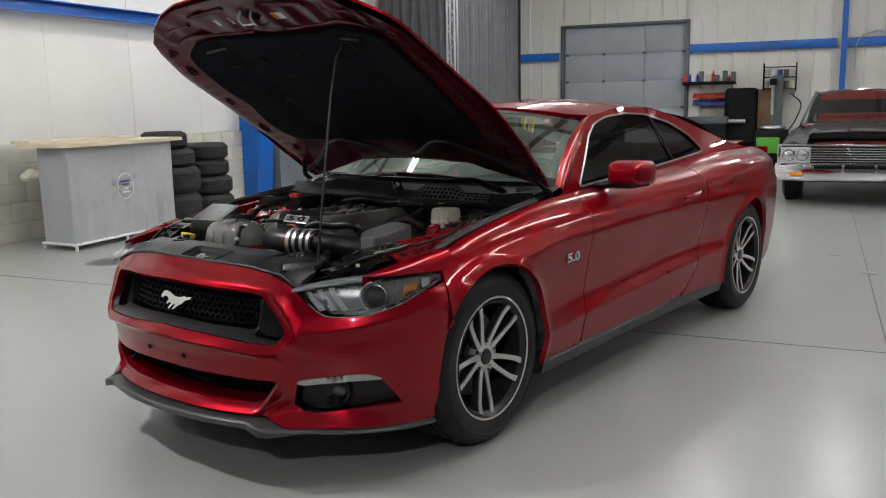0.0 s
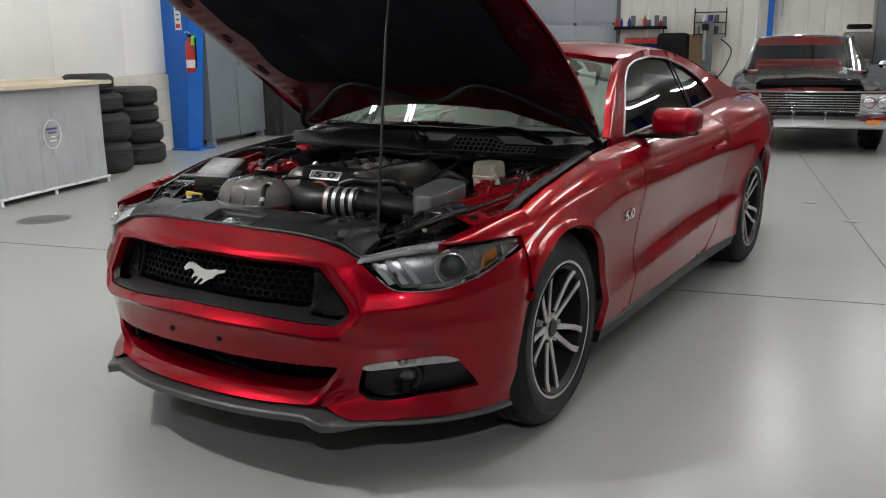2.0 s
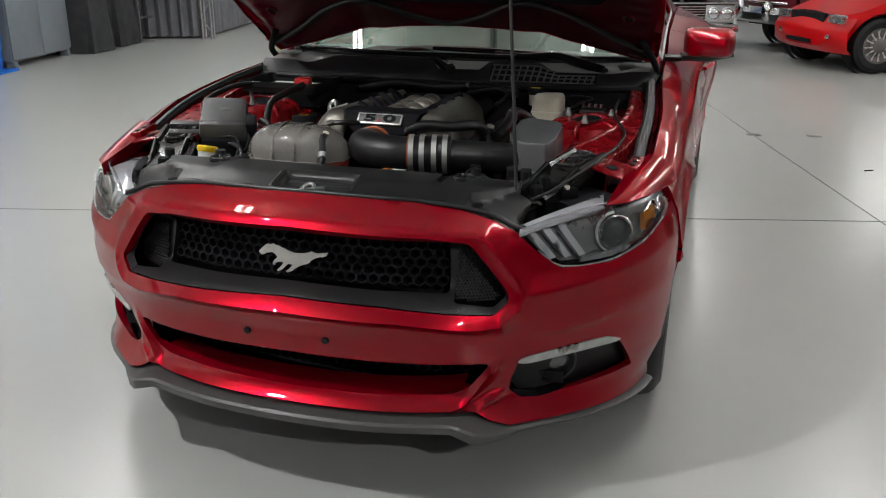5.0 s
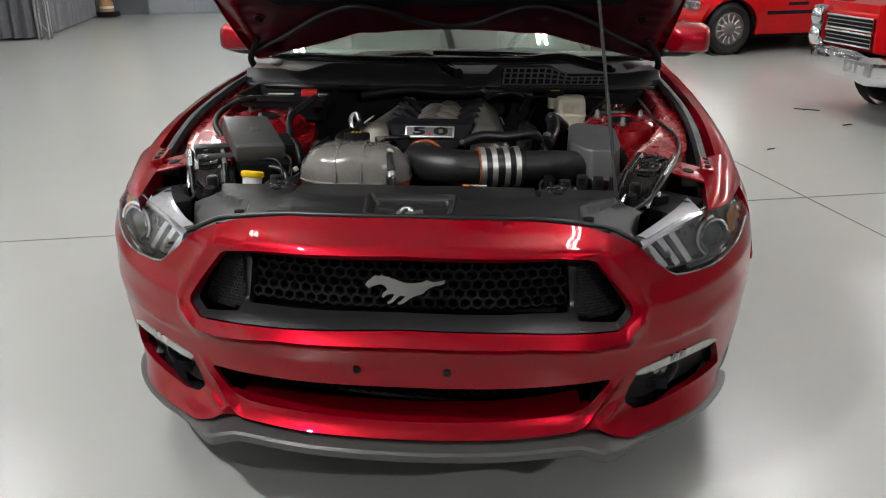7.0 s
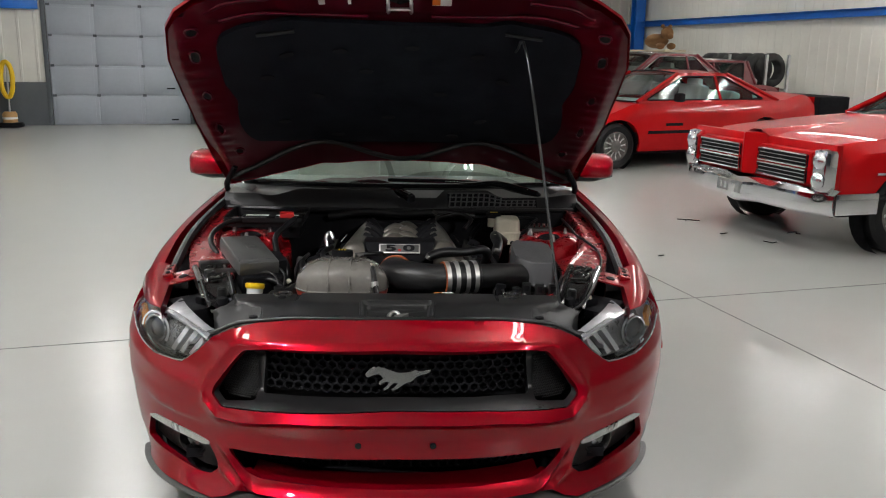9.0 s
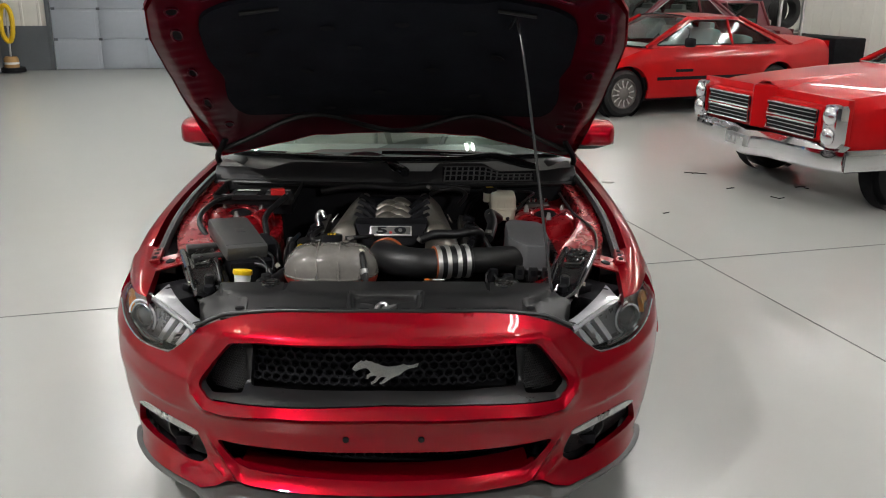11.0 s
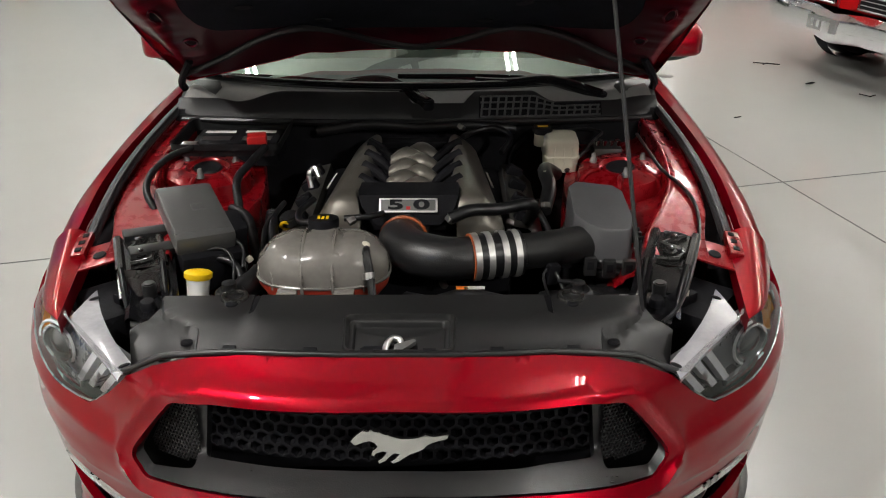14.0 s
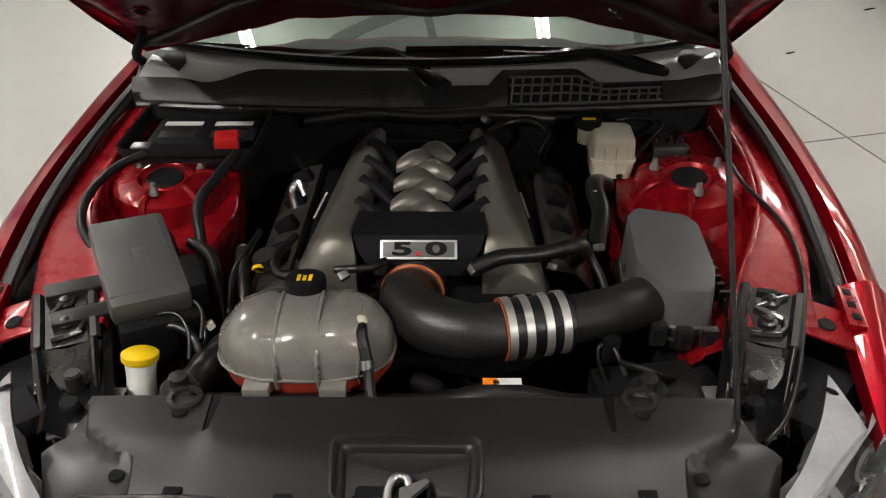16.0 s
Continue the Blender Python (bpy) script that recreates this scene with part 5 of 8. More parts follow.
for s in (1, -1):
    # red inner wing: a flange that widens towards the front, the drop to the apron, a strut tower
    rows = []
    for y in np.linspace(.60, 1.52, 32):
        zr = .788 + .10 * (y - .60) / .92
        xo, xi = FLO(y), FLI(y)
        ap = .50 - .06 * math.exp(-((y - 1.06) / .22) ** 2)
        bp = .006 * math.sin(31 * y) * math.sin(17 * y)
        rows.append([(s * a, y, b) for a, b in ((xo + .004, zr - .11), (xo + .003, zr - .012), (xo, zr + .003), (xo - .006, zr), ((xo + xi) / 2, zr + .002), (xi + .012, zr + .004), (xi + .004, zr + .008), (xi - .006, zr + .001), (xi - .014, zr - .045), (xi - .04, zr - .062 + bp), ((xi + ap) / 2 - .02, zr - .070 - bp), (ap, zr - .075 + bp), (ap - .02, zr - .12), (ap - .02, .35))])
    part("inner_wing", skin(BM(), [smooth(r, 3) for r in rows]), REDBAY, coupe)
    rows = [[(s * a, y, b) for a, b in ((BX(y) - .012, BZ(y) - .016), (BX(y) - .022, BZ(y) - .030), (BX(y) - .026, BZ(y) - .075))] for y in np.linspace(.60, 1.52, 16)]
    part("fender_flange", skin(BM(), rows), REDBAY, coupe)
    tw = lathe(BM(), [(.15, -.14), (.125, -.04), (.115, -.012), (.10, -.004), (.06, 0), (.052, -.010), (.046, -.004), (.036, -.004), (.034, -.025), (.0001, -.03)], pose(s * .578, 1.10, .825, 4, -4 * s, 0), 36)
    tower = part("strut_tower", tw, REDBAY, coupe)
    part("tower_hole", lathe(BM(), [(.0001, .001), (.036, .001), (.040, -.004)], pose(s * .578, 1.10, .825, 4, -4 * s, 0), 28), MATTE, tower)
    for a in range(20, 380, 60):
        c_, s_ = math.cos(radians(a)), math.sin(radians(a))
        part("tower_bead", tube(BM(), [(s * .578 + d * c_, 1.10 + d * s_, .825 + z) for d, z in ((.064, -.003), (.090, -.004), (.112, -.016), (.124, -.040))], [.004, .008, .009, .006], 8, 3), REDBAY, tower)
    for a in (30, 150, 270):
        x, y = s * .578 + .08 * math.cos(radians(a)), 1.10 + .08 * math.sin(radians(a))
        part("strut_bolt", lathe(BM(), [(.011, 0), (.0105, .008), (.008, .012), (.006, .026), (.0001, .028)], pose(x, y, .822), 12), SATIN, tower)
    # rubber seal along the wing edge
    pts = [(s * (BX(y) - .040), y, BZ(y) - .004) for y in np.linspace(.70, 1.46, 7)]
    part("wing_seal", tube(BM(), pts, .016, 12, 3, flat=.7), SEALM, coupe)
    part("seal_rib", tube(BM(), [(x - s * .006, y, z + .010) for x, y, z in pts], .004, 10, 3), SEALM, coupe)
    # black sheet added for the shade in the gap beside the wing
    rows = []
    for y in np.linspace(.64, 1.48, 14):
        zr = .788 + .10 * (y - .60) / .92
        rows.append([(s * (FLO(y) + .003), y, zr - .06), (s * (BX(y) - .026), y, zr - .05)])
    part("wing_gap_shade", skin(BM(), rows), MATTE, coupe)
    # glossy black bracket behind the lamp, with a Z-shaped brace
    KM = BRK if s > 0 else BRKL
    b = BM()
    skin(b, [[(x, y, z) for x, z in ((-.056, -.030), (-.056, .006), (-.050, .012), (-.040, .012), (-.034, .002), (.034, .002), (.040, .012), (.050, .012), (.056, .006), (.056, -.030))] for y in (-.045, .095)])
    skin(b, [[(x, y, z + dz) for x, z in ((-.056, -.030), (-.056, .004), (-.040, .008), (0, .0), (.040, .008), (.056, .004), (.056, -.030))] for y, dz in ((-.046, -.004), (-.060, -.012), (-.125, -.022))])
    xform(b, b.verts, KM)
    bp_ = part("bracket_plate", b, BRKM, coupe)
    for x in (-.045, .045):
        b = BM()
        tube(b, [(x, -.05, .010), (x * .95, -.12, -.006), (x * .9, -.16, -.020), (x * .8 - .01 * s, -.22, -.036), (x * .7 - .03 * s, -.27, -.046)], .007, 10)
        xform(b, b.verts, KM)
        part("bracket_strap", b, BLACKP, bp_)
    part("bracket_zigzag", tube(BM(), [KM @ Vector(q) for q in ((-.026, .085, .007), (.024, .082, .007), (-.022, .038, .007), (.026, .022, .007), (.022, -.020, .007), (-.024, -.030, .007))], .006, 6, 2), BRKM, bp_)
    for q in ((0, .065, .004), (.0, .010, .004)):
        part("bracket_bolt", lathe(BM(), [(.016, 0), (.016, .004), (.009, .006), (.008, .012), (.0001, .013)], KM @ pose(*q), 12), BRKM, bp_)
    # black foot drawn light grey: its reflected light is put into the colour
    b = BM()
    box(b, (0, -.175, -.034), (.080, .085, .008), .003, (-8, 0, 0))
    box(b, (-.055 * s, -.15, -.030), (.05, .035, .006), .002, (-8, 0, 20 * s))
    xform(b, b.verts, KM)
    part("bracket_foot", b, SATIN, bp_)
    b = BM()
    lathe(b, [(.024, -.03), (.026, -.004), (.017, .002), (.016, .016), (.013, .020), (.0001, .020)], pose(0, -.172, -.022), 14)
    xform(b, b.verts, KM)
    part("foot_stud", b, MATTE, bp_)
    # pressed beads on the red apron
    for y0, y1, x0, x1, dz in ((.74, .98, .57, .56, -.062), (.70, .90, .53, .50, -.066), (1.22, 1.42, .61, .62, -.062)):
        part("apron_bead", tube(BM(), [(s * (x0 + (x1 - x0) * q + .006 * math.sin(9 * q)), y0 + (y1 - y0) * q, .788 + .10 * (y0 + (y1 - y0) * q - .60) / .92 + dz) for q in np.linspace(0, 1, 7)], .010, 10, 3), REDBAY, coupe)
    # red tabs at the front end of the wing
    b = BM()
    box(b, (s * .715, .62, .782), (.13, .09, .006), .002, (6, s * 10, s * -20))
    box(b, (s * .765, .655, .788), (.034, .11, .020), .004, (4, s * 8, s * -8))
    tab = part("wing_tab", b, REDBAY, coupe)
    part("tab_hole", lathe(BM(), [(.0001, .005), (.014, .005), (.016, .002)], pose(s * .71, .615, .783, 6, s * 10, 0), 14), MATTE, tab)
    for k in range(3):
        part("tab_hole", box(BM(), (s * (.762 + .003 * k), .622 + k * .034, .7965 + .002 * k), (.014, .016, .004), .001, (4, s * 8, s * -8)), MATTE, tab)
    # black lamp bracket with ribs
    b = BM()
    rows = [[(s * (x + dx), y, z + dz) for dx, dz in ((-.06, -.05), (-.06, 0), (-.045, .006), (-.02, -.008), (.02, -.008), (.045, .006), (.055, -.002), (.055, -.05))] for x, y, z in ((.522, .375, .752), (.545, .46, .758), (.58, .56, .770), (.61, .66, .785), (.62, .70, .79))]
    skin(b, rows)
    br = part("lamp_bracket", b, BLACKP, coupe)
    for k, y in enumerate((.60, .66)):
        part("bracket_bolt", lathe(BM(), [(.018, 0), (.018, .004), (.010, .006), (.009, .014), (.0001, .015)], pose(s * (.58 + .02 * k), y, .772 + .012 * k), 12), BLACKP, br)
    part("bracket_post", cyl(BM(), (s * .555, .48, .75), (s * .555, .48, .785), .015, n=14, bev=.003), PLASTIC2, br)
    part("bracket_brace", tube(BM(), [(s * .49, .40, .74), (s * .53, .50, .765), (s * .57, .62, .79)], .008, 6), BLACKP, br)
    part("bracket_brace", tube(BM(), [(s * .56, .40, .735), (s * .60, .50, .755), (s * .64, .64, .79)], .008, 6), BLACKP, br)
    b = box(BM(), (s * .612, .490, .742), (.050, .040, .026), .006, (0, 0, s * 35))
    part("lamp_adjuster", b, MATTE, coupe)
    part("adjuster_screw", cyl(BM(), (s * .612, .478, .754), (s * .612, .478, .764), .008, n=12), CREAM, coupe)
    part("lamp_back", box(BM(), (s * .64, .53, .68), (.16, .18, .10), .02, (0, 0, s * -40)), MATTE, coupe)


# slam-panel cover with its latch well; its front corners lie one step lower
LOWC = np.array([(.392, .16), (.402, .312), (.43, .320), (.46, .338), (.486, .364), (.500, .41), (.62, .41), (.62, .16)])
LOWD = np.roll(LOWC, -1, 0) - LOWC


def cover(x, y):
    q = min(.56, abs(x))
    yf, zf = nose(sx(q), ztop(q))[1], ztop(q) - .003
    k = min(1, max(0, (y - yf) / .11))
    z = zf + (.784 - zf - .006 * min(1, max(0, (q - .30) / .01))) * k * k * (3 - 2 * k)
    p = np.array((abs(x), y))
    if inside(p[None], LOWC)[0]:
        t = np.clip(((p - LOWC) * LOWD).sum(1) / (LOWD * LOWD).sum(1), 0, 1)
        g = p - LOWC - t[:, None] * LOWD
        z -= .013 * min(1, float(np.min(np.hypot(g[:5, 0], g[:5, 1]))) / .005)
    return x, y, z


cov_half = [(x, nose(sx(x), ztop(x))[1] + .006) for x in (0, .12, .25, .36, .44, .50, .53)] + [(.55, .33), (.518, .352), (.508, .40), (.505, .432), (.315, .436), (.311, .355), (.300, .355), (.297, .425), (0, .425)]
COVER_LINES = [[(k * a, b) for a, b in smooth([(a + d, b - d) for a, b in LOWC[:6]], 4)] for k in (1, -1) for d in (0, .005)]
well = rounded([(-.100, .236), (.100, .236), (.106, .334), (-.106, .334)], .018)
sp = part("slam_panel_cover", sheet(BM(), cover, both(cov_half)[:-1], (well,), .018, .012, (0, .3, .2), lines=COVER_LINES), PLASTIC2, coupe, "satin black plastic slam panel cover")
wr = [[(x * k, .285 + (y - .285) * k, cover(x, y)[2] + dz) for x, y in well] for k, dz in ((1.09, -.001), (1.07, .004), (1.03, .005), (1, .001), (.97, -.008), (.93, -.010), (.90, -.012), (.86, -.022), (.80, -.024), (.02, -.024))]
part("latch_well", skin(BM(), wr, True), PLASTIC2, sp)
b = BM()
for x0, x1, y0, y1 in ((-.072, .030, .232, .272), (-.010, .036, .250, .300)):
    prism(b, rounded([(x0, y0), (x1, y0), (x1, y1), (x0, y1)], .008), .012, pose(0, 0, cover(0, .27)[2] - .032))
part("latch_opening", b, MATTE, sp)
zw = cover(0, .27)[2] - .012
la = part("hood_latch", tube(BM(), [(-.026, .240, zw - .01), (-.024, .262, zw), (-.014, .276, zw + .006), (.000, .274, zw + .006), (.004, .266, zw)], .0065, 10), DULLCHROME, sp, "bare steel hood latch")
b = BM()
prism(b, rounded([(-.012, -.010), (.004, -.012), (.034, .012), (.030, .018), (.006, .010), (-.010, .006)], .003), .010, pose(.002, .254, zw - .006, 8, 0, 8))
part("latch_plate", b, SATIN, la)
part("latch_tab", box(BM(), (-.030, .238, zw - .002), (.030, .010, .006), .002), YELLOW, la)
part("front_rubber", tube(BM(), [(x, nose(sx(abs(x)), ztop(abs(x)))[1] + .006, ztop(abs(x)) + .002) for x in np.linspace(-.545, .545, 41)], .0065, 10, 2), HOSE, sp)
for x in (-.33, -.17, -.06, .06, .19, .34):
    y = nose(sx(abs(x)), ztop(abs(x)))[1] + .020
    part("front_clip", box(BM(), (x, y, cover(x, y)[2] + .003), (.026, .014, .006), .002), MATTE, sp)
for x, y in ((-.425, .295), (.425, .295), (-.355, .395), (.355, .395)):
    part("push_pin", lathe(BM(), [(.013, .0), (.012, .004), (.006, .005), (.0001, .003)], Matrix.Translation(cover(x, y)), 14), MATTE, sp)
for x in (-.46, -.40, .40, .46):
    part("edge_clip", box(BM(), (x, nose(sx(abs(x)), ztop(abs(x)))[1] + .016, cover(x, .21)[2] + .002), (.03, .010, .006), .002), PLASTIC, sp)
for s in (1, -1):
    part("cover_slot", box(BM(), (s * .306, .395, .772), (.016, .085, .006), .002), MATTE, sp)
    part("pin_ring", lathe(BM(), [(.030, .0), (.028, .006), (.020, .007), (.018, .001)], Matrix.Translation(cover(s * .355, .425)), 20), BRKM, sp)
    part("bump_stop", lathe(BM(), [(.03, -.02), (.032, .0), (.026, .006), (.016, .006), (.015, .022), (.0001, .024)], pose(s * .375, .462, .772), 18), PLASTIC, coupe)
part("fan_shroud", skin(BM(), [smooth([(x, .44, .70), (x, .455, .735 + .03 * math.exp(-((x - .14) / .07) ** 2)), (x, .49, .735 + .03 * math.exp(-((x - .14) / .07) ** 2)), (x, .53, .66)], 4) for x in np.linspace(-.42, .44, 15)]), PLASTIC, coupe)
part("warning_sticker", box(BM(), (.145, .478, .772), (.062, .018, .001), 0, (-8, 0, 0)), WHITEP, coupe)
part("warning_sticker", box(BM(), (.125, .4775, .7725), (.024, .018, .0012), 0, (-8, 0, 0)), ORANGE, coupe)


# coolant expansion tank: a pillow with moulded ribs
def pillow(c, a, zlo, zhi, n=40, m=18):
    rows = []
    for i in range(m + 1):
        f = zlo + (zhi - zlo) * i / m
        row = []
        for t in np.linspace(0, 2 * math.pi, n, endpoint=False):
            ct, st, cf, sf = math.cos(t), math.sin(t), math.cos(f), math.sin(f)
            e = lambda q, k: math.copysign(abs(q) ** k, q)
            x = a[0] * e(ct, .8) * e(cf, .7)
            rib = 1 - .09 * math.exp(-(((x / a[0] * 1.7) % 1.0 - .5) / .12) ** 2)
            row.append((c[0] + x, c[1] + a[1] * e(st, .8) * e(cf, .7) * rib, c[2] + a[2] * e(sf, .8) * rib))
        rows.append(row)
    return skin(BM(), rows, True, True)


tank = part("coolant_tank", pillow((-.185, .575, .775), (.150, .095, .085), -.09, 1.56), TANKM, coupe, "cloudy coolant tank with red lower half")
part("tank_bottom", pillow((-.185, .575, .775), (.1505, .0955, .085), -1.56, -.095), TANKRED, tank)
part("tank_seam", tube(BM(), [(-.185 + .150 * math.copysign(abs(math.cos(t)) ** .8, math.cos(t)), .575 + .095 * math.copysign(abs(math.sin(t)) ** .8, math.sin(t)), .768) for t in np.linspace(0, 2 * math.pi, 36, endpoint=False)], .0035, 6, 1, True), TANKM, tank)
for x in (-.105, -.038, .03, .095):
    k = math.sqrt(max(0, 1 - abs(x / .150) ** 2.6))
    part("tank_rib", tube(BM(), [(-.185 + x, .575 + .0965 * k * math.cos(t), .775 + .086 * k * math.sin(t)) for t in np.linspace(-.3, math.pi + .3, 14)], .0045, 6, 2), TANKM, tank)
cap = part("tank_cap", lathe(BM(), [(.034, -.022), (.036, .004), (.034, .012), (.030, .013), (.0001, .013)], pose(-.188, .625, .862, -8, 0, 0), 28), MATTE, tank)
for k in range(3):
    part("cap_print", box(BM(), (-.188 + (k - 1) * .010, .620, .8765), (.006, .022 - .006 * (k % 2), .001)), YELLOW, cap)
for x in (-.255, -.13):
    part("tank_bracket", box(BM(), (x, .475, .742), (.045, .03, .05), .005), TANKM, tank)
part("tank_hose", tube(BM(), [(-.085, .545, .835), (-.082, .515, .835), (-.073, .49, .79), (-.065, .45, .755), (-.055, .43, .745)], .0095, 8), HOSE, tank)
part("tank_spout", ball(BM(), (-.088, .548, .836), .014), CREAM, tank)
part("hose_clip", cyl(BM(), (-.076, .497, .80), (-.074, .490, .786), .012, n=12), DULLCHROME, tank)

# washer filler
wa = part("washer_filler", lathe(BM(), [(.026, -.13), (.025, -.05), (.024, -.03), (.026, 0), (.028, .006)], pose(-.462, .53, .765, -14, 4, 0), 24), WHITEP, coupe, "white washer filler neck with yellow cap")
part("washer_cap", lathe(BM(), [(.028, -.004), (.031, 0), (.031, .010), (.027, .013), (.0001, .014)], pose(-.462, .532, .772, -14, 4, 0), 28), YELLOW, wa)

# intake pipe: elbow, clamps, silicone sleeve, straight to the airbox
pipe_c = [(-.012, .735, .775), (-.018, .68, .785), (.02, .615, .79), (.09, .585, .79), (.155, .592, .79)]
ip_ = part("intake_pipe", tube(BM(), pipe_c, [.050, .052, .053, .050, .048], 24, 8), mat("intake_black", (.016, .016, .017), .36, 0, .2, 14, .2, 300), coupe, "black intake pipe with steel clamps")
part("pipe_ring", tube(BM(), [(-.012 + .056 * math.cos(a), .728, .775 + .056 * math.sin(a)) for a in np.linspace(0, 2 * math.pi, 24, endpoint=False)], .005, 6, 1, True), mat("orange_silicone", (.42, .10, .03), .5, 0, .15, 20), ip_)
D_ = Vector((.98, .22, .0)).normalized()
Mp = Matrix.Translation((.150, .592, .79)) @ D_.to_track_quat("Z", "Y").to_matrix().to_4x4()
part("pipe_sleeve", lathe(BM(), [(.046, .0), (.053, .0), (.053, .035), (.051, .04), (.051, .085), (.053, .09), (.053, .115), (.046, .118)], Mp, 36), HOSE, ip_)
for h in (.006, .036, .070, .100):
    part("pipe_clamp", lathe(BM(), [(.053, h - .007), (.0555, h - .007), (.0555, h + .007), (.053, h + .007)], Mp, 40), SILVER, ip_)
part("pipe_ring", lathe(BM(), [(.050, -.005), (.055, -.005), (.055, -.002), (.05, -.002)], Mp, 36), mat("orange_edge", (.42, .10, .03), .5), ip_)
E1, E2, E3 = Mp @ Vector((0, 0, .11)), (.355, .660, .782), (.430, .725, .762)
part("pipe_outlet", tube(BM(), [E1, E2, E3], [.046, .047, .050], 24, 6, flat=.9), PLASTIC2, ip_)

# airbox
b = BM()
poly = rounded([(.400, .740), (.424, .694), (.455, .664), (.524, .660), (.540, .72), (.538, .86), (.518, .892), (.425, .915), (.402, .885)], .010)
rows = []
for k, dz in ((1.07, -.115), (1.07, -.078), (1.03, -.074), (.99, -.008), (.978, -.002), (.965, 0)):
    rows.append([(.475 + (x - .475) * k, .76 + (y - .76) * k, .822 + dz + (.10 * (y - .62) if dz > -.05 else 0)) for x, y in poly])
ab = part("airbox", skin(b, rows, True, True), AIRM, coupe, "black air filter box", sharp=28)
part("airbox_base", skin(BM(), [[(.475 + (x - .475) * k, .76 + (y - .76) * k, z) for x, y in poly] for k, z in ((1.02, .45), (1.02, .70), (1.16, .705), (1.16, .722), (1.10, .726))], True, True), PLASTIC, ab)
for y in np.linspace(.64, .88, 10):
    part("airbox_rib", box(BM(), (.562, y, .752), (.016, .010, .06), .002), PLASTIC, ab)
for x, y in ((.385, .690), (.432, .650), (.475, .636), (.520, .634)):
    part("airbox_clip", box(BM(), (x, y, .738), (.030, .018, .046), .004), PLASTIC2, ab)
    part("clip_window", box(BM(), (x, y - .0085, .742), (.016, .003, .020), .001), MATTE, ab)
part("airbox_snout", box(BM(), (.42, .56, .655), (.22, .12, .09), .015, (0, 0, 8)), PLASTIC, ab)
part("sensor_plug", box(BM(), (.335, .600, .745), (.03, .03, .05), .006, (0, 10, 20)), MATTE, ab)
part("sensor_wire", tube(BM(), [(.33, .60, .76), (.315, .585, .745), (.33, .56, .70), (.36, .54, .68)], .0035, 6), HOSE, ab)

# engine with its moulded cover
part("engine", box(BM(), (0, .98, .58), (.50, .62, .36), .03), MATTE, coupe)


def rail_(s):
    rows = []
    for y in [.738, .741, .747, .755, .765, .775] + list(np.linspace(.79, 1.285, 14)):
        k = (y - .775) / .51
        low = 1 - .55 * max(0, (.790 - y) / .052) ** 2
        o, i = .238 - .050 * k, .128 - .022 * k
        zt = .868 - .012 * k
        wob = .006 * math.sin(k * 8 * math.pi)
        rows.append([(s * x, y, .745 + (z - .745) * low) for x, z in ((o + .012, .745), (o, .765), (o - .008, .805), (o - .040, zt - .018), (o - .065, zt), (i + .004 + wob, zt), (i - .006 + wob, zt - .012), (i - .012, zt - .045))])
    rows.insert(0, [(x, y + .004, .735) for x, y, z in rows[0]])
    return skin(BM(), [smooth(r, 2) for r in rows])


cv = part("engine_cover", box(BM(), (0, 1.03, .795), (.24, .50, .05), .01), MATTE, coupe, "black and bronze-grey engine cover")
for s in (1, -1):
    part("cover_rail", rail_(s), GUNMETAL, cv)
    part("rail_mark", box(BM(), (s * .205, .92, .852), (.006, .10, .003), 0, (0, s * 48, s * 6)), WHITEP if s < 0 else GUNMETAL, cv)
    # black tubes stand in for the shade between the runners
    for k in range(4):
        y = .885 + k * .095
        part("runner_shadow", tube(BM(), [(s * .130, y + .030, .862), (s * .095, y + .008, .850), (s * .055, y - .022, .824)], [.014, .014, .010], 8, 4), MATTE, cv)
    # cam covers and coils beside it
    vc = part("cam_cover", skin(BM(), [[(s * x, y, z) for x, z in ((.235, .70), (.255, .775), (.30, .765), (.345, .715), (.355, .62))] for y in np.linspace(.80, 1.26, 8)]), CAMM, coupe)
    for k in range(4):
        part("coil", box(BM(), (s * .29, .86 + k * .11, .775), (.045, .03, .03), .006, (0, s * 30, 0)), MATTE, vc)
for k in range(4):
    y = .90 + k * .092
    for s in (1, -1):
        part("runner", skin(BM(), [[(s * (-.022 + .088 * u), y + .021 * s + (.020 + .012 * math.sin(math.pi * u)) * math.cos(a) - .02 * u * u, .824 + (.018 + .012 * math.sin(math.pi * u)) * math.sin(a) + .010 * math.sin(math.pi * u)) for a in np.linspace(0, math.pi, 9)] for u in np.linspace(0, 1, 7)]), GUNMETAL, cv)
part("cover_front", skin(BM(), [[(x, .865, .868), (x * 1.02, .80, .872), (x, .772, .870), (x * .93, .752, .850), (x * .80, .740, .828), (x * .62, .737, .805)] for x in np.linspace(-.122, .122, 9)]), MATTE, cv)
part("cover_rear", box(BM(), (0, 1.265, .838), (.22, .05, .02), .006), MATTE, cv)
PM = pose(0, .7505, .8515, 47, 0, 0)
b = BM()
box(b, (0, 0, 0), (.142, .037, .006), .002)
xform(b, b.verts, PM)
bd = part("cover_badge", b, SILVER, cv, "brushed metal 5.0 badge")
b = BM()
box(b, (0, 0, .0026), (.132, .028, .002), .0008)
xform(b, b.verts, PM)
part("badge_field", b, FIELDM, bd)
for dx, ch in ((-.030, "5"), (.032, "0")):
    words("badge_digit", ch, .034, PM @ pose(dx, 0, .0042), MATTE, bd, .001, 2.3, .0012)
b = BM()
box(b, (0, -.008, .0045), (.010, .008, .002), .0005)
xform(b, b.verts, PM)
part("badge_point", b, REDCAP, bd)
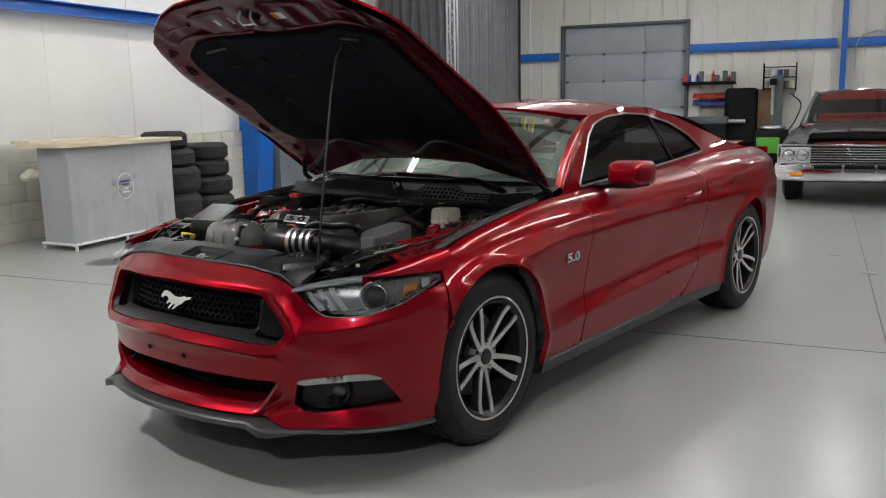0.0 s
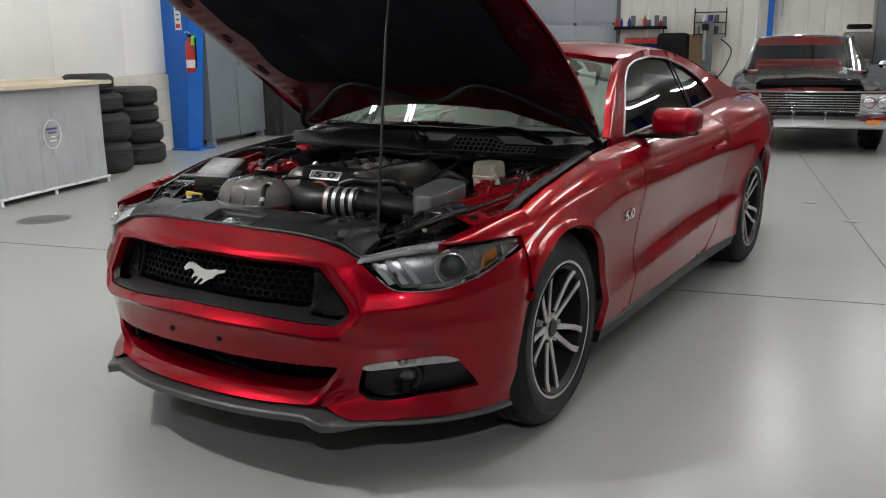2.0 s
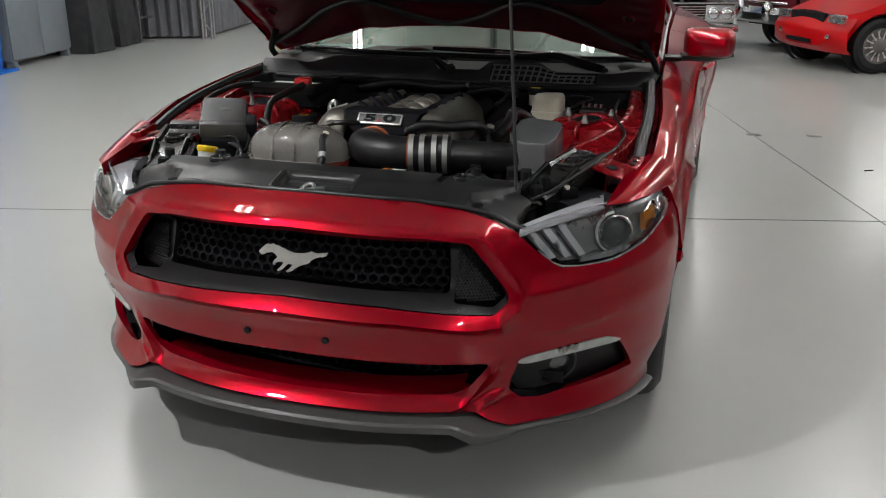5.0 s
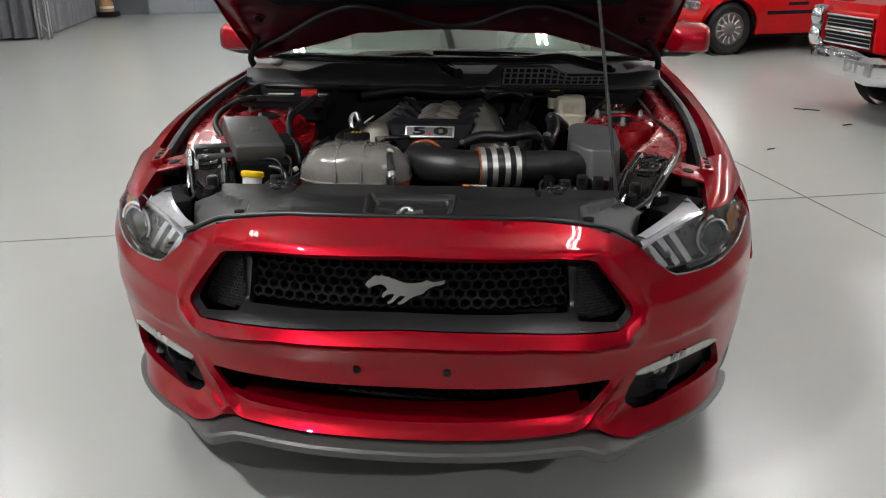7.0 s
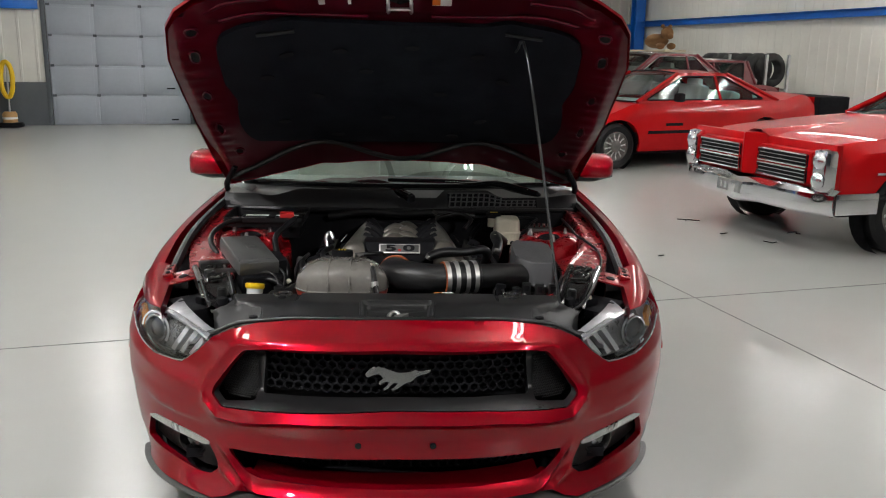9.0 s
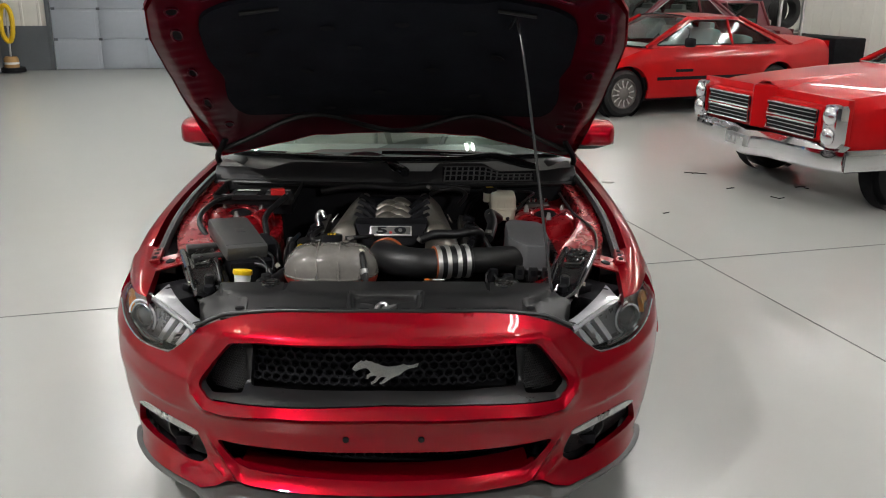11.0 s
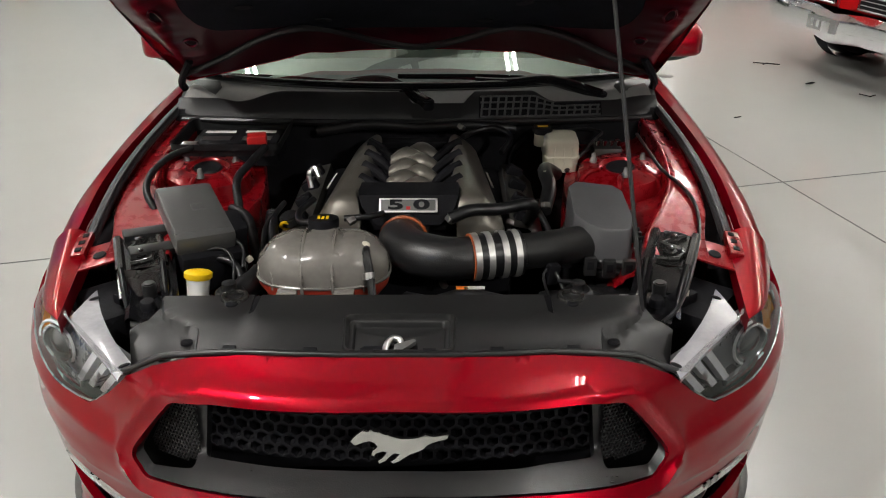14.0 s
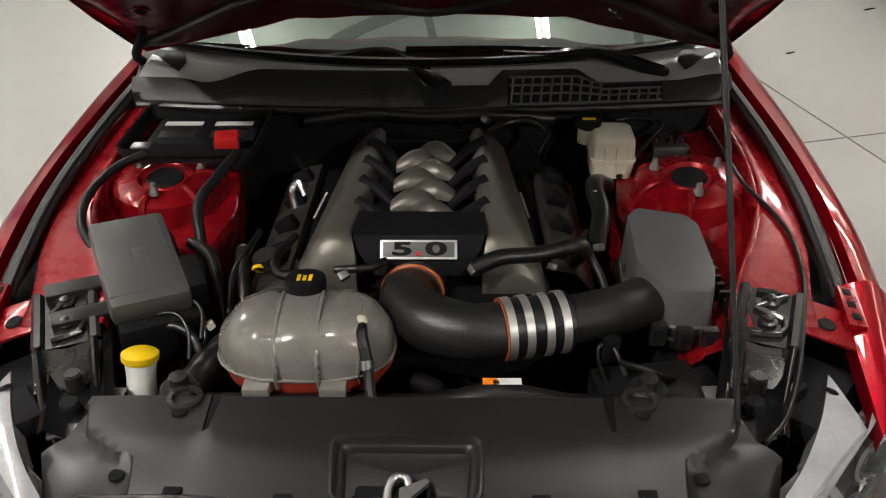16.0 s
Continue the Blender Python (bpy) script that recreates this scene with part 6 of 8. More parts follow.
part("throttle_body", cyl(BM(), (-.012, .735, .775), (0, .80, .79), .055, n=24), IRON, coupe)

# fuse box
FM = pose(-.512, .718, .805, 10, 3, 28)
b = BM()
box(b, (0, .014, .024), (.140, .245, .05), .014)
box(b, (-.004, .022, .0475), (.124, .214, .006), .003)
xform(b, b.verts, FM)
fb = part("fuse_box", b, FUSEM, coupe, "dark grey fuse box lid")
b = BM()
box(b, (.010, 0, -.045), (.145, .26, .10), .01)
box(b, (.07, -.05, .02), (.06, .09, .05), .006)
xform(b, b.verts, FM)
part("fuse_base", b, MATTE, fb)
for y in (-.055, .02):
    b = BM()
    box(b, (-.115, y, -.005), (.10, .035, .02), .004)
    xform(b, b.verts, FM)
    part("fuse_arm", b, PLASTIC2, fb)
b = BM()
box(b, (.01, .02, .0505), (.03, .03, .002), .0008)
xform(b, b.verts, FM)
part("fuse_mark", b, FUSEM, fb)

# battery in its tray
ba = part("battery", box(BM(), (-.525, 1.225, .825), (.25, .15, .07), .008), MATTE, coupe, "black battery in an open tray")
for x in (-.585, -.465):
    part("battery_label", box(BM(), (x, 1.20, .8612), (.085, .035, .0015)), DULLCHROME, ba)
    part("battery_label", box(BM(), (x, 1.26, .8612), (.09, .020, .0015)), WHITEP, ba)
tr_ = rounded([(-.68, 1.065), (-.38, 1.065), (-.38, 1.325), (-.68, 1.325)], .03)
part("battery_tray", skin(BM(), [[(x, y, z) for x, y in ((-.53 + (p[0] + .53) * k, 1.195 + (p[1] - 1.195) * k) for p in tr_)] for k, z in ((.97, .85), (1.0, .885), (1.03, .888), (1.03, .87))], True), PLASTIC, ba)
part("terminal_cover", box(BM(), (-.445, 1.11, .885), (.055, .05, .035), .008, (0, 0, 10)), REDCAP, ba, "red terminal cover")
ba.location.y += .045
part("terminal_clamp", box(BM(), (-.635, 1.10, .872), (.045, .03, .02), .005), DULLCHROME, ba)
for nm, pts, r in (("battery_cable", [(-.61, 1.085, .885), (-.655, 1.03, .88), (-.685, .95, .86), (-.675, .87, .84), (-.64, .82, .81)], .011),
                   ("battery_cable", [(-.405, 1.075, .89), (-.43, 1.0, .875), (-.455, .93, .85), (-.44, .86, .80), (-.42, .78, .70)], .013),
                   ("wiring_loom", [(-.46, .86, .80), (-.41, .82, .79), (-.38, .74, .74), (-.36, .68, .66)], .014),
                   ("ribbed_hose", [(-.355, .86, .78), (-.345, .80, .775), (-.335, .74, .74), (-.34, .68, .66)], .016),
                   ("wiring_loom", [(-.50, .60, .77), (-.44, .62, .775), (-.39, .60, .76), (-.37, .55, .70)], .010),
                   ("wiring_loom", [(-.42, .66, .775), (-.385, .65, .77), (-.375, .60, .73)], .007),
                   ("coolant_hose", [(.10, .72, .83), (.15, .735, .845), (.22, .755, .84), (.29, .775, .845), (.31, .80, .82), (.30, .84, .77)], .018),
                   ("breather_hose", [(-.24, .82, .84), (-.265, .75, .835), (-.25, .70, .83), (-.20, .69, .84)], .010),
                   ("breather_hose", [(-.15, .70, .84), (-.09, .70, .845), (-.06, .73, .84)], .009),
                   ("vacuum_hose", [(.34, .84, .80), (.36, .92, .83), (.355, 1.0, .845), (.37, 1.06, .83), (.40, 1.10, .80)], .022),
                   ("brake_pipe", [(.45, 1.22, .80), (.49, 1.20, .79), (.52, 1.25, .80), (.56, 1.30, .80)], .004),
                   ("brake_pipe", [(.44, 1.18, .78), (.48, 1.24, .80), (.55, 1.32, .82), (.60, 1.34, .80), (.62, 1.28, .78)], .008),
                   ("wiring_loom", [(.655, 1.27, .862), (.660, 1.12, .858), (.672, 1.02, .845), (.700, .94, .834), (.716, .85, .824), (.704, .74, .813), (.676, .64, .802), (.625, .50, .782), (.58, .41, .762), (.54, .37, .748)], .0055),
                   ("wiring_loom", [(.35, .56, .745), (.375, .535, .755), (.405, .53, .745), (.42, .555, .72), (.45, .57, .70)], .006),
                   ("wiring_loom", [(.33, .62, .76), (.345, .585, .75), (.36, .555, .72)], .005),
                   ("wiring_loom", [(-.47, .64, .80), (-.42, .665, .805), (-.385, .645, .79), (-.378, .60, .76)], .005),
                   ("wiring_loom", [(-.49, .62, .79), (-.43, .63, .795), (-.40, .605, .775), (-.395, .57, .74)], .0045),
                   ("wiring_loom", [(-.335, .92, .79), (-.345, .84, .79), (-.36, .78, .775), (-.355, .70, .74)], .008),
                   ("wiring_loom", [(.33, .90, .80), (.315, .84, .815), (.325, .79, .81), (.345, .74, .78), (.35, .68, .74)], .009),
                   ("brake_pipe", [(.50, 1.23, .83), (.53, 1.27, .845), (.56, 1.33, .85), (.50, 1.36, .85), (.42, 1.35, .84)], .005),
                   ("wiring_loom", [(-.30, 1.34, .85), (-.15, 1.33, .875), (.0, 1.335, .865), (.15, 1.32, .875), (.30, 1.33, .86)], .018),
                   ("purge_hose", [(.14, 1.24, .865), (.18, 1.28, .87), (.24, 1.29, .875), (.28, 1.25, .86), (.25, 1.20, .83)], .010),
                   ("lower_hose", [(-.33, .62, .74), (-.37, .54, .73), (-.38, .48, .72), (-.37, .45, .70)], .035),
                   ("radiator_hose", [(.00, .56, .70), (.04, .52, .71), (.02, .48, .70)], .02)):
    part(nm, tube(BM(), pts, [r * (.86 if i % 2 else .78) for i in range(61)] if nm == 'lower_hose' else r * .86, 12, 8), HOSE if "cable" not in nm else PLASTIC, coupe)
b = BM()
for k in range(14):
    f = k / 13
    p = np.array((-.355, .86, .78)) * (1 - f) + np.array((-.337, .70, .69)) * f
    ball(b, p + (0, 0, .02 * math.sin(math.pi * f)), .0185, (1, .35, 1), 8)
part("hose_rings", b, PLASTIC, coupe)
for x, y, z in ((.335, .775, .842), (.10, .715, .83), (-.13, .675, .845), (.06, .66, .72), (.085, .63, .70), (-.37, .635, .765), (.355, .97, .85), (.25, .79, .79), (-.26, 1.02, .84), (.135, 1.27, .885), (-.43, .78, .80)):
    part("fitting", box(BM(), (x, y, z), (.016, .020, .014), .003, (20, 30, 40 * x * 10)), CREAM if x in (.355, -.37) else IRON, coupe)
part("lift_eye", tube(BM(), [(-.275, 1.00, .80), (-.28, 1.01, .835), (-.265, 1.02, .85), (-.25, 1.0, .83)], .007, 6), DULLCHROME, coupe)
# accessory drive, seen dark between tank and engine
part("alternator", cyl(BM(), (-.27, .76, .70), (-.27, .86, .70), .07, n=20, bev=.01), IRON, coupe)
part("pulley", cyl(BM(), (.06, .70, .64), (.06, .74, .64), .07, n=24, bev=.006), IRON, coupe)
part("oil_cap", cyl(BM(), (-.30, .82, .775), (-.305, .815, .80), .026, n=18, bev=.004), PLASTIC, coupe)
part("dipstick", tube(BM(), [(-.30, .80, .78), (-.315, .79, .79), (-.325, .80, .775), (-.31, .81, .765)], .004, 6, 5, True), YELLOW, coupe)
# brake reservoir and hydraulic block
rr = rounded([(-.050, -.052), (.050, -.056), (.052, .050), (-.048, .056)], .020, 5)
rows = [[(.425 + k * x, 1.235 + k * y, .825 + z) for x, y in rr] for k, z in ((.80, -.055), (.94, -.050), (.99, -.012), (1.05, -.010), (1.05, -.004), (1.0, -.002), (.97, .034), (.92, .044), (.80, .049))]
rs = part("brake_reservoir", skin(BM(), rows, True, True), CREAM, coupe, "cream brake fluid reservoir")
for k in (-.022, .006, .030):
    part("reservoir_rib", tube(BM(), [(.425 + k, 1.235 - .0545, .790), (.425 + k, 1.235 - .0535, .845), (.425 + k, 1.235 - .044, .871)], .0022, 6, 2), CREAM, rs)
part("reservoir_neck", cyl(BM(), (.375, 1.27, .83), (.375, 1.27, .868), .024, n=20), CREAM, rs)
part("reservoir_cap", cyl(BM(), (.375, 1.27, .866), (.375, 1.27, .888), .030, n=24, bev=.004), MATTE, rs)
part("cap_print", box(BM(), (.375, 1.265, .8885), (.03, .012, .001)), YELLOW, rs)
hb_ = part("brake_block", box(BM(), (.57, 1.28, .795), (.085, .07, .06), .008), IRON, coupe, "bare aluminium hydraulic block")
for k in range(4):
    part("block_port", cyl(BM(), (.54 + k * .02, 1.262, .83), (.54 + k * .02, 1.262, .845), .007, n=10), CHROME, hb_)
part("booster", cyl(BM(), (.40, 1.32, .74), (.40, 1.40, .74), .12, n=28, bev=.015), MATTE, coupe)

# cowl, its grid, and the wipers
hump = ip((-.74, .2), (-.62, .25), (-.55, 0), (-.41, 1), (-.04, 1), (-.012, 0), (.144, 0), (.178, 1), (.35, 1), (.42, 0), (.60, 0), (.70, .3), (.74, .3))


def cowl_row(x):
    c, h = .05 * (x / .74) ** 2, hump(x)
    return [(x, 1.338 + c, .872), (x, 1.340 + c, .890), (x, 1.352 + c, .902 + .006 * h), (x, 1.374 + c + .010 * h, .922 + .018 * h), (x, 1.380 + c + .028 * h, .926 + .028 * h), (x, 1.386 + c + .028 * h, .924 + .026 * h), (x, 1.388 + c + .028 * h, .90)]


cx = sorted(set(list(np.round(np.linspace(-.74, .74, 60), 4)) + [-.55, -.41, -.04, -.012, .144, .178, .35, .42]))
cw = part("cowl", skin(BM(), [cowl_row(x) for x in cx]), COWLM, coupe, "black plastic cowl panel", sharp=35)
part("cowl_lip", tube(BM(), [(x, 1.336 + .05 * (x / .74) ** 2, .878) for x in np.linspace(-.72, .72, 13)], .010, 8, 2), HOSE, cw)
part("cowl_tray", skin(BM(), [[(x, 1.384 + .05 * (x / .74) ** 2, .918), (x, 1.41 + .12 * (x / .74) ** 2, .935), (x, 1.45 + .21 * (x / .74) ** 2, .953 - .012 * (x / .74) ** 2)] for x in np.linspace(-.735, .735, 31)]), TRAYM, cw, "glossy grey cowl tray below the glass")
part("glass_seal", tube(BM(), [tuple(np.array(shield(u, .012)) + (0, -.010, .004)) for u in np.linspace(-.70, .70, 21)], .012, 8, 2), BLACKP, cw)
for k in range(16):
    x = .20 + k * .0235
    q, r = np.array(cowl_row(x - .004)[1]), np.array(cowl_row(x + .004)[3])
    h = .7 if x > .42 else 1
    part("cowl_slat", tube(BM(), [q + (0, -.007, .006), (q + r) / 2 + (0, -.008, .007), q + (r - q) * h + (0, -.006, .006)], .0032, 6, 2), SLATM, cw)
for h in (0, .38, .7, 1):
    part("cowl_slat", tube(BM(), [np.array(cowl_row(x)[1]) * (1 - h) + np.array(cowl_row(x)[3]) * h + (0, -.007, .006) for x in np.linspace(.195, .42 if h == 1 else .56, 9)], .003, 6, 2), SLATM, cw)
part("cowl_well", skin(BM(), [[tuple(np.array(p) + (0, -.004, .003)) for p in cowl_row(x)[1:4]] for x in np.linspace(.19, .565, 16)]), MATTE, cw)
for s in (1, -1):
    part("cowl_end", skin(BM(), [[(s * .66, 1.43, .905), (s * .72, 1.40, .885), (s * .755, 1.46, .90)], [(s * .62, 1.50, .945), (s * .70, 1.50, .925), (s * .76, 1.55, .92)], [(s * .64, 1.56, .95), (s * .72, 1.60, .945), (s * .765, 1.62, .94)]]), PLASTIC2, coupe)
for piv, tip, nm in (((.036, 1.375, .925), (-.66, 1.585, .965), "wiper"), ((.575, 1.46, .925), (-.06, 1.475, .985), "wiper")):
    p, t = np.array(piv), np.array(tip)
    mid = p + (t - p) * .20 + (0, .07, .035) if piv[0] < .3 else p + (t - p) * .25 + (0, .02, .03)
    el = p + (t - p) * .45 + (0, .0, .016)
    w = part(nm, tube(BM(), [p, mid, el, p + (t - p) * .62 + (0, 0, .012)], [.021, .017, .013, .010], 8), BLACKP, coupe)
    a0, a1 = (p + (t - p) * .22 + (0, .065, .018) if piv[0] < .3 else p + (t - p) * .15 + (0, .04, .03)), t
    part("wiper_blade", tube(BM(), [a0, (a0 + a1) / 2 + (0, .0, .004), a1], [.009, .011, .008], 6, 6), BLACKP, w)
    part("wiper_pivot", cyl(BM(), p - (0, 0, .02), p + (0, 0, .014), .019, n=16, bev=.004), MATTE, w)

# ---- things along the left wall ----
def bt(u, v, rz=0, z=0):
    return B @ pose(u, v, z, 0, 0, rz)


# draped counter, its near corner towards the coupe
ct = thing("draped_counter", "grey cloth-draped trade counter with pale laminate top", "counter", bt(-4.30, 4.34, 0))
b = BM()
fold = lambda t, z: .012 * math.sin(17 * t + 3 * z) * (1 - z) + .006 * math.sin(41 * t)
loop = rounded([(-.38, -.68), (.06, -.71), (-.02, .80), (-.44, .80)], .03, 4)
loop = [p for p in dense(loop, .035)]
rows = []
for z in np.linspace(.06, .98, 30):
    row = []
    for x, y in loop:
        dy, dz = y - .02, z - .56
        q = math.hypot(dy, dz) + 1e-6
        pin = .020 * math.exp(-(q / .22) ** 2) * math.cos(7 * math.atan2(dz, dy) + 1) * min(1, q / .08) - .018 * math.exp(-(q / .20) ** 2) + .010 * math.exp(-((abs(dy) - .35 * (.56 - z) - .1) / .06) ** 2) * (z < .5)
        row.append((x + (fold(x + 1.7 * y, z) + pin) * (1 if x > -.2 else .3), y + fold(y * 2 + x, z) * .6, z))
    rows.append(row)
part("cloth_drape", skin(b, rows, True), CLOTH, ct)
b = BM()
prism(b, rounded([(-.50, -.82), (.02, -.80), (.14, -.66), (.04, .92), (-.50, .95)], .03), .035, pose(0, 0, .985), .006)
part("counter_top", b, WOODTOP, ct)
part("top_shelf", box(BM(), (-.62, .1, 1.03), (.25, 1.5, .03), .006), WOODTOP, ct)
for a, c in (((.065, -.72), (-.015, .81)), ((-.39, -.69), (.065, -.72))):
    part("base_rail", tube(BM(), [(*a, .06), (*c, .06)], .014, 8, 1), WHITEP, ct)
for x, y in ((.06, -.70), (-.39, -.67), (-.02, .79), (.02, 0)):
    part("foot", cyl(BM(), (x, y, 0), (x, y, .06), .016, n=12), WHITEP, ct)
ring = [(.030 + .002 * math.sin(a) - .006 * (0), .02 + .11 * math.cos(a), .56 + .13 * math.sin(a)) for a in np.linspace(0, 2 * math.pi, 28, endpoint=False)]
part("printed_ring", tube(BM(), ring, .005, 6, 1, True), WHITEP, ct)
for k, (dy, z, w, m_) in enumerate(((-.01, .61, .13, BLUEP), (.0, .575, .10, DARKGREY), (.01, .535, .06, WHITEP), (.0, .50, .09, WHITEP))):
    part("printed_bar", box(BM(), (.032, .02 + dy, z), (.006, w, .016), .002), m_, ct)
for k in range(3):
    part("tied_cloth", ball(BM(), (-.43 - .03 * k, -.66 - .03 * k, .72 + .02 * math.sin(k * 2)), .06, (1, 1, .8), 10), CREAM, ct)


# stacked tyres
def tyre_bm(r, w, rim, tread=True):
    prof = [(rim, w * .06), (rim + .02, .0), (r - .06, -.004), (r - .02, w * .10), (r, w * .22)]
    for g in (.32, .45, .58, .70):
        prof += [(r, w * g - .006), (r - .007, w * g - .004), (r - .007, w * g + .004), (r, w * g + .006)]
    prof += [(r, w * .78), (r - .02, w * .90), (r - .06, w + .004), (rim + .02, w), (rim, w * .94), (rim, w * .06)]
    return lathe(BM(), prof, Matrix(), 56)


TYRES = {}


def tyre(u, v, z, r, w, tilt=None, m=None):
    key = (r, w)
    if key not in TYRES:
        ob = part("tyre", tyre_bm(r, w, r * .58), DUSTY)
        TYRES[key] = ob
    else:
        ob = new("tyre", TYRES[key].data)
    ob.matrix_basis = m if m is not None else bt(u, v, 0, z)
    tagged(ob, "black used car tyre lying in a stack" if m is None else "black used tyre standing in a rack", "tyre", "stacked tyres" if m is None else "racked tyres")
    return ob


z = 0
for r, w, du in ((.335, .33, 0), (.33, .30, .01), (.31, .20, -.03), (.27, .20, -.08)):
    tyre(-4.88 + du, 5.74, z + .004, r, w)
    z += w + .008
z = 0
for r, w, du in ((.32, .235, 0), (.318, .225, -.01), (.30, .20, -.03), (.29, .20, -.02)):
    tyre(-4.98 + du, 6.52, z + .004, r, w)
    z += w + .008

# fire extinguisher on the column
fx = thing("fire_extinguisher", "red fire extinguisher with a green tag on the blue column", "fire extinguisher", bt(-4.88, 7.62, 0, 1.02))
part("cylinder", lathe(BM(), [(.0001, 0), (.055, .004), (.062, .03), (.062, .34), (.05, .39), (.022, .41), (.02, .44), (.0001, .44)], Matrix(), 28), EXTRED, fx)
part("valve", box(BM(), (0, 0, .46), (.04, .05, .04), .008), MATTE, fx)
part("lever", tube(BM(), [(0, .02, .48), (.0, -.04, .51), (.0, -.10, .50)], .009, 8), DULLCHROME, fx)
part("hose", tube(BM(), [(.03, 0, .46), (.085, -.01, .42), (.085, -.01, .2), (.07, 0, .06)], .011, 8), MATTE, fx)
part("tag", box(BM(), (.07, -.03, .40), (.012, .07, .12), .004, (0, 10, 0)), GREENTAG, fx)
part("label", lathe(BM(), [(.0626, .06), (.0626, .16)], Matrix(), 28), WHITEP, fx)
sg = thing("column_sign", "small white sign with red print on the blue column", "sign", bt(-5.0, 7.575, 0, 1.72))
part("sign_plate", box(BM(), (0, 0, 0), (.09, .006, .34), .002), WHITEP, sg)
part("printed_bar", box(BM(), (0, -.004, -.12), (.06, .004, .05), .001), EXTRED, sg)
for k in range(3):
    part("printed_bar", box(BM(), (0, -.004, -.04 + k * .06), (.05, .004, .02), .001), DARKGREY, sg)

# steel cabinet
cb = thing("steel_cabinet", "tall dark grey two-door steel cabinet", "cabinet", bt(-5.20, 8.92, 0))
part("body", box(BM(), (-.03, 0, 1.0), (.42, 1.50, 1.84), .008), CABG, cb)
for s in (-1, 1):
    d = part("door", box(BM(), (.19, s * .375, 1.0), (.025, .738, 1.80), .006), CABG, cb)
    if s > 0:
        part("handle", box(BM(), (.215, .06, 1.15), (.03, .03, .14), .008), CHROME, d)
for x in (-.2, .14):
    for y in (-.68, .68):
        part("foot", prism(BM(), [(-.06, 0), (.06, 0), (.04, .10), (-.04, .10)], .08, pose(x, y + .04, 0, 90, 0, 0)), CABG, cb)
s_ = part("paper_sign", box(BM(), (.2045, .16, 1.66), (.003, .26, .32)), WHITEP, cb)
part("printed_bar", box(BM(), (.207, .16, 1.56), (.002, .18, .03)), DARKGREY, s_)
part("printed_bar", prism(BM(), [(-.05, .05), (.05, .05), (0, -.05)], .002, bt(0, 0).inverted() @ B @ pose(.206, .16, 1.68, 90, 0, 90)), DARKGREY, s_)


# covered machines, clothes rack, curtain
def draped(u, v, w, d, h, material, name, label, cat, seed):
    rnd = random.Random(seed)
    a = thing(name, label, cat, bt(u, v))
    ph_ = [rnd.random() * 6 for _ in range(4)]
    rows = []
    for k, z in enumerate(np.linspace(0, 1, 12)):
        f = 1.12 - .22 * z - (.25 * max(0, z - .9) / .1)
        row = []
        for t in np.linspace(0, 2 * math.pi, 48, endpoint=False):
            q = 1 + (.05 * math.sin(7 * t + ph_[0]) + .03 * math.sin(13 * t + ph_[1] + z)) * (1.2 - z)
            row.append((w / 2 * f * q * math.copysign(abs(math.cos(t)) ** .6, math.cos(t)), d / 2 * f * q * math.copysign(abs(math.sin(t)) ** .6, math.sin(t)), .01 + h * z + .04 * math.sin(2 * t + ph_[2]) * (z > .85)))
        rows.append(row)
    part("cover", skin(BM(), rows, True, True), material, a)
    return a


draped(-5.0, 10.12, .55, .75, 1.25, BLACKCLOTH, "covered_machine", "machine under a black cloth cover", "covered machine", 1)
draped(-5.0, 11.0, .6, .8, 1.10, BLACKCLOTH, "covered_machine", "machine under a charcoal cloth cover", "covered machine", 2)
rk = thing("clothes_rack", "steel rail with hanging work jackets", "clothes rack", bt(-4.75, 12.35))
for y in (-.9, .9):
    part("upright", box(BM(), (0, y, .95), (.05, .05, 1.9), .006), DULLCHROME, rk)
    part("foot", box(BM(), (0, y, .02), (.45, .05, .04), .006), DULLCHROME, rk)
for z in (.35, 1.05, 1.80):
    part("rail", box(BM(), (0, 0, z), (.05, 1.8, .03), .004), DULLCHROME, rk)
for k, (m_, h) in enumerate(((TEAL, .95), (BLACKCLOTH, 1.0), (TEAL, .9), (TAN, 1.0), (CURTAIN, .95), (BLACKCLOTH, 1.0), (DARKGREY, .9), (TAN, .5))):
    y = -.75 + k * .21
    rows = [[(x * (1 + .25 * (1 - z)), y + .05 * math.sin(9 * x + k) * (1 - z) + q * (.05 + .02 * math.sin(14 * x + 5 * z + k)), 1.74 - h * (1 - z)) for x in np.linspace(-.24, .24, 9)] for q in (-1,) for z in np.linspace(0, 1, 7)]
    rows2 = [[(x, yy + .09, zz) for x, yy, zz in r] for r in rows]
    bb = BM()
    skin(bb, [a + c[::-1] for a, c in zip(rows, rows2)], True, True)
    part("jacket", bb, m_, rk)


def curtain(u0, v0, u1, v1, z1, name="curtain", amp=.05, pitch=.17):
    L = math.hypot(u1 - u0, v1 - v0)
    n = int(L / .03)
    d = ((u1 - u0) / L, (v1 - v0) / L)
    row = []
    rnd = random.Random(5)
    ph_ = 0
    for i in range(n + 1):
        s = L * i / n
        ph_ += .03 / pitch * 2 * math.pi * (0.8 + .4 * rnd.random())
        o = amp * math.sin(ph_)
        row.append((u0 + d[0] * s - d[1] * o, v0 + d[1] * s + d[0] * o))
    b = skin(BM(), [[(x * 1.0, y, z) for x, y in row] for z in (.03, z1 * .5, z1)])
    ob = part("curtain", b, CURTAIN)
    ob.matrix_basis = B
    tagged(ob, "tall grey folded fabric curtain", "curtain")
    return ob


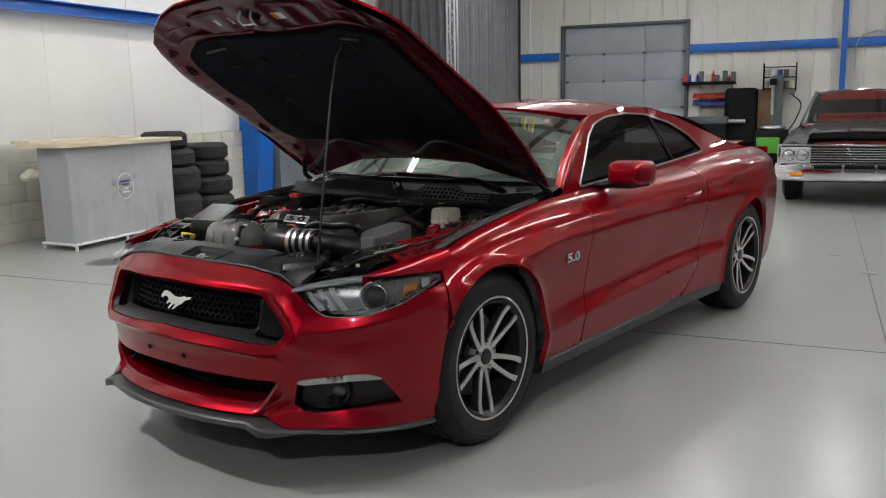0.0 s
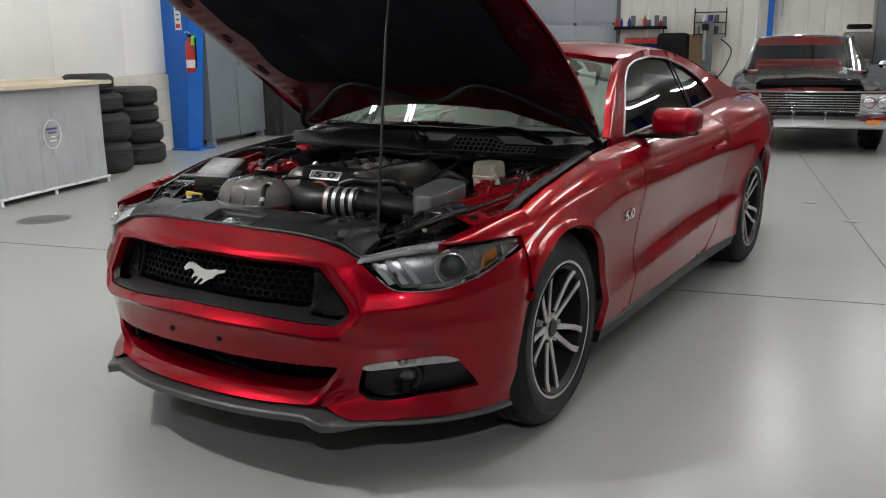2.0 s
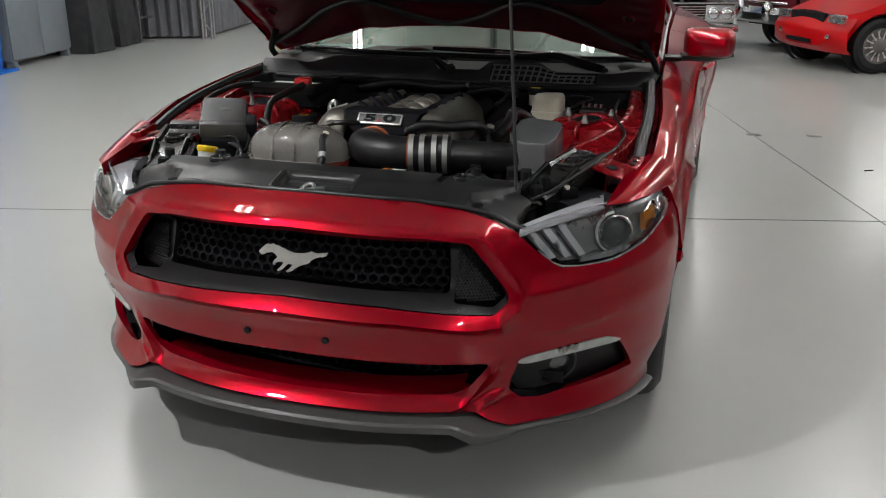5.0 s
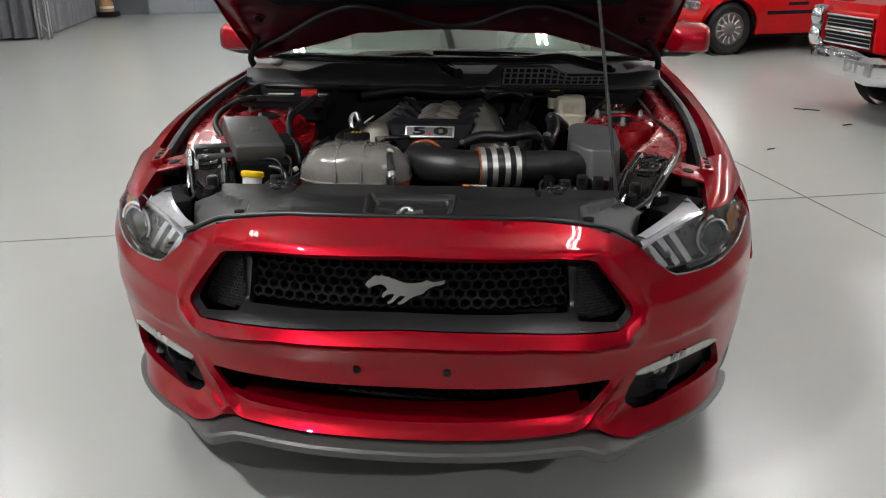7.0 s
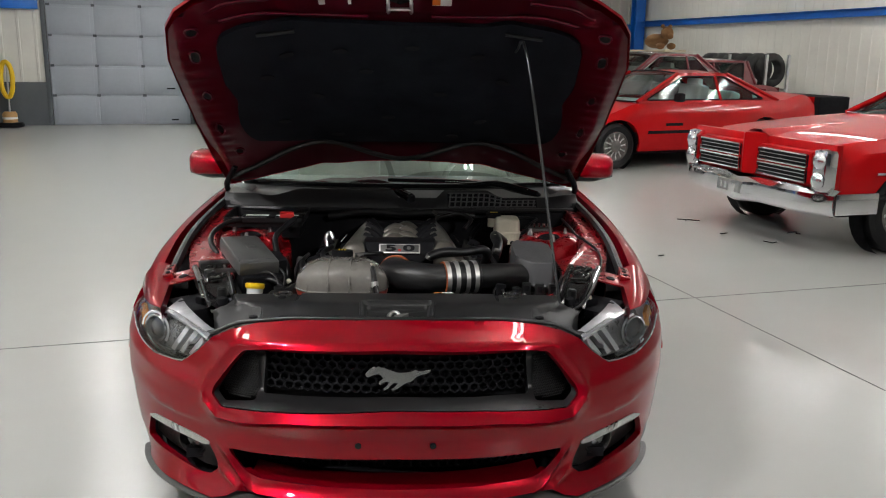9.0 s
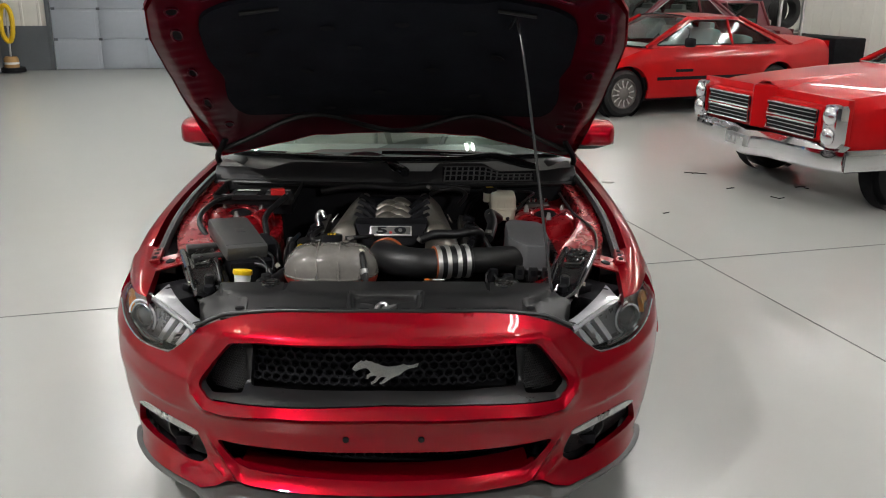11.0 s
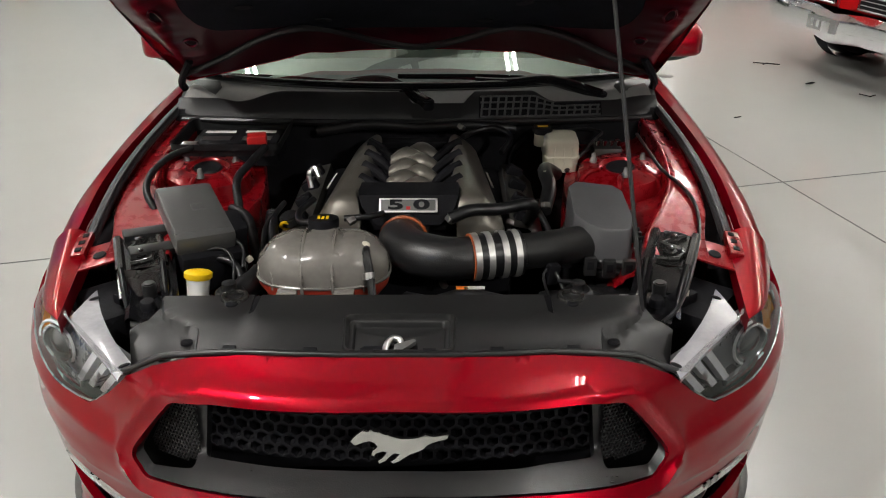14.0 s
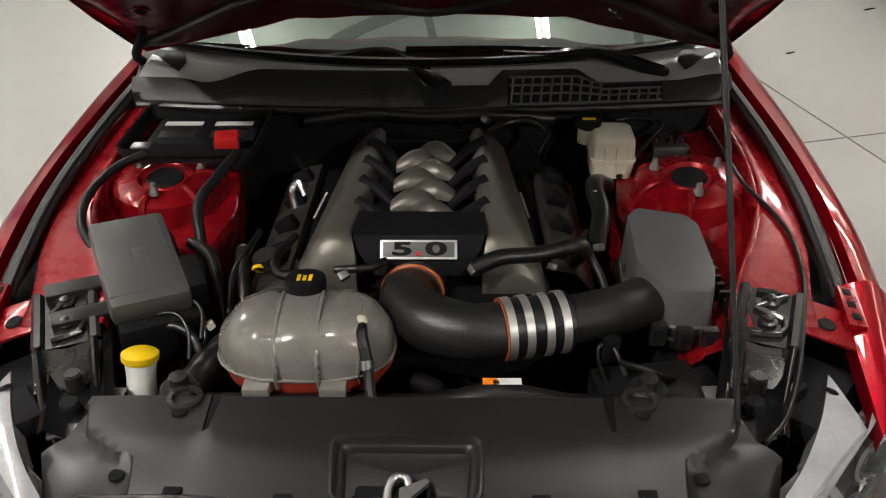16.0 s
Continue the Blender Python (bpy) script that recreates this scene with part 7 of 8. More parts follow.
curtain(-3.95, 12.1, -3.95, 15.9, 4.3)
curtain(-3.9, 16.0, -4.9, 16.0, 4.3)
curtain(-5.2, 11.9, -4.0, 12.05, 4.3)
tw_ = thing("truss_post", "slim grey lattice truss post", "truss", bt(-3.85, 12.0))
for x in (-.07, .07):
    for y in (-.07, .07):
        part("chord", cyl(BM(), (x, y, 0), (x, y, 4.3), .018, n=8), DULLCHROME, tw_)
for k in range(18):
    s = 1 if k % 2 else -1
    part("brace", cyl(BM(), (-.07 * s, -.07, .1 + k * .23), (.07 * s, -.07, .33 + k * .23), .008, n=6), DULLCHROME, tw_)
# floor polisher with its yellow cable beside the big door
fp = thing("floor_polisher", "floor polisher with coiled yellow cable", "floor polisher", bt(-3.75, 16.0))
part("skirt", lathe(BM(), [(.0001, .10), (.22, .10), (.24, .06), (.24, .02), (.0001, .02)], Matrix(), 28), MATTE, fp)
part("motor", lathe(BM(), [(.13, .10), (.13, .26), (.10, .30), (.0001, .30)], Matrix(), 28), TAN, fp)
part("band", lathe(BM(), [(.132, .16), (.132, .20)], Matrix(), 28), WHITEP, fp)
part("pole", cyl(BM(), (0, 0, .28), (0, .12, 1.2), .018, n=10), DULLCHROME, fp)
part("cable", tube(BM(), [(.10 * math.cos(a), .02 + .02 * math.sin(3 * a), .9 + .33 * math.sin(a)) for a in np.linspace(0, 2 * math.pi, 16, endpoint=False)], .045, 8, 2, True), YELLOW, fp)
# small green bottle by the door frame
bo = thing("green_jug", "small green plastic jug on the floor", "jug", bt(-.18, 16.25))
part("body", box(BM(), (0, 0, .12), (.18, .14, .24), .03), GREENP, bo)
part("cap", cyl(BM(), (0, 0, .24), (0, 0, .28), .03), WHITEP, bo)

# ---- along the back wall ----
V = V1 - .12


def shelf_row(u, z, w, deep, items, nm, label, seed):
    rnd = random.Random(seed)
    a = thing(nm, label, "shelf", bt(u, V - deep / 2, 0, z))
    part("board", box(BM(), (0, 0, 0), (w, deep, .02), .003), MATTE, a)
    part("rail", box(BM(), (0, -deep / 2, .03), (w, .01, .05), .002), MATTE, a)
    for s in (-1, 1):
        part("bracket", prism(BM(), [(0, 0), (deep, 0), (deep, -.12)], .012, pose(s * w * .42, -deep / 2, 0, 90, 0, 90)), MATTE, a)
    return a


shelf_row(.07, 1.62, 1.05, .22, 8, "wall_shelf", "narrow black wall shelf with small bottles and boxes", 3)
rnd = random.Random(4)
for k in range(13):
    m_ = (WHITEP, EXTRED, DARKGREY, BLUEP, CREAM)[rnd.randrange(5)]
    it = thing("bottle" if k % 2 else "box", "small bottle on the wall shelf" if k % 2 else "small parts box on the wall shelf", "bottle" if k % 2 else "box", bt(-.40 + k * .078, V - .11, 0, 1.632), "shelf items")
    h = .14 + .14 * rnd.random()
    if k % 2:
        part("body", lathe(BM(), [(.0001, 0), (.035, 0), (.035, h * .7), (.014, h * .85), (.014, h), (.0001, h)], Matrix(), 14), m_, it)
    else:
        part("body", box(BM(), (0, 0, h / 2), (.085, .12, h), .006), m_, it)
for k, (m_, u, z) in enumerate(((EXTRED, .16, 1.34), (BLUEP, .16, 1.20))):
    bn = thing("parts_bin", "red plastic parts bin row on the wall" if m_ is EXTRED else "blue plastic parts bin row on the wall", "parts bin", bt(u, V - .12, 0, z))
    for j in range(5):
        part("bin", prism(BM(), [(0, 0), (.2, 0), (.2, .11), (.05, .06), (0, .06)], .155, pose(-.4 + j * .165, -.1, 0, 90, 0, 90)), m_, bn)
ws_ = thing("wire_shelf", "wall-mounted wire shelf with small cans", "shelf", bt(1.42, V - .15, 0, 1.5))
for z in (0, .22, .42):
    part("shelf", box(BM(), (0, 0, z), (.62, .26, .015), .003), MATTE, ws_)
for x in (-.3, .3):
    for y in (-.12, .12):
        part("upright", cyl(BM(), (x, y, -.05), (x, y, .5), .01, n=8), MATTE, ws_)
for k in range(10):
    part("can", cyl(BM(), (-.24 + (k % 5) * .12, 0, .01 + .22 * (k // 5)), (-.24 + (k % 5) * .12, 0, .15 + .22 * (k // 5)), .045, n=14), (DULLCHROME, WHITEP, BLUEP, DARKGREY, CREAM)[k % 5], ws_)
mc = thing("tyre_machine", "black and green tyre balancing machine", "tyre machine", bt(.12, 15.75))
part("cabinet", box(BM(), (0, 0, .42), (.75, .5, .84), .05), MATTE, mc)
part("panel", box(BM(), (.05, -.256, .25), (.55, .02, .34), .01), GREENP, mc)
part("tray", box(BM(), (0, 0, .90), (.8, .45, .14), .03), DARKGREY, mc)
part("hood_guard", box(BM(), (.62, .1, .95), (.62, .16, 1.15), .10, (0, 0, 0), 4), MATTE, mc)
part("spindle", cyl(BM(), (.30, -.1, .88), (.72, -.1, .88), .04, n=16), DULLCHROME, mc)
bx = thing("cardboard_sheet", "brown cardboard box against the back wall", "cardboard box", bt(.95, V - .09))
part("carton", box(BM(), (0, 0, .75), (.95, .16, 1.5), .008), CARD, bx)
part("flap", box(BM(), (.0, -.085, 1.38), (.9, .01, .2), .003), CARD, bx)
tc_ = thing("tyre_changer", "black tyre changer with a green front panel", "tyre changer", bt(1.34, 15.7))
part("base", box(BM(), (0, 0, .35), (.6, .7, .7), .04), MATTE, tc_)
part("panel", box(BM(), (-.05, -.358, .42), (.42, .02, .3), .01), GREENP, tc_)
part("table", lathe(BM(), [(.0001, .78), (.24, .78), (.26, .74), (.2, .70), (.0001, .70)], Matrix(), 28), DULLCHROME, tc_)
part("tower", box(BM(), (.05, .28, 1.0), (.2, .2, 1.5), .02), DARKGREY, tc_)
part("swing_arm", box(BM(), (-.0, -.02, 1.62), (.12, .75, .12), .02), MATTE, tc_)
part("mount_head", cyl(BM(), (0, -.3, 1.0), (0, -.3, 1.62), .035, n=14), DULLCHROME, tc_)
part("hose_line", tube(BM(), [(.3, .2, 1.4), (.5, 0, 1.2), (.42, -.1, .9), (.3, 0, .7)], .012, 6), MATTE, tc_)
cd = thing("conduit_line", "thin grey conduit with a box on the back wall", "conduit", bt(3.35, V, 0, 2.5))
part("pipe", tube(BM(), [(-.6, 0, -.7), (-.55, 0, -.1), (-.2, 0, .05), (0, 0, .06), (0, 0, 1.6)], .015, 8), DULLCHROME, cd)
part("junction_box", box(BM(), (0, -.02, .06), (.12, .08, .12), .01), WHITEP, cd)
en = thing("engine_block", "bare engine on a bench by the back wall", "engine", bt(4.0, V - .4))
part("bench", box(BM(), (0, 0, .45), (1.5, .6, .9), .02), DARKGREY, en)
part("block", box(BM(), (.1, 0, 1.25), (.5, .4, .5), .06), IRON, en)
part("air_cleaner", cyl(BM(), (.1, 0, 1.55), (.1, 0, 1.64), .22, n=28, bev=.02), MATTE, en)
part("pipe", tube(BM(), [(-.6, 0, .9), (-.6, 0, 1.3), (-.4, 0, 1.4)], .03, 8), DULLCHROME, en)


# ---- other cars ----
def car(name, label, m, paint, L=5.0, W=1.9, axles=(.95, 3.9), sill=.30, hoodz=(.88, .95), belt=.96, deck=.95, roofz=1.36, cab=(1.65, 2.45, 3.4, 4.1), tyre_r=.335, nose_round=.12, squared=.5, lining=SEAT, hub="steel", arch_r=None, trim=CHROME):
    """A parked car in its own frame: nose at y = 0, tail towards +y."""
    c = thing(name, label, "car", m)
    H = W / 2
    wid = ip((0, H * .96), (L * .12, H), (L * .8, H), (L, H * .93))
    top = ip((0, hoodz[0] - .03), (.15, hoodz[0]), (cab[0], hoodz[1]), (cab[0] + .3, belt), (cab[3], belt), (L - .2, deck), (L, deck - .05))
    zs = ip((0, .0), (1, 1))

    def flank(y, w):
        z = sill + (top(y) - sill) * min(1, w / .6)
        k = w / .6
        x = wid(y) * (1 - .055 * (2 * k - .95) ** 2 - (.10 * max(0, (k - .82) / .18) ** 2)) - nose_round * max(0, 1 - y / .25) ** 2
        return x, y, z

    def w_of(y, z):
        return .6 * (z - sill) / (top(y) - sill)
    r = arch_r or tyre_r + .05
    lo = [(.02, 0.0)]
    for a in axles:
        d = math.sqrt(max(0, r * r - (sill - tyre_r) ** 2))
        for t in np.linspace(math.pi - math.asin((sill - tyre_r) / r), math.asin((sill - tyre_r) / r), 14):
            y, z = a + r * math.cos(t), tyre_r + r * math.sin(t)
            lo.append((y, max(0, w_of(y, z))))
    out = lo + [(L - .02, 0), (L - .02, .6), (cab[3], .6), (cab[0], .6), (.02, .6)]
    for mi in (False, True):
        part("flank", sheet(BM(), flank, out, (), .09, .03, (0, L / 2, .3), mirror=mi), paint, c)
    xs = np.linspace(-1, 1, 13)

    def lidrow(y, crown):
        e = flank(y, .6)
        return [(e[0] * x, y, e[2] + crown * (1 - x * x)) for x in xs]
    part("hood", skin(BM(), [lidrow(y, .035) for y in np.linspace(.02, cab[0], 9)]), paint, c)
    part("boot_lid", skin(BM(), [lidrow(y, .03) for y in np.linspace(cab[3], L - .02, 6)]), paint, c)
    part("underbody", box(BM(), (0, L / 2, sill - .0), (W - .5, L - .4, .12)), MATTE, c)
    part("tail", skin(BM(), [[(x * H * .9, L + .03 * (1 - x * x) - .03, z) for x in xs] for z in (sill, .6, deck - .03)]), paint, c)
    # glasshouse
    def gx(y, z):
        return flank(y, .6)[0] - .03 - (z - belt) * (.42 if not squared else .30)
    e0 = [(cab[0], belt), (cab[1], roofz - .06), (cab[2], roofz - .06), (cab[3], belt)]
    frm = [(cab[0], belt - .01), (cab[1] - .02, roofz - .045), ((cab[1] + cab[2]) / 2, roofz - .035), (cab[2] + .05, roofz - .045), (cab[3], belt - .01)]
    wnd = rounded([(cab[0] + .16, belt + .025), (cab[1] + .08, roofz - .085), (cab[2] - .06, roofz - .085), (cab[3] - .28, belt + .025)], .05)
    for mi in (False, True):
        s = -1 if mi else 1
        part("window_frame", sheet(BM(), lambda y, z: (gx(y, z), y, z), frm, (wnd,), .08, .03, (0, L / 2, .8), mirror=mi), paint, c)
        part("side_window", sheet(BM(), lambda y, z: (gx(y, z) - .01, y, z), wnd, (), .2, 0, (0, L / 2, .8), mirror=mi), PANE, c)
        part("window_trim", tube(BM(), [(s * (gx(y, z) + .002), y, z) for y, z in wnd], .009, 6, 1, True), trim, c)
        part("window_post", tube(BM(), [(s * gx(y, z), y, z) for y, z in (((cab[1] + cab[2]) / 2 + .25, belt), ((cab[1] + cab[2]) / 2 + .22, roofz - .07))], .02, 6, 1), paint, c)
        for y0, y1, nm in ((cab[0], cab[1], "front_pillar"), (cab[3], cab[2], "rear_pillar")):
            part(nm, tube(BM(), [(s * gx(y0, belt), y0, belt), (s * gx(y1, roofz - .05), y1, roofz - .05)], .028, 8, 1), paint, c)
    rw = gx(cab[1], roofz - .045)
    part("roof", skin(BM(), [[(rw * x, y, roofz - .045 + .045 * (1 - x * x) - .03 * abs(k) ** 3) for x in xs] for k, y in ((k, (cab[1] + cab[2]) / 2 + k * ((cab[2] - cab[1]) / 2 + .05)) for k in np.linspace(-1, 1, 7))]), paint, c)
    part("windscreen", skin(BM(), [[((gx(cab[0], belt) * (1 - k) + rw * k) * x, cab[0] + (cab[1] - cab[0]) * k - .10 * (1 - x * x) * (1 - .4 * k), belt + (roofz - .05 - belt) * k + .03 * (1 - x * x) * k) for x in xs] for k in (0, .33, .66, 1)]), PANE, c)
    part("windscreen_trim", tube(BM(), [(gx(cab[0], belt) * x, cab[0] - .10 * (1 - x * x), belt + .004) for x in xs] + [(rw * x, cab[1] - .06 * (1 - x * x), roofz - .045 + .03 * (1 - x * x)) for x in xs[::-1]], .011, 6, 1, True), trim, c)
    part("rear_window", skin(BM(), [[((gx(cab[3], belt) * (1 - k) + rw * k) * x, cab[3] + (cab[2] - cab[3]) * k, belt + (roofz - .05 - belt) * k + .03 * (1 - x * x) * k) for x in xs] for k in (0, .5, 1)]), PANE, c)
    part("dashboard", box(BM(), (0, cab[0] + .25, belt - .03), (W * .76, .45, .10), .03), lining, c)
    for s in (-1, 1):
        part("front_seat", box(BM(), (s * W * .19, (cab[1] + cab[2]) / 2, belt - .08 - (.16 if lining is REDSEAT else 0)), (W * .28, .18, .62), .06, (-12, 0, 0), 3), lining, c)
        if lining is not REDSEAT:
            part("headrest", box(BM(), (s * W * .19, (cab[1] + cab[2]) / 2 + .06, belt + .24), (W * .15, .09, .14), .03), lining, c)
    part("rear_bench", box(BM(), (0, cab[2] + .15, belt - .12), (W * .66, .2, .5), .06, (-15, 0, 0), 3), lining, c)
    part("cabin_floor", box(BM(), (0, (cab[0] + cab[3]) / 2, sill + .08), (W - .3, cab[3] - cab[0], .04)), MATTE, c)
    # wheels
    for y in axles:
        for s in (-1, 1):
            wm = pose(s * (H - .09), y, tyre_r, 0, 90 * s, 0)
            t = part("wheel", lathe(BM(), [(tyre_r * .55, .0), (tyre_r * .62, .03), (tyre_r - .05, .045), (tyre_r - .01, .02), (tyre_r, -.01), (tyre_r, -.15), (tyre_r - .03, -.19), (tyre_r * .55, -.19)], wm, 44), RUBBER, c)
            rr = tyre_r * .62
            part("rim", lathe(BM(), [(rr + .008, .030), (rr - .006, .040), (rr - .016, .018), (rr * .55, .002), (rr * .45, .028), (.03, .045), (.0001, .046)], wm, 40), SILVER if hub == "steel" else IRON, t)
            if hub != "steel":
                n = 24
                for k in range(n):
                    a0 = 2 * math.pi * k / n
                    q = [wm @ Vector((rr * f * math.cos(a0 + tw * f), rr * f * math.sin(a0 + tw * f), .012 + .016 * (f < .6))) for f, tw in ((.42, .2 * (-1) ** k), (.68, .2 * (-1) ** k), (.93, .2 * (-1) ** k))]
                    part("rim_spoke", tube(BM(), q, .007, 5, 1), SILVER, t)
            # dark wheel well
            part("wheel_well", lathe(BM(), [(r - .005, -.16), (r - .005, -.02), (.02, -.17)][:2] + [], pose(s * (H - .07), y, tyre_r, 0, 90 * s, 0) @ pose(0, 0, 0), 30), MATTE, c)
    return c


# black sixties sedan
bs = car("black_sedan", "black sixties sedan with chrome grille and red interior", pose(.174, 9.45, 0, 0, 0, 13), BLACKP, L=4.95, W=1.90, axles=(.82, 3.75), sill=.34, hoodz=(.78, .90), belt=.93, deck=.90, roofz=1.43, lining=REDSEAT, tyre_r=.33)
part("hood_bulge", skin(BM(), [[(x, y, .81 + .14 * (y / 1.6) ** .6 + h) for x, h in ((-.62, 0), (-.55, .05), (0, .075), (.55, .05), (.62, 0))] for y in (.10, .4, .9, 1.45)]), BLACKP, bs)
part("scoop_mouth", box(BM(), (0, .10, .845), (1.1, .02, .05), .008), MATTE, bs)
fa = part("grille_panel", box(BM(), (0, .0, .72), (1.76, .05, .26), .01), MATTE, bs)
for z in np.linspace(.62, .80, 7):
    part("grille_bar", box(BM(), (0, -.032, z), (1.10, .02, .011), .002), CHROME, fa)
for z in (.592, .842):
    part("grille_trim", box(BM(), (0, -.03, z), (1.80, .035, .022), .006), CHROME, fa)
for s in (-1, 1):
    part("lamp_panel", box(BM(), (s * .72, -.028, .717), (.34, .02, .20), .008), DULLCHROME, fa)
    for x in (.64, .80):
        hm = pose(s * x, -.03, .72, 90, 0, 0)
        lp = part("headlamp", lathe(BM(), [(.0001, .032), (.04, .028), (.066, .014), (.07, .006)], hm, 28), HEADL, fa)
        part("lamp_ring", lathe(BM(), [(.068, .0), (.070, .02), (.082, .018), (.084, .0)], hm, 28), CHROME, lp)
    part("corner_cap", box(BM(), (s * .905, .0, .72), (.05, .06, .27), .012), CHROME, fa)
bmp = part("front_bumper", skin(BM(), [[(x * .95, -.10 + .10 * abs(x) ** 4 + dy, z) for x in np.linspace(-1, 1, 17)] for z, dy in ((.34, .02), (.36, -.03), (.44, -.045), (.52, -.03), (.545, .03))]), CHROME, bs)
for s in (-1, 1):
    part("bumper_guard", box(BM(), (s * .175, -.16, .47), (.035, .05, .17), .012), CHROME, bmp)
    part("park_lamp", box(BM(), (s * .70, -.128, .425), (.15, .02, .055), .008), AMBER, bmp)
part("bumper_slot", box(BM(), (0, -.135, .515), (1.0, .03, .04), .006), MATTE, bmp)
fa.location.z, bmp.location.z = -.10, -.03
part("wing_mirror", ball(BM(), (.98, 1.75, 1.02), .06, (1, .7, .9)), CHROME, bs)

# red sixties hardtop with stacked lamps
AX = Vector((3.86, 5.42))                      # middle of the front axle
F = Vector((-.965, -.26))
rot = math.degrees(math.atan2(F.x, -F.y))
pm = pose(AX.x, AX.y, 0, 0, 0, rot) @ pose(0, -.95, 0)
po = car("red_hardtop", "red sixties hardtop with split grille and stacked headlamps", pm, REDB, L=5.3, W=2.0, axles=(.72, 3.9), sill=.34, hoodz=(.87, .99), belt=1.0, deck=.95, roofz=1.40, cab=(1.60, 2.35, 3.4, 4.2), hub="lace", tyre_r=.335, lining=MATTE)
for s in (-1, 1):
    gp = part("grille_pod", box(BM(), (s * .43, -.015, .68), (.66, .10, .27), .03), REDB, po)
    for z in (.615, .735):
        part("grille_mouth", box(BM(), (s * .43, -.066, z), (.60, .03, .100), .012), MATTE, gp)
        part("grille_trim", tube(BM(), [(s * .43 + x, -.085, z + q) for x, q in ((-.30, -.048), (.30, -.048), (.30, .048), (-.30, .048))], .008, 6, 1, True), CHROME, gp)
        for k in range(2):
            part("grille_bar", box(BM(), (s * .43, -.082, z - .016 + k * .032), (.57, .008, .005), .001), DULLCHROME, gp)
    st = part("lamp_housing", box(BM(), (s * .88, -.03, .68), (.155, .12, .33), .035), CHROME, po)
    for z in (.605, .755):
        part("headlamp", lathe(BM(), [(.0001, .03), (.04, .026), (.066, .01), (.07, .0)], pose(s * .88, -.09, z, 90, 0, 0), 28), HEADL, st)
part("nose_prow", prism(BM(), [(-.14, .03), (-.07, -.10), (0, -.14), (.07, -.10), (.14, .03)], .345, pose(0, 0, .555), .008), REDB, po)
part("nose_fill", box(BM(), (0, .03, .70), (1.9, .06, .36), .01), REDB, po)
part("hood_ridge", skin(BM(), [[(-.16, y, .885 + .06 * y), (-.05, y, .925 + .06 * y), (.05, y, .925 + .06 * y), (.16, y, .885 + .06 * y)] for y in (-.02, .5, 1.0, 1.8)]), REDB, po)
bm_ = part("front_bumper", skin(BM(), [[(x * 1.0, -.16 + .16 * abs(x) ** 4 - .05 * max(0, 1 - abs(x) * 4) + dy, z - .02 * max(0, 1 - abs(x) * 4)) for x in np.linspace(-1, 1, 25)] for z, dy in ((.33, .04), (.35, -.01), (.42, -.03), (.50, -.02), (.54, .04))]), CHROME, po)
part("number_plate", box(BM(), (-.05, -.215, .44), (.32, .03, .10), .008), DULLCHROME, bm_)
for k in range(4):
    part("plate_bar", box(BM(), (-.14 + k * .06, -.231, .44), (.03, .004, .05)), CHROME, bm_)
part("side_spear", tube(BM(), [(1.005, .35, .66), (1.01, 2.0, .66), (1.0, 4.6, .66)], .011, 6, 3), CHROME, po)
part("chrome_sill", box(BM(), (.97, 2.5, .37), (.03, 2.2, .05), .008), CHROME, po)
part("aerial", cyl(BM(), (.72, 1.5, .98), (.80, 1.75, 1.75), .004, n=6), DULLCHROME, po)
part("bumper_wrap", box(BM(), (.985, .20, .43), (.04, .40, .17), .015), CHROME, bm_)
part("bumper_wrap", box(BM(), (-.985, .20, .43), (.04, .40, .17), .015), CHROME, bm_)
part("fender_side_bar", box(BM(), (.985, .45, .47), (.02, .6, .05), .006), BLACKP, po)

# red eighties coupe, side on
hd = 24
rc = car("red_coupe", "bright red eighties coupe with lace wheels", pose(2.66, 9.36, 0, 0, 0, hd - 90) @ pose(-.82, -.46, 0), REDB, L=4.14, W=1.74, axles=(.46, 3.09), sill=.24, hoodz=(.66, .88), belt=.90, deck=.98, roofz=1.33, cab=(.85, 1.65, 2.55, 3.45), hub="lace", tyre_r=.315, squared=0, nose_round=.22, lining=WHITEP, trim=MATTE)
part("front_grille", box(BM(), (0, .005, .60), (.78, .05, .11), .015), MATTE, rc)
part("front_bumper", skin(BM(), [[(x * .86, -.06 + .12 * x * x + dy, z) for x in np.linspace(-1, 1, 15)] for z, dy in ((.22, .04), (.28, -.02), (.45, -.04), (.52, .0), (.62, .06))]), REDB, rc)
for s in (-1, 1):
    part("headlamp", box(BM(), (s * .60, .03, .60), (.30, .07, .10), .015), HEADL, rc)
    part("rub_strip", box(BM(), (s * .855, 1.94, .50), (.03, 2.0, .05), .008), MATTE, rc)
    part("door_mirror", box(BM(), (s * .93, 1.39, .97), (.14, .10, .12), .03), MATTE, rc)
    part("door_word", box(BM(), (s * .868, 1.39, .60), (.004, .30, .04), .001), MATTE, rc)
for s in (-1, 1):
    part("fog_lamp", box(BM(), (s * .52, -.035, .40), (.13, .03, .05), .008), HEADL, rc)
part("lower_grille", box(BM(), (0, -.098, .33), (.56, .02, .05), .008), MATTE, rc)

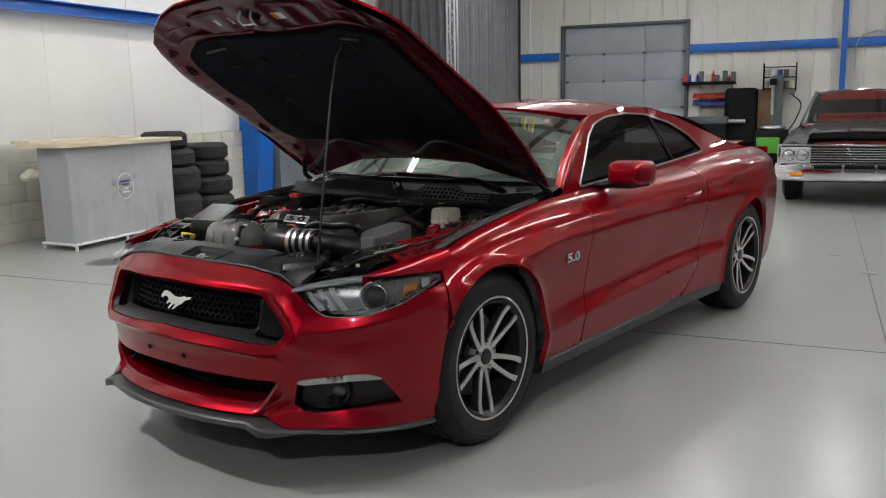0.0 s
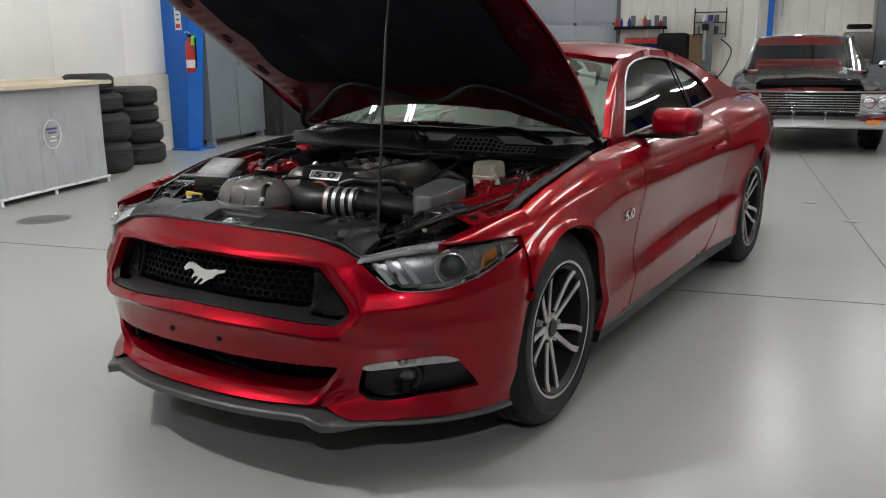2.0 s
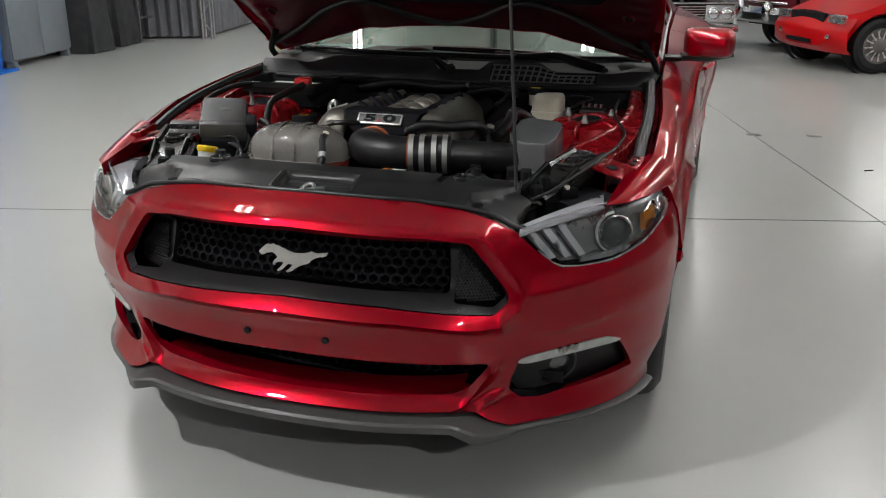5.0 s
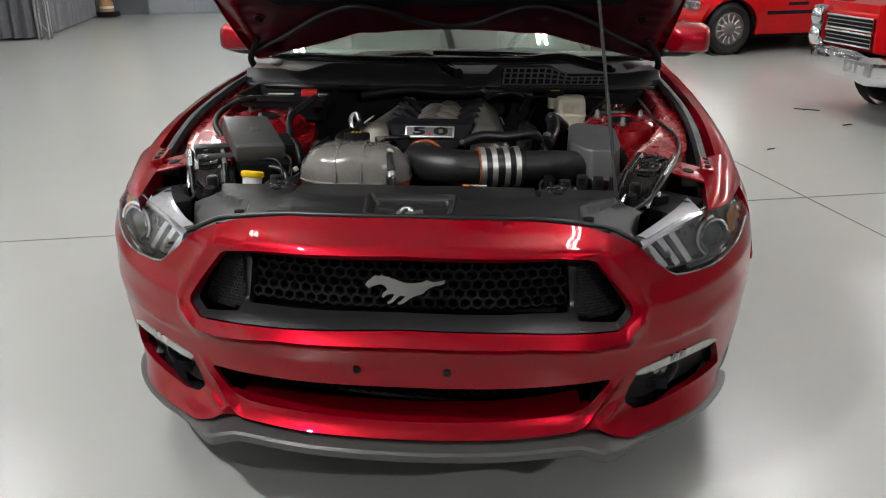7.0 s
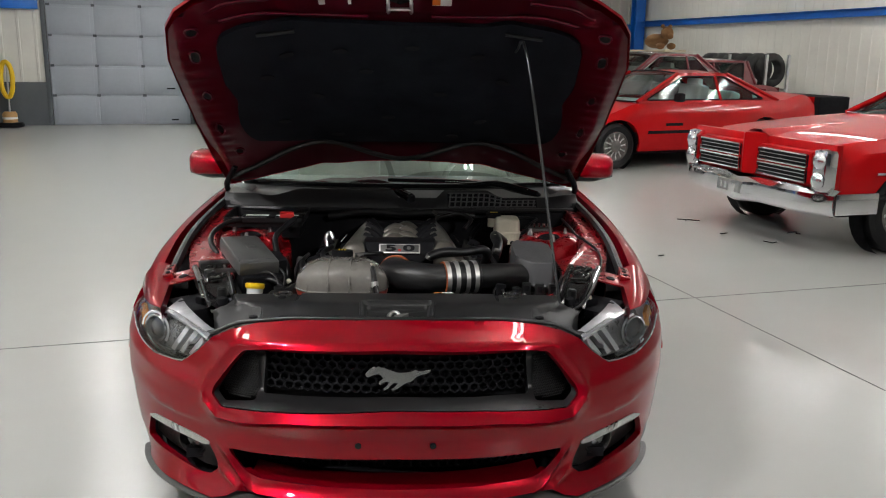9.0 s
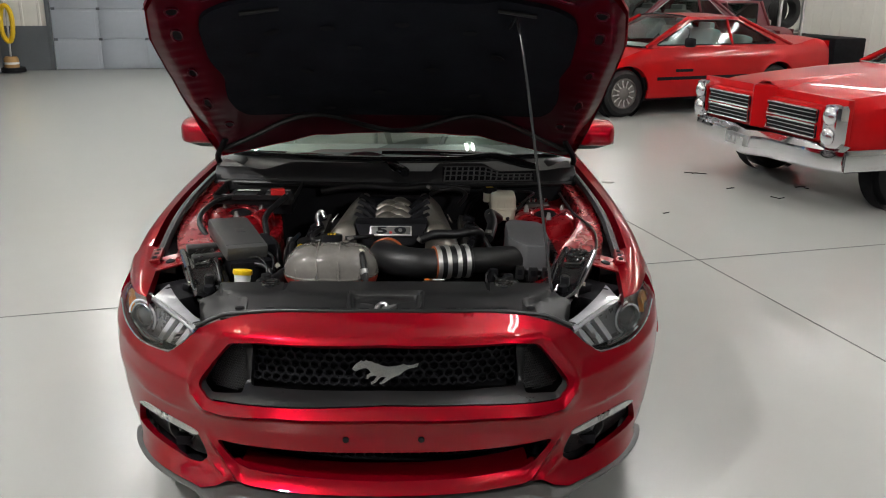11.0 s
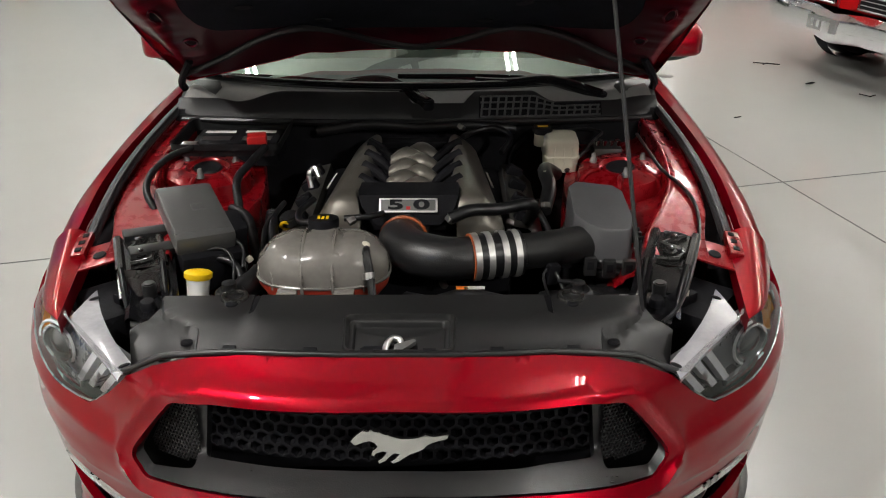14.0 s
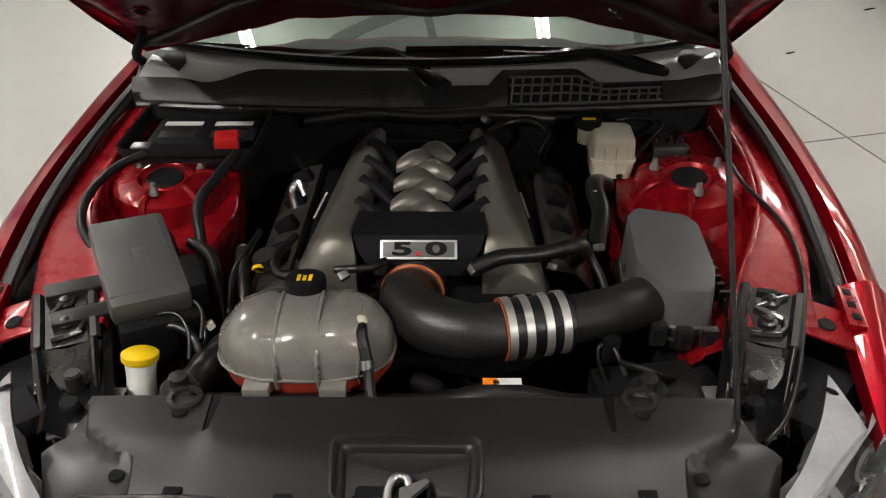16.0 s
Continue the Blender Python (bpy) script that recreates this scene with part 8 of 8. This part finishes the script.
# rounded fifties car, chrome front, further back
fc = car("fifties_car", "dark red fifties car with heavy chrome front", pose(1.46, 11.75, 0, 0, 0, -61), MAROON, L=5.0, W=1.9, axles=(.9, 3.9), sill=.38, hoodz=(.97, 1.1), belt=1.1, deck=1.0, roofz=1.6, tyre_r=.35)
for s in (-1, 1):
    part("headlamp", lathe(BM(), [(.0001, .06), (.06, .05), (.10, .02), (.12, -.05)], pose(s * .72, 0, .92, 90, 0, 0), 24), CHROME, fc)
    part("bumper_guard", ball(BM(), (s * .35, -.16, .55), .10, (.8, .8, 1.4)), CHROME, fc)
part("front_bumper", skin(BM(), [[(x * .98, -.14 + .2 * abs(x) ** 3 + dy, z) for x in np.linspace(-1, 1, 17)] for z, dy in ((.38, .04), (.42, -.03), (.52, -.05), (.60, .03))]), CHROME, fc)
for z in (.66, .74, .82):
    part("grille_bar", tube(BM(), [(x * .6, -.05 + .08 * x * x, z) for x in np.linspace(-1, 1, 9)], .022, 8, 2), CHROME, fc)
part("grille_panel", box(BM(), (0, .02, .75), (1.5, .04, .36), .01), MAROON, fc)

# maroon pickup beyond the coupe
car("maroon_pickup", "maroon pickup truck parked behind the red coupe", pose(4.9, 14.6, 0, 0, 0, -75) @ pose(0, -1.9, 0), MAROON, L=3.7, W=1.8, axles=(.7, 2.9), sill=.4, hoodz=(.95, 1.05), belt=1.02, deck=1.0, roofz=1.50, cab=(.8, 1.15, 3.05, 3.2), tyre_r=.34, trim=MATTE)

# tyre rack with standing tyres and a plush toy on a shelf
tr2 = thing("tyre_rack", "steel rack of standing tyres by the far wall", "tyre rack", bt(10.5, 13.5))
for y in (-1.2, 0, 1.2):
    for x in (-.25, .25):
        part("upright", box(BM(), (x, y, .79), (.05, .05, 1.58), .004), DULLCHROME, tr2)
for z in (.4, .92):
    for x in (-.18, .18):
        part("rail", box(BM(), (x, 0, z), (.04, 2.5, .04), .004), DULLCHROME, tr2)
for k in range(6):
    tyre(0, 0, 0, .33, .22, m=bt(10.5, 12.5 + k * .4, 8, .95 + .33) @ pose(0, -.11, 0, -90, 0, 0))
pt = thing("plush_toy", "brown plush toy lying on a wooden shelf", "plush toy", bt(9.4, 15.0, 0, 1.66))
b = BM()
ball(b, (0, 0, .18), .2, (1, 1.9, .8))
ball(b, (0, -.42, .34), .13, (1, 1.2, 1))
ball(b, (0, -.55, .28), .07)
for s in (-1, 1):
    ball(b, (s * .09, -.38, .48), .045)
    ball(b, (s * .13, -.40, .07), .08, (1, 1.6, .9))
part("body", b, BROWN, pt)
wsf = thing("wooden_shelf", "pale wooden shelf by the far wall", "shelf", bt(9.4, 15.0))
part("board", box(BM(), (0, 0, 1.63), (.5, 1.6, .05), .004), WOODTOP, wsf)
for y in (-.7, .7):
    part("upright", box(BM(), (0, y, .80), (.4, .05, 1.6), .004), WOODTOP, wsf)
bbx = thing("black_box", "long black storage box by the wall", "box", bt(11.6, 12.8))
part("body", box(BM(), (0, 0, .40), (.7, 1.8, .80), .03), MATTE, bbx)
# loose cables under the red hardtop
for k, (x, y, n) in enumerate(((2.55, 5.75, 5), (2.75, 5.15, 4), (3.05, 4.80, 4), (1.95, 4.30, 2), (3.4, 5.2, 5))):
    rnd = random.Random(k)
    pts = [(x + .055 * i * math.cos(k + .9 * i * rnd.random()), y + .035 * math.sin(i * 1.7 + k) + .012 * i, .006) for i in range(n)]
    cbl = part("floor_cable", tube(BM(), pts, .004, 6, 5), MATTE)
    tagged(cbl, "thin black cable lying on the floor", "cable", "floor cables")
